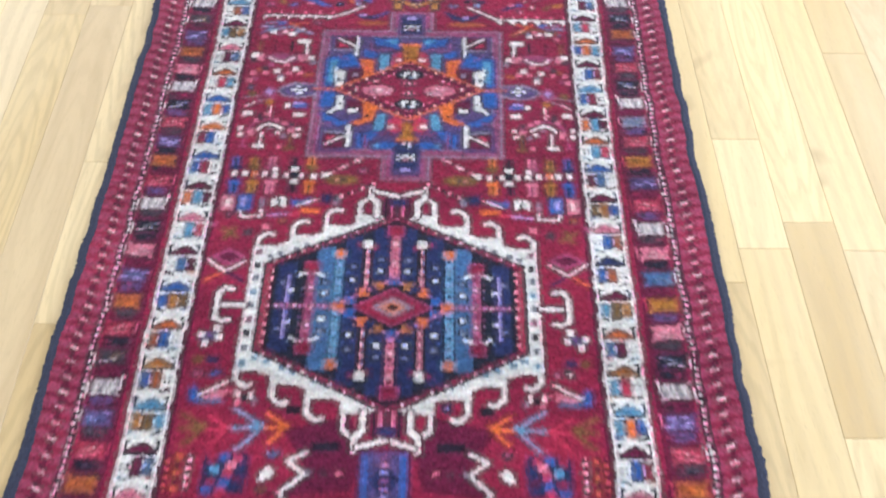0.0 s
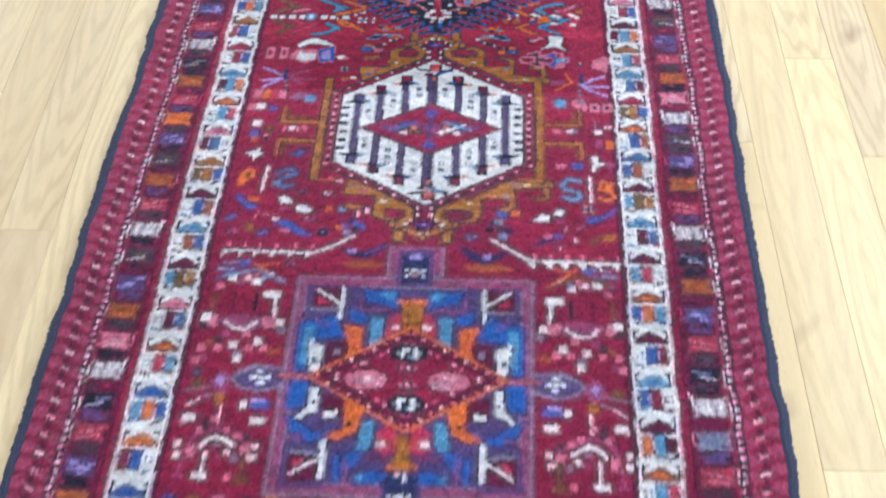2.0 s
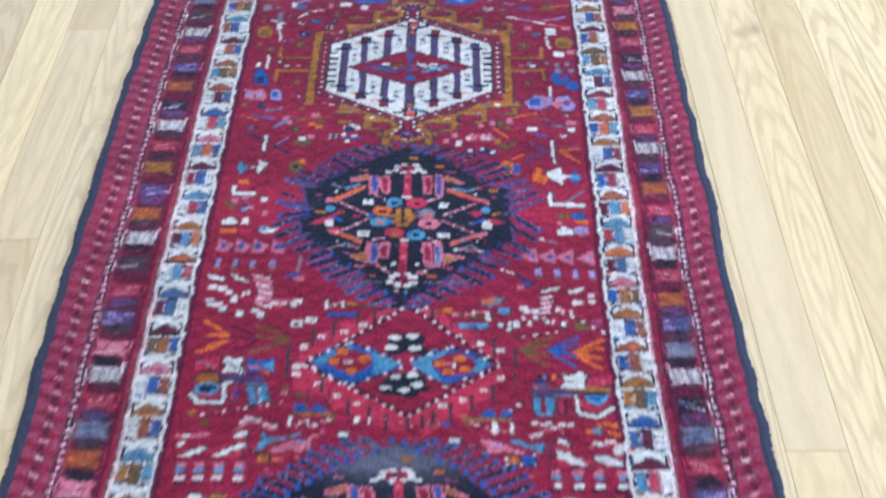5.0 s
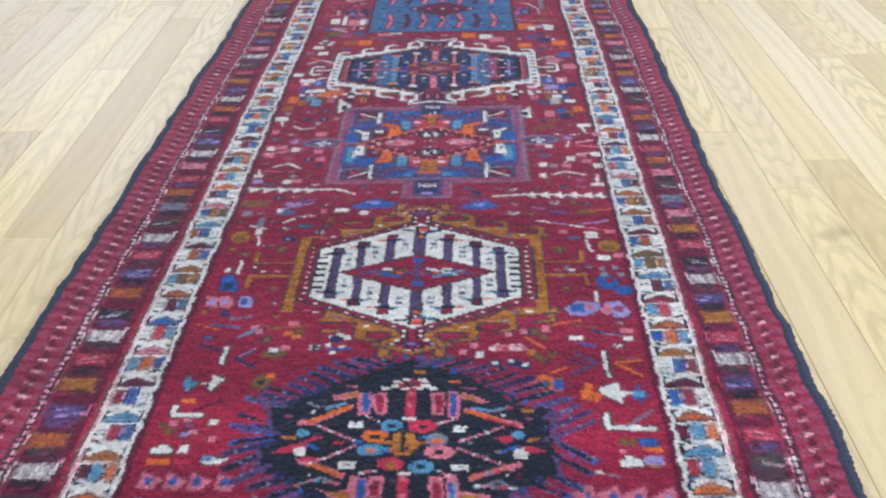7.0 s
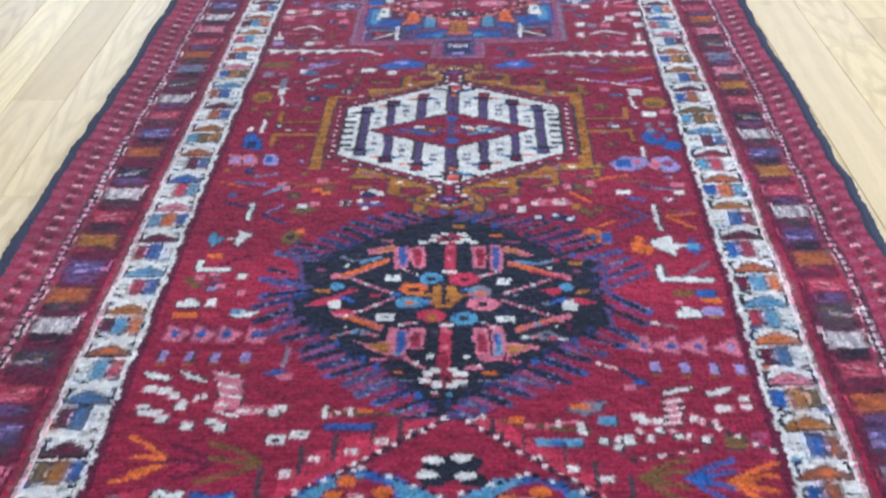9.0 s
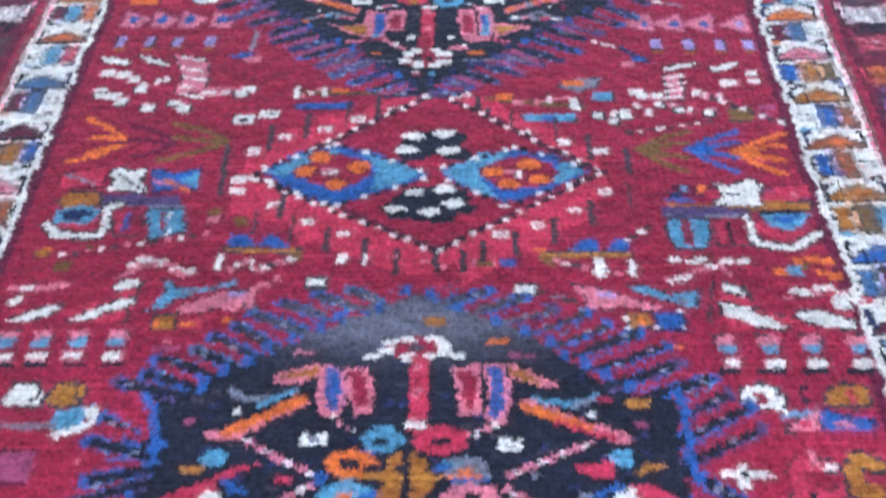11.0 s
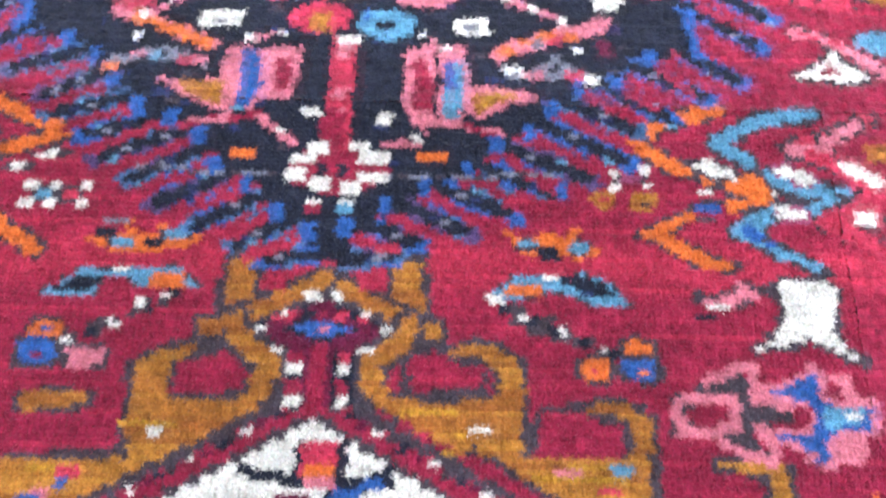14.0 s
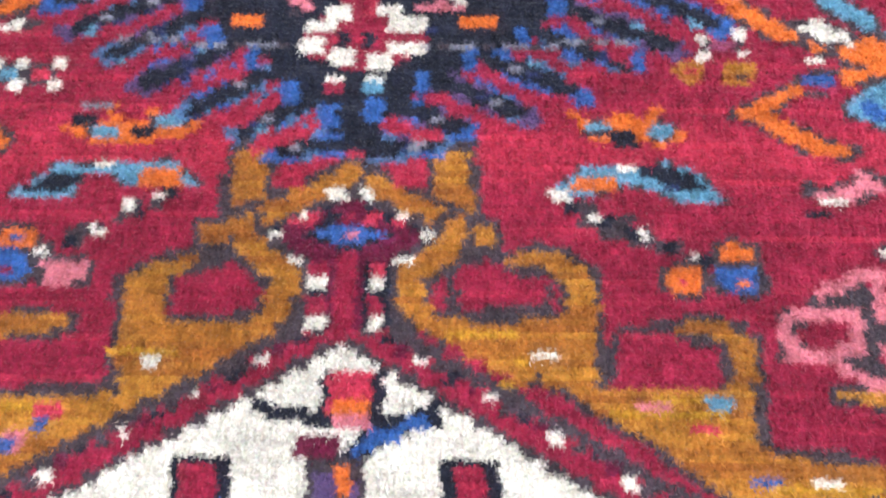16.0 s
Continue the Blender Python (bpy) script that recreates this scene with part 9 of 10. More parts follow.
def end_panel_side():
    """Dashes and boxes on both sides of the far blue panel."""
    at(0, 0)
    begin("hook_motif", "white and grey hook beside the end panel")
    line([(-232, 4842), (-216, 4831), (-181, 4850)], 4, "W", "H", 1)
    rect(-233, 4886, 15, 39, "W")
    begin("hook_motif", "white and grey hook beside the end panel")
    line([(222, 4804), (243, 4793), (260, 4760)], 4, "W", "H", 1)
    rect(274, 4822, 12, 138, "E")
    rect(276, 4855, 11, 44, "W")
    begin("bar_motif", "row of rose and white marks")
    line([(-263, 4715), (-178, 4715)], 3.5, "P")
    rect(-241, 4665, 23, 38, "W")
    rect(-219, 4669, 10, 68, "W")
    rect(-187, 4652, 42, 43, "P")
    rect(-173, 4656, 14, 39, "W")
    begin("bar_motif", "row of rose and white marks")
    line([(214, 4654), (302, 4649)], 3.5, "P")
    rect(224, 4607, 35, 42, "O")
    rect(237, 4592, 16, 27, "W")
    poly([(266, 4623), (292, 4612), (287, 4576), (268, 4577)], "W", "H", 1)
    begin("block_motif", "orange and violet blocks below the panel")
    rect(-234, 4572, 32, 36, "Y", "H", 0.6)
    rect(-206, 4557, 33, 36, "U", "H", 0.6)
    rect(-173, 4569, 32, 36, "V", "H", 0.6)
    rect(-187, 4504, 31, 34, "C", "H", 0.6)
    rect(-155, 4502, 31, 35, "O", "H", 0.6)
    rect(-112, 4566, 33, 36, "P", "H", 0.6)
    rect(-86, 4578, 32, 36, "W", "H", 0.6)
    rect(239, 4525, 32, 35, "V", "H", 0.6)
    rect(263, 4503, 31, 34, "N", "H", 0.6)
    rect(215, 4463, 31, 33, "O", "H", 0.6)
    rect(294, 4480, 31, 34, "O", "H", 0.6)
    rect(299, 4398, 30, 32, "B", "H", 0.6)
    rect(271, 4360, 29, 31, "P", "H", 0.6)
    rect(127, 4531, 31, 35, "W", "H", 0.6)
    rect(88, 4542, 32, 36, "O", "H", 0.6)
    rect(153, 4508, 32, 34, "P", "H", 0.6)
    rect(304, 4321, 29, 30, "P", "H", 0.6)
    rect(299, 4214, 27, 27, "N", "H", 0.6)
    rect(257, 4199, 27, 27, "L", "H", 0.6)
    end()


# -- weaving --
def near_side(fn, mid, name="", label=""):
    for s in (1, -1):
        at(0 if s > 0 else 2 * mid, 0, s)
        if name:
            begin(name, label)
        fn()
        end()


def mirror_side(fn, mid, name="", label="", turn=5600):
    for s in (1, -1):
        at(0 if s > 0 else 2 * mid, turn, s, -1)
        if name:
            begin(name, label)
        fn()
        end()


pen.raw = True
for sgn in (1, -1):
    pen.fx, pen.ox, pen.oy, pen.fy = sgn, 0, 0, 1
    rect(302, (RUG_Y0 + RUG_Y1) / 2, 9, RUG_Y1 - RUG_Y0, "M")
for sgn in (1, -1):
    guard_stripe(sgn)
    block_border(sgn)
    dash_line(sgn)
    ivory_border(sgn)
near_side(crosses, -2)
near_side(tents, 3)
near_side(fans, 6)
star_left()
star_right()
far_left()
far_right()
far_near_right()
mirror_side(crosses, 12)
far_end()
end_panel_side()
ivory_hooked(-6, 1150, 1)
blue_star(4, 1646, 1)
gold_hooked(11, 2116, 1)
middle_left()
middle_right()
near_flowers()
navy_medallion(0, 0, 1.0, 0.0)
lozenge_middle()
navy_medallion(-2, 312, 1.1, 0.65)
gold_hooked(9, 3465, -1, 0.9)
blue_star(14, 3925, -1)
ivory_hooked(12, 4318, -1, 0.82)

# the blue panel at the far end and its twin at the near end
for px0, yc, hh in ((22, 4757, 360), (-6, 735, 120)):
    begin("blue_end_panel", "slate blue panel with rose bars at the rug's end")
    at(px0, yc)
    rect(0, 0, 362, hh + 14, "M")
    rect(0, 0, 346, hh, "A")
    for _i in range(330):
        rect(rng.uniform(-165, 165), rng.uniform(-0.47, 0.47) * hh, rng.uniform(7, 20), 5, "ANTB"[rng.randint(4)])
    for x, c, d in ((-128, "P", "S"), (-86, "N", "M"), (-45, "P", "M"), (0, "P", "N"), (45, "P", "M"), (86, "N", "M"), (128, "P", "S")):
        for q in (-0.27, 0.27):
            line([(x - 4, (q - 0.14) * hh), (x + 4, q * hh), (x - 4, (q + 0.14) * hh)], 9, c, "M", 3)
            rect(x, q * hh, 8, 22, d)
    dia(0, 0, 86, 0.16 * hh, "M", "N", 4)
    dots((-70, 0), (70, 0), 16, 9, 8, "WHPK")
    dots((-150, -0.42 * hh), (150, -0.42 * hh), 30, 10, 12, "NTR")
    dots((-150, 0.42 * hh), (150, 0.42 * hh), 30, 10, 12, "RTN")
    end()
begin("violet_stem_motif", "violet and blue stem below the ivory medallion")
at(-6, 860)
rect(0, 0, 66, 90, "V", "M", 3)
rect(-26, 0, 8, 80, "B")
rect(26, 0, 8, 80, "B")
dia(0, 0, 20, 30, "N")
dots((0, -36), (0, 36), 12, 10, 6, "ULP")
end()
# scattered filling motifs on what is left of the red ground
FILL = (("I.I", ".K.", "I.I"), ("UU", "UI"), ("W", "K"), ("CC", "CG"), ("AA", "BA"), (".I.", "IRI", ".I."), ("Y.Y", ".Y."), ("SS", "SS"), ("L", "U"), ("HIH",))
LARGE = (("BB..", ".BBA"), ("UU.PU", ".UUU."), ("I.W", "UIU"), ("YY.", ".GY", "YY."), ("AA.T", ".AB."), ("U.U", "UPU"), ("N.N", "NLN", "N.N"), ("CC", "YC"), ("H..", "IW.", ".IH"), ("HH", "AA", "HH"), ("UUU", "U.U"), ("NN", "VN", "NN"), ("HUH", ".H."))
for near, rows, across, cell_mm in ((11, 37, 31, 5.6), (8, 27, 24, 4.4)):
    for yy in np.concatenate([np.arange(840, 2220, rows), np.arange(3270, 4980, rows)]):
        for xx in np.arange(24, 296, across):
            for sx in (1, -1):
                fx_, fy_ = 10 + sx * (xx + rng.uniform(-6, 6)), yy + rng.uniform(-6, 6)
                ci, cj = int((fx_ - sway(fx_, fy_) + HALF) / KNOT), int((fy_ - RUG_Y0) / KNOT)
                if abs(fx_) > 288 or chart[cj - near + 1:cj + near - 1, ci - near:ci + near].any():
                    continue
                at(fx_, fy_, sx)
                draft(0, 0, cell_mm, *LARGE[(int(yy) // rows * 3 + int(xx) // across * 5) % len(LARGE)])
at(0, 0)
for _k in range(3200):
    fx_, fy_ = rng.uniform(-288, 298), rng.uniform(RUG_Y0 + 20, RUG_Y1 - 20)
    dense = 2230 < fy_ < 3250
    ci, cj = int((fx_ - sway(fx_, fy_) + HALF) / KNOT), int((fy_ - RUG_Y0) / KNOT)
    m = 10 if dense else 7
    if ci < m or cj < m or chart[cj - m:cj + m, ci - m:ci + m].any() or rng.rand() < (0.5 if dense else 0.4):
        continue
    draft(fx_, fy_, 3.4 if dense else 4.4, *FILL[rng.randint(len(FILL))])

# -- from knots to pile --
table = np.array([YARN[k] for k in DYES])
bands = np.arange(RUG_Y0, RUG_Y1 + 60, 47)
weft = rng.randn(int((RUG_Y1 - RUG_Y0) / 2.4) + 2, 24)
band_tone = np.convolve(rng.randn(len(bands)), [0.25, 0.5, 0.25], "same")
RED, BLACK = DYES.index("R"), DYES.index("K")


def drift(x, y):
    """Where a spot of the rug lies across, in mm."""
    return x + sway(x, y) + (x / HALF) ** 2 * (1.6 * np.sin(y / 170.0 + np.sign(x)) + 1.5 * np.sin(y / 47.0 + 2 * np.sin(y / 130.0)) + 1.5 * np.sin(y / 21.0 + 3 * np.sin(y / 90.0 + np.sign(x))))


def heave(x, y):
    return 0.9 * np.sin(x / 140.0 + y / 330.0) + 0.7 * np.sin(y / 95.0 - x / 210.0)


def streak(x, y):
    """Wool of one spinning runs along a row of knots for a hand's width, then changes."""
    j, u = np.clip((y - RUG_Y0) / 2.4, 0, len(weft) - 1).astype(int), np.clip((x + HALF) / 2 / HALF, 0, 1) * 22
    i = np.clip(u.astype(int), 0, 22)
    return weft[j, i] + (weft[j, i + 1] - weft[j, i]) * (u - i)


def dyed(x, y, blur, knot=0.0):
    """Colours of strands at x, y (mm on the loom), each taken from a knot about blur mm away."""
    shape = x.shape
    u, v = x + HALF + blur * rng.randn(*shape), y - RUG_Y0 + 1.35 * blur * rng.randn(*shape)
    if knot:
        u = u + knot * (np.sin(np.floor(v / knot) * 12.9898) * 43758.5 % 1.0)
        u, v = (np.floor(u / knot) + 0.5) * knot, (np.floor(v / knot) + 0.5) * knot
    i, j = np.clip(u / KNOT, 0, COLS - 1).astype(int), np.clip(v / KNOT, 0, ROWS - 1).astype(int)
    yarn = chart[j, i]
    c = table[yarn]
    tone, row = np.interp(y, bands, band_tone), streak(x, y)
    light = np.exp(-((y - 2352) / 14) ** 2) * 0.6 + np.clip(tone, 0, 1) * 0.26 + np.clip(row - 0.5, 0, 1.3) * 0.30
    c = np.where((yarn == RED)[..., None], c + (np.array([0.42, 0.0265, 0.062]) - c) * light[..., None], c)
    lot = np.clip(np.abs(y - 2720) / 260 - 1.5, 0, 1) * np.where(y > 2720, 0.75, 1.0) * (0.56 + 0.34 * np.sin(x / 37.0 + 2.2 * np.sin(y / 61.0)) * np.sin(y / 43.0 + x / 90.0) + 0.12 * row)
    c = np.where((yarn == RED)[..., None], c + (table[DYES.index("M")] - c) * np.clip(lot * 0.55, 0, 0.6)[..., None], c)
    gold = np.clip(row + 0.5 * np.sin(y / 7.3), -1.5, 2)[..., None] * np.array([0.09, 0.18, 0.08])
    c = np.where((yarn == DYES.index("G"))[..., None], c * (1 + gold), c)
    # black knots turn grey in a soft oval at the near navy medallion's far tip
    greying = np.exp(-((x - 6) / 95) ** 2 - ((y - 2644) / 26) ** 2) * (0.7 + 0.5 * rng.rand(*shape))
    c = np.where((yarn == BLACK)[..., None], c + (np.array([0.15, 0.145, 0.20]) - c) * np.clip(greying, 0, 0.8)[..., None], c)
    mottle = 0.07 * np.sin(x / 5.3 + 3 * np.sin(y / 9.1)) + 0.07 * np.sin(y / 4.1 + 2 * np.sin(x / 13.0)) + 0.07 * np.sin(x / 31.0 + y / 23.0 + 2 * np.sin(y / 57.0))
    return c * (1 + 0.10 * np.clip(tone, -1, 1) + 0.05 * np.clip(row, -1.5, 1.5) + mottle)[..., None]


def patch(i0, i1, j0, j1, step, parts, blur, rough, hole=None):
    """A sheet of pile over half-knots i0..i1, j0..j1, in squares of step half-knots, each split parts by parts: corners, faces, owners and colours."""
    nx, ny, d = (i1 - i0) // step * parts, (j1 - j0) // step * parts, KNOT * step / parts
    gy, gx = np.mgrid[0:ny + 1, 0:nx + 1]
    x, y = i0 * KNOT - HALF + gx * d, RUG_Y0 + j0 * KNOT + gy * d
    wob = 0.2 * d
    px_ = (drift(x, y) + wob * rng.randn(*x.shape)) / 1000
    py_ = (y + wob * rng.randn(*x.shape)) / 1000
    du, dv = (x + HALF) / 2.4, (y - RUG_Y0) / 2.4
    rows_of_knots = -0.65 * np.maximum(np.abs(du - np.round(du)) < 0.17, np.abs(dv - np.round(dv)) < 0.17) * rng.rand(*x.shape)
    clump = rng.randn(int(ny * d / 4.2) + 3, int(nx * d / 4.2) + 3)
    cu, cv = gx * d / 4.2, gy * d / 4.2
    i, j, a, b = cu.astype(int), cv.astype(int), cu % 1, cv % 1
    tuft = (clump[j, i] * (1 - a) + clump[j, i + 1] * a) * (1 - b) + (clump[j + 1, i] * (1 - a) + clump[j + 1, i + 1] * a) * b
    rows_of_knots = rows_of_knots + 0.3 * tuft
    pz_ = (heave(x, y) + rows_of_knots * (step == 1) + rough * rng.randn(*x.shape)) / 1000 - 0.001
    ids = gy * (nx + 1) + gx
    faces = np.stack([ids[:-1, :-1], ids[:-1, 1:], ids[1:, 1:], ids[1:, :-1]], -1).reshape(-1, 4)
    fy_, fx_ = np.mgrid[0:ny, 0:nx]
    mx, my = i0 * KNOT - HALF + (fx_ + 0.5) * d, RUG_Y0 + j0 * KNOT + (fy_ + 0.5) * d
    if step > 1:
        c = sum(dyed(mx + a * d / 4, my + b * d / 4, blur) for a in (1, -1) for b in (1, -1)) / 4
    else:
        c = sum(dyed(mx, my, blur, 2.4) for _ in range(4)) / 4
    # camera colour bleed put into the pile: nearby hues mix, brightness stays
    reach, share = (6.2, 0.62) if step > 1 else (3.6, 0.32) if parts == 1 else (2.6, 0.12)
    bleed = sum(dyed(mx + reach * math.cos(k * 1.26), my + reach * math.sin(k * 1.26), blur) for k in range(5)) / 5
    c = c + (bleed * (c.sum(-1) / bleed.sum(-1))[..., None] - c) * share
    knots = 2 * parts // step
    rough_tone = 1 + (0.13 if parts == 1 else 0.09) * rng.randn(ny // knots + 1, nx // knots + 1)
    pale = np.where(c.min(-1) > 0.4, 0.4, 1.0)[..., None]
    c = c * (1 + pale * (rough_tone.repeat(knots, 0).repeat(knots, 1)[:ny, :nx, None] - 1))
    c = np.clip(c * (1 + 0.08 * rng.randn(ny, nx, 1)) * (1 + 0.03 * rng.randn(ny, nx, 3)), 0.004, 0.9)
    own = owner[j0 + fy_ * step // parts, i0 + fx_ * step // parts].reshape(-1)
    if hole is not None:
        own = np.where(hole[j0 + fy_ * step // parts, i0 + fx_ * step // parts].reshape(-1), -1, own)
    return np.stack([px_, py_, pz_], -1).reshape(-1, 3), faces, own, c.reshape(-1, 3)


def cell(x, y):
    return 2 * int((x + HALF) / KNOT / 2), 2 * int((y - RUG_Y0) / KNOT / 2)


(a0, b0), (a1, b1), (a2, b2), (a3, _) = cell(-205, 2205), cell(235, 2440), cell(-312, 3640), cell(324, 2205)
hole = np.zeros((ROWS, COLS), bool)
hole[b0:b2, a2:a3] = True
# what lies apart on the ground is a part of its own; single stray knots belong to the ground
coarse = owner[::2, ::2].repeat(2, 0).repeat(2, 1)
owner = np.where(hole, owner, coarse).astype(np.int32)
loose = {k for k, (kind, _l) in enumerate(PARTS) if kind.endswith("_motif")}
todo = {(j, i): owner[j, i] for j, i in zip(*(q.tolist() for q in np.nonzero(np.isin(owner, list(loose)))))}
first = set()
while todo:
    (j, i), k = todo.popitem()
    heap, spots = [(j, i)], [(j, i)]
    while heap:
        j, i = heap.pop()
        for q in ((j - 1, i), (j + 1, i), (j, i - 1), (j, i + 1)):
            if todo.get(q) == k:
                del todo[q]
                heap.append(q)
                spots.append(q)
    if len(spots) < 14:
        to = 0
    elif k in first:
        PARTS.append(PARTS[k])
        to = len(PARTS) - 1
    else:
        first.add(k)
        continue
    for j, i in spots:
        owner[j, i] = to
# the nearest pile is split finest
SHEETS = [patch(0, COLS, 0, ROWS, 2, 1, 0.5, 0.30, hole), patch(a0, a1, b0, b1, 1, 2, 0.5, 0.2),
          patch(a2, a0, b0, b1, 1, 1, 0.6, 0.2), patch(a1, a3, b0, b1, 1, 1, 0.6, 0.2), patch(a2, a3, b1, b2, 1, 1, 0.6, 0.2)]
BLADES = [(0.15, 1.0, 0.0007), (0.26, 1.35, 0.00032), (0.3, 1.0, 0.0004), (0.3, 1.0, 0.0004), (0.2, 1.0, 0.0004)]

rug = tagged(new("runner_rug"), "long red hand-knotted wool runner with geometric medallions, lying on oak boards", "rug")


def pile(name, label, k):
    """One woven part of the rug: its knots from every sheet, with loose fibre ends standing up."""
    vs, loops, totals, cols, base_v = [], [], [], [], 0
    for (v, f, own, c), (often, size, width) in zip(SHEETS, BLADES):
        pick = np.flatnonzero(own == k)
        if not len(pick):
            continue
        used, back = np.unique(f[pick], return_inverse=True)
        mid = v[f[pick]].mean(1)
        grow = np.flatnonzero(rng.rand(len(pick)) < often)
        n = len(grow)
        foot = mid[grow] + np.stack([rng.uniform(-0.8, 0.8, n), rng.uniform(-0.8, 0.8, n), np.full(n, -0.5)], 1) / 1000
        turn = rng.uniform(-0.7, 0.7, n)
        half = np.stack([np.cos(turn), np.sin(turn), 0 * turn], 1) * width
        tip = foot + size * np.stack([rng.normal(0, 0.7, n), rng.uniform(-2.6, 0.4, n), rng.uniform(0.9, 2.4, n)], 1) / 1000
        vs += [v[used], np.stack([foot - half, foot + half, tip], 1).reshape(-1, 3)]
        loops += [back.ravel() + base_v, np.arange(3 * n) + base_v + len(used)]
        totals += [np.full(len(pick), 4), np.full(n, 3)]
        cols += [c[pick], np.clip(c[pick][grow] * rng.uniform(0.65, 1.5, (n, 1)), 0, 0.9)]
        base_v += len(used) + 3 * n
    if not vs:
        return
    vs, loops, totals, cols = (np.concatenate(q) for q in (vs, loops, totals, cols))
    me = bpy.data.meshes.new(name)
    me.vertices.add(len(vs))
    me.vertices.foreach_set("co", vs.astype(np.float32).ravel())
    me.loops.add(len(loops))
    me.loops.foreach_set("vertex_index", loops.astype(np.int32))
    me.polygons.add(len(totals))
    me.polygons.foreach_set("loop_start", (np.cumsum(totals) - totals).astype(np.int32))
    me.update(calc_edges=True)
    att = me.attributes.new("yarn", "FLOAT_COLOR", "FACE")
    att.data.foreach_set("color", np.concatenate([cols, np.ones((len(cols), 1))], 1).astype(np.float32).ravel())
    me.materials.append(WOOL)
    ob = new(name, me)
    ob.parent = rug
    tagged(ob, label)


for k, (part_name, part_label) in enumerate(PARTS):
    pile(part_name, part_label, k)


def ribbon(name, rings, mat, label):
    """A closed tube through rings of points."""
    bm = bmesh.new()
    rows = [[bm.verts.new(p) for p in ring] for ring in rings]
    for a, b in zip(rows, rows[1:]):
        for i in range(len(a)):
            bm.faces.new((a[i], a[(i + 1) % len(a)], b[(i + 1) % len(a)], b[i]))
    bm.faces.new(rows[0])
    bm.faces.new(rows[-1][::-1])
    return solid(name, bm, mat, rug, label)


for s in (1, -1):
    rings = []
    for i in range(int((RUG_Y1 - RUG_Y0) / 4.5)):
        y = RUG_Y0 + i * 4.5
        cx = drift(np.float64(s * (HALF + 5.5)), y)
        r = 9.6 + (0.7 if i % 2 else -0.4) + 0.9 * math.sin(y / 61.0) + rng.uniform(-1.3, 1.3)
        cz = -4.4 + 0.5 * heave(s * HALF, y)
        rings.append([((cx + r * math.cos(a * math.pi / 4)) / 1000, y / 1000, max((cz + 4.2 * math.sin(a * math.pi / 4)) / 1000, FLOOR_Z + 0.0004)) for a in range(8)])
    ribbon("selvedge", rings, SELVEDGE, "dark blue overcast wool edge")
bm = bmesh.new()
rows_ = []
for i in range(87):
    y = RUG_Y0 + (RUG_Y1 - RUG_Y0) * i / 86
    rows_.append([bm.verts.new((float(drift(np.float64(x), y)) / 1000, y / 1000, z)) for x, z in ((-HALF - 2, FLOOR_Z + 0.0005), (HALF + 2, FLOOR_Z + 0.0005), (HALF + 2, -0.0045), (-HALF - 2, -0.0045))])
for a, b in zip(rows_, rows_[1:]):
    for i in range(4):
        bm.faces.new((a[i], a[(i + 1) % 4], b[(i + 1) % 4], b[i]))
bm.faces.new(rows_[0])
bm.faces.new(rows_[-1][::-1])
solid("backing", bm, BACKING, rug, "woven cotton foundation under the pile")
for yy, d in ((RUG_Y1, 1), (RUG_Y0, -1)):
    bm = bmesh.new()
    for i in range(330):
        x = -HALF + (i + 0.5) * 2 * HALF / 330
        px_, w, ln = float(drift(np.float64(x), yy)) / 1000, 0.0019, rng.uniform(0.040, 0.062)
        ln *= 1 + 0.25 * math.sin(i / 9.0) * math.sin(i / 23.0)
        lean, z = rng.uniform(-0.009, 0.009), FLOOR_Z + 0.0008
        y0_ = yy / 1000
        pts = [(px_, y0_ - d * 0.006, 0.001), (px_ + lean * 0.2, y0_ + d * 0.03, 0.0005 + rng.uniform(-0.001, 0.0025)), (px_ + lean, y0_ + d * ln, z + 0.0015)]
        ring = []
        for q, ww in zip(pts, (w * 1.3, w, w * 0.5)):
            ring.append([bm.verts.new((q[0] + a * ww, q[1], q[2] + b * ww)) for a, b in ((-1, 0), (0, 1), (1, 0), (0, -0.6))])
        for a, b in zip(ring, ring[1:]):
            for j in range(4):
                bm.faces.new((a[j], a[(j + 1) % 4], b[(j + 1) % 4], b[j]))
        bm.faces.new(ring[-1])
    block(bm, float(drift(np.float64(-HALF), yy)) / 1000, float(drift(np.float64(HALF), yy)) / 1000, min(y0_, y0_ + d * 0.034), max(y0_, y0_ + d * 0.034), FLOOR_Z + 0.0006, 0.0004, bevel=0.002)
    solid("fringe", bm, COTTON, rug, "short ivory cotton warp fringe")


# ---- the floor: oak strip boards, a little askew to the rug ----
BOARD, SKEW, FIRST = 0.0836, 0.0125, 0.0559
floor = tagged(boxes("floor", [(X0 - T, X1 + T, Y0 - T, Y1 + T, FLOOR_Z - 0.06, FLOOR_Z - 0.0022)], SUBFLOOR), "pale oak strip floor with satin finish", "floor", kind="structure")
LENGTHS = (0.48, 0.62, 0.8, 0.95, 1.15, 1.35, 1.6)
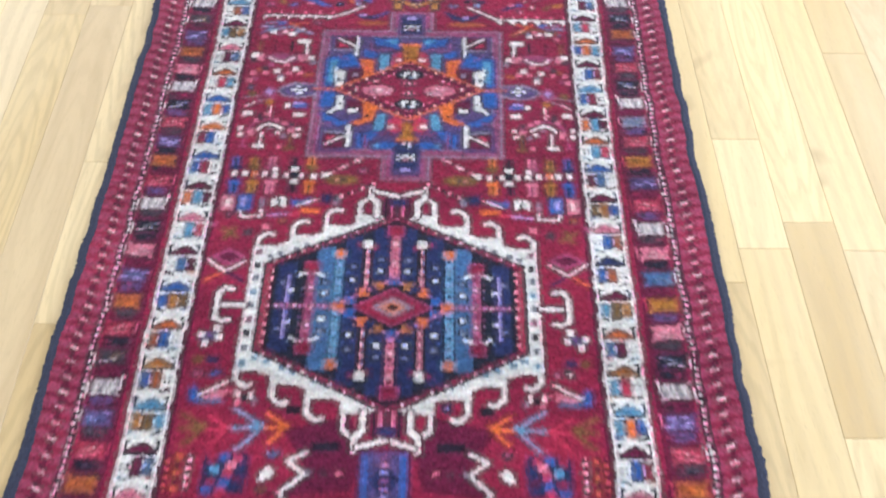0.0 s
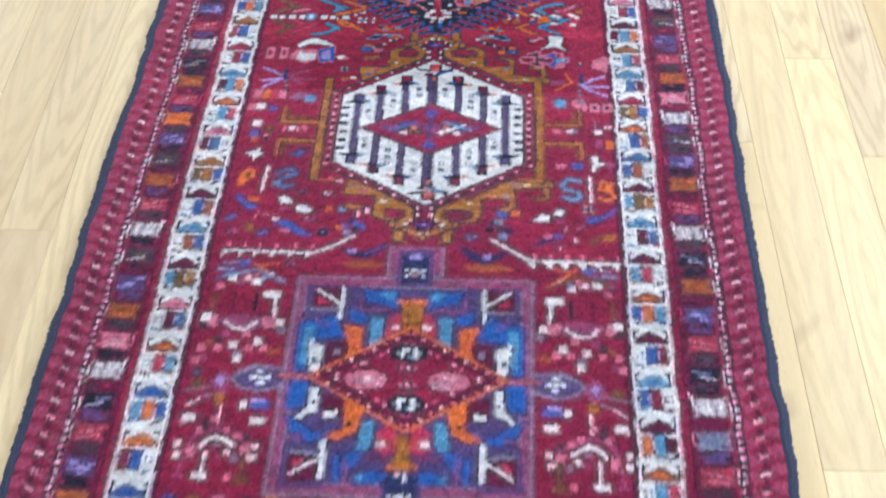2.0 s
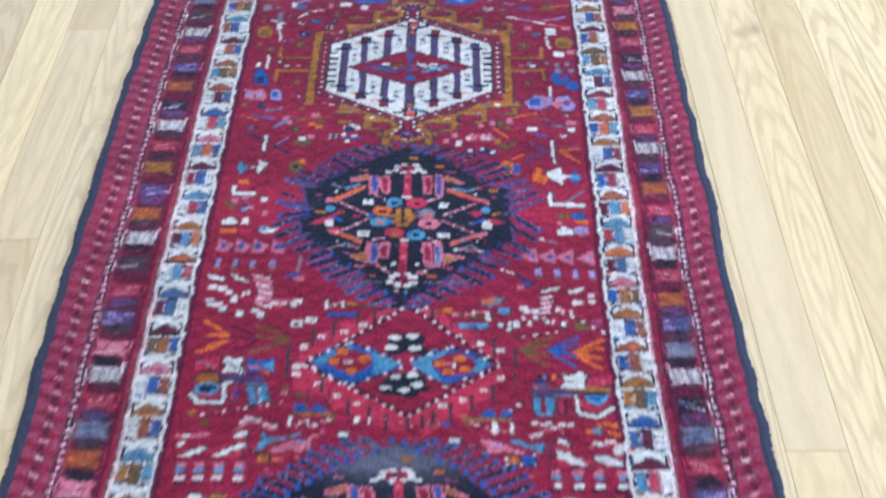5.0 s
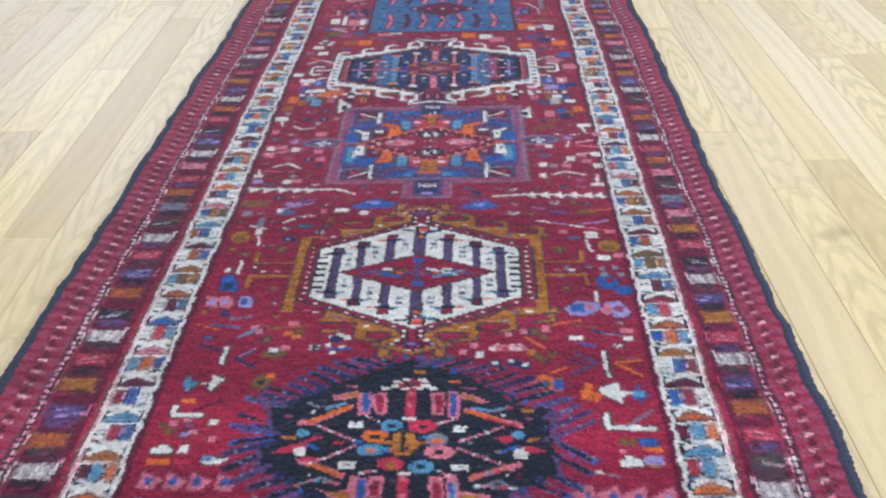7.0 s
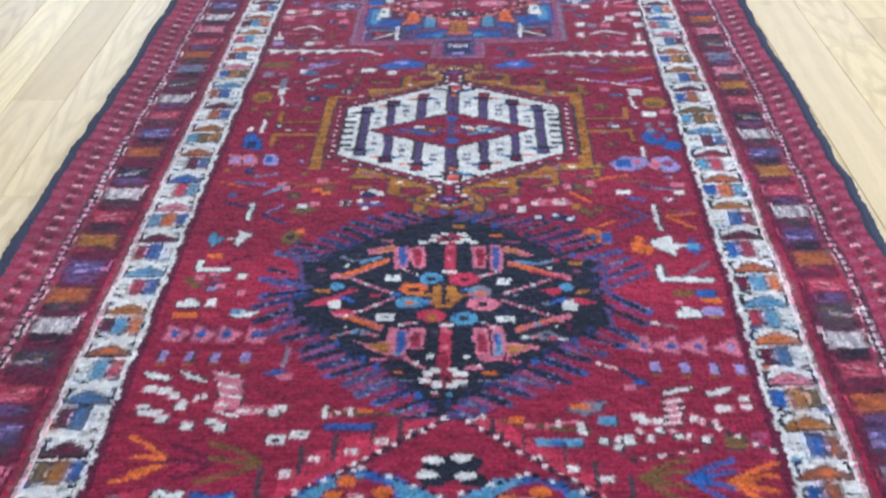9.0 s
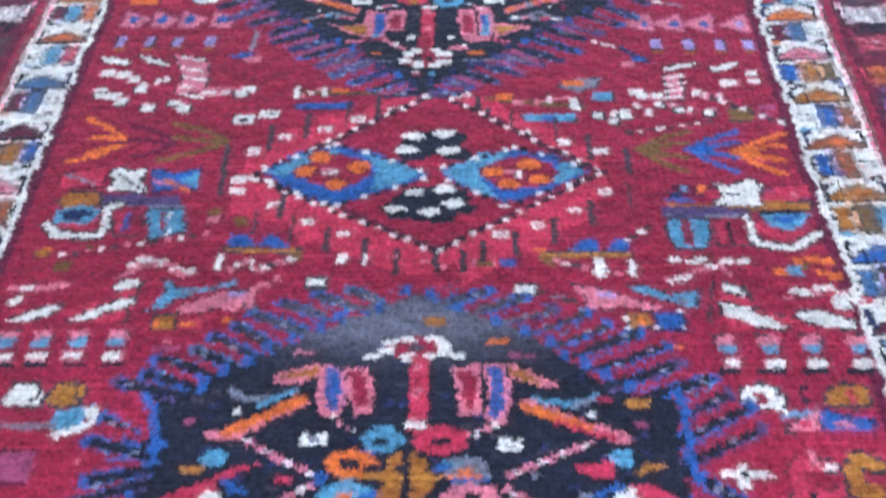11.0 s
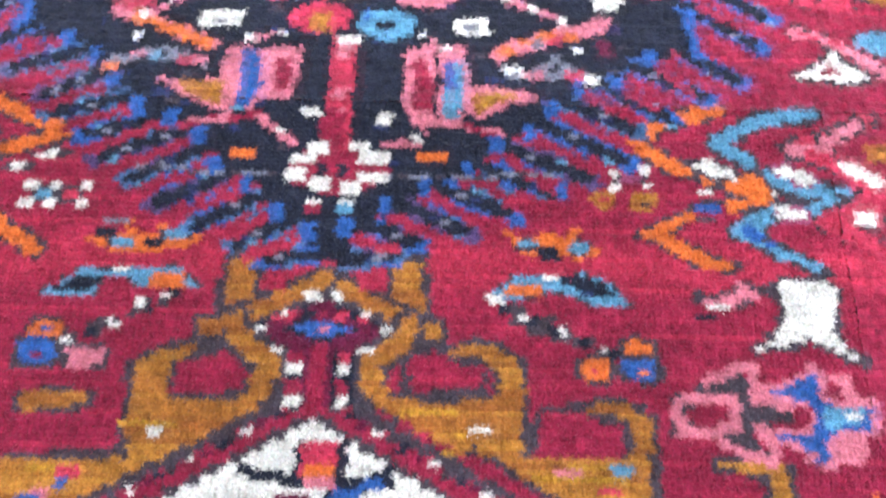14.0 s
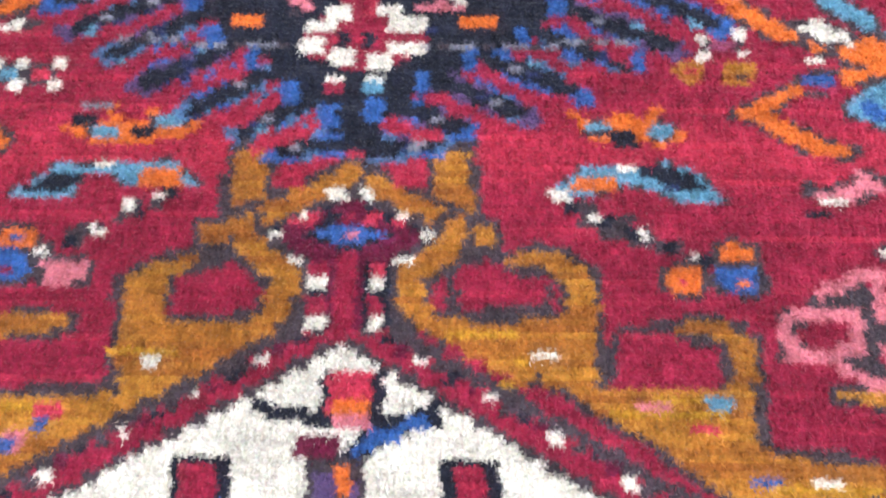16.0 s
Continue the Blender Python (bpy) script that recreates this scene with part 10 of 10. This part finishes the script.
# end joints of the boards beside the rug, by the number of their row
JOINTS = {5: (1.205, 2.1, 3.35, 4.37), 6: (1.274, 1.525, 2.655, 3.97, 4.6), 7: (1.33, 2.3, 3.73), 9: (1.76, 2.9), -7: (1.124, 1.465, 2.7, 4.56), -8: (1.9, 3.6), -10: (2.2, 4.75), -13: (2.0, 4.9)}
made_boards = {}


def board_mesh(length):
    bm = bmesh.new()
    block(bm, -BOARD / 2 + 0.0002, BOARD / 2 - 0.0002, -length / 2 + 0.0002, length / 2 - 0.0002, -0.012, 0.0, bevel=0.0006)
    me = bpy.data.meshes.new("plank")
    bm.to_mesh(me)
    bm.free()
    me.materials.append(OAK)
    return me


def row_cuts(row):
    """Where the boards of a row end, from wall to wall."""
    marks = [-3.7 + frng.uniform(0, 1.2)] + list(JOINTS.get(row, ())) + [8.4]
    cuts = []
    for a, b in zip(marks, marks[1:]):
        cuts.append(a)
        while b - a > 1.7:
            a = round(a + frng.choice(LENGTHS), 2)
            cuts.append(a)
    return cuts + [8.4]


rest = bmesh.new()
spin = Matrix.Rotation(math.atan(SKEW), 4, "Z")
frng = random.Random(11)
for row in range(-46, 46):
    u = (row + 0.5) * BOARD + FIRST
    cuts = row_cuts(row)
    for v, w in zip(cuts, cuts[1:]):
        mid = spin @ Vector((u, (v + w) / 2, 0))
        if not (X0 + 0.05 < mid.x < X1 - 0.05 and w > Y0 and v < Y1):
            continue
        if abs(mid.x) < 1.75 and 0.2 < mid.y < 6.0:
            size = round(w - v, 3)
            if size not in made_boards:
                made_boards[size] = board_mesh(size)
            ob = new("plank", made_boards[size])
            ob.matrix_world = Matrix.Translation((mid.x, mid.y, FLOOR_Z)) @ spin
            ob.parent = floor
        else:
            n0 = len(rest.verts)
            block(rest, -BOARD / 2 + 0.0005, BOARD / 2 - 0.0005, max(v, Y0 - 0.1) + 0.0005, min(w, Y1 + 0.1) - 0.0005, FLOOR_Z - 0.012, FLOOR_Z)
            rest.verts.ensure_lookup_table()
            for i in range(n0, len(rest.verts)):
                q = rest.verts[i]
                q.co = spin @ Vector((q.co.x + u, q.co.y, q.co.z))
tagged(solid("planks", rest, OAK, floor, "oak boards towards the walls"), kind="stuff")
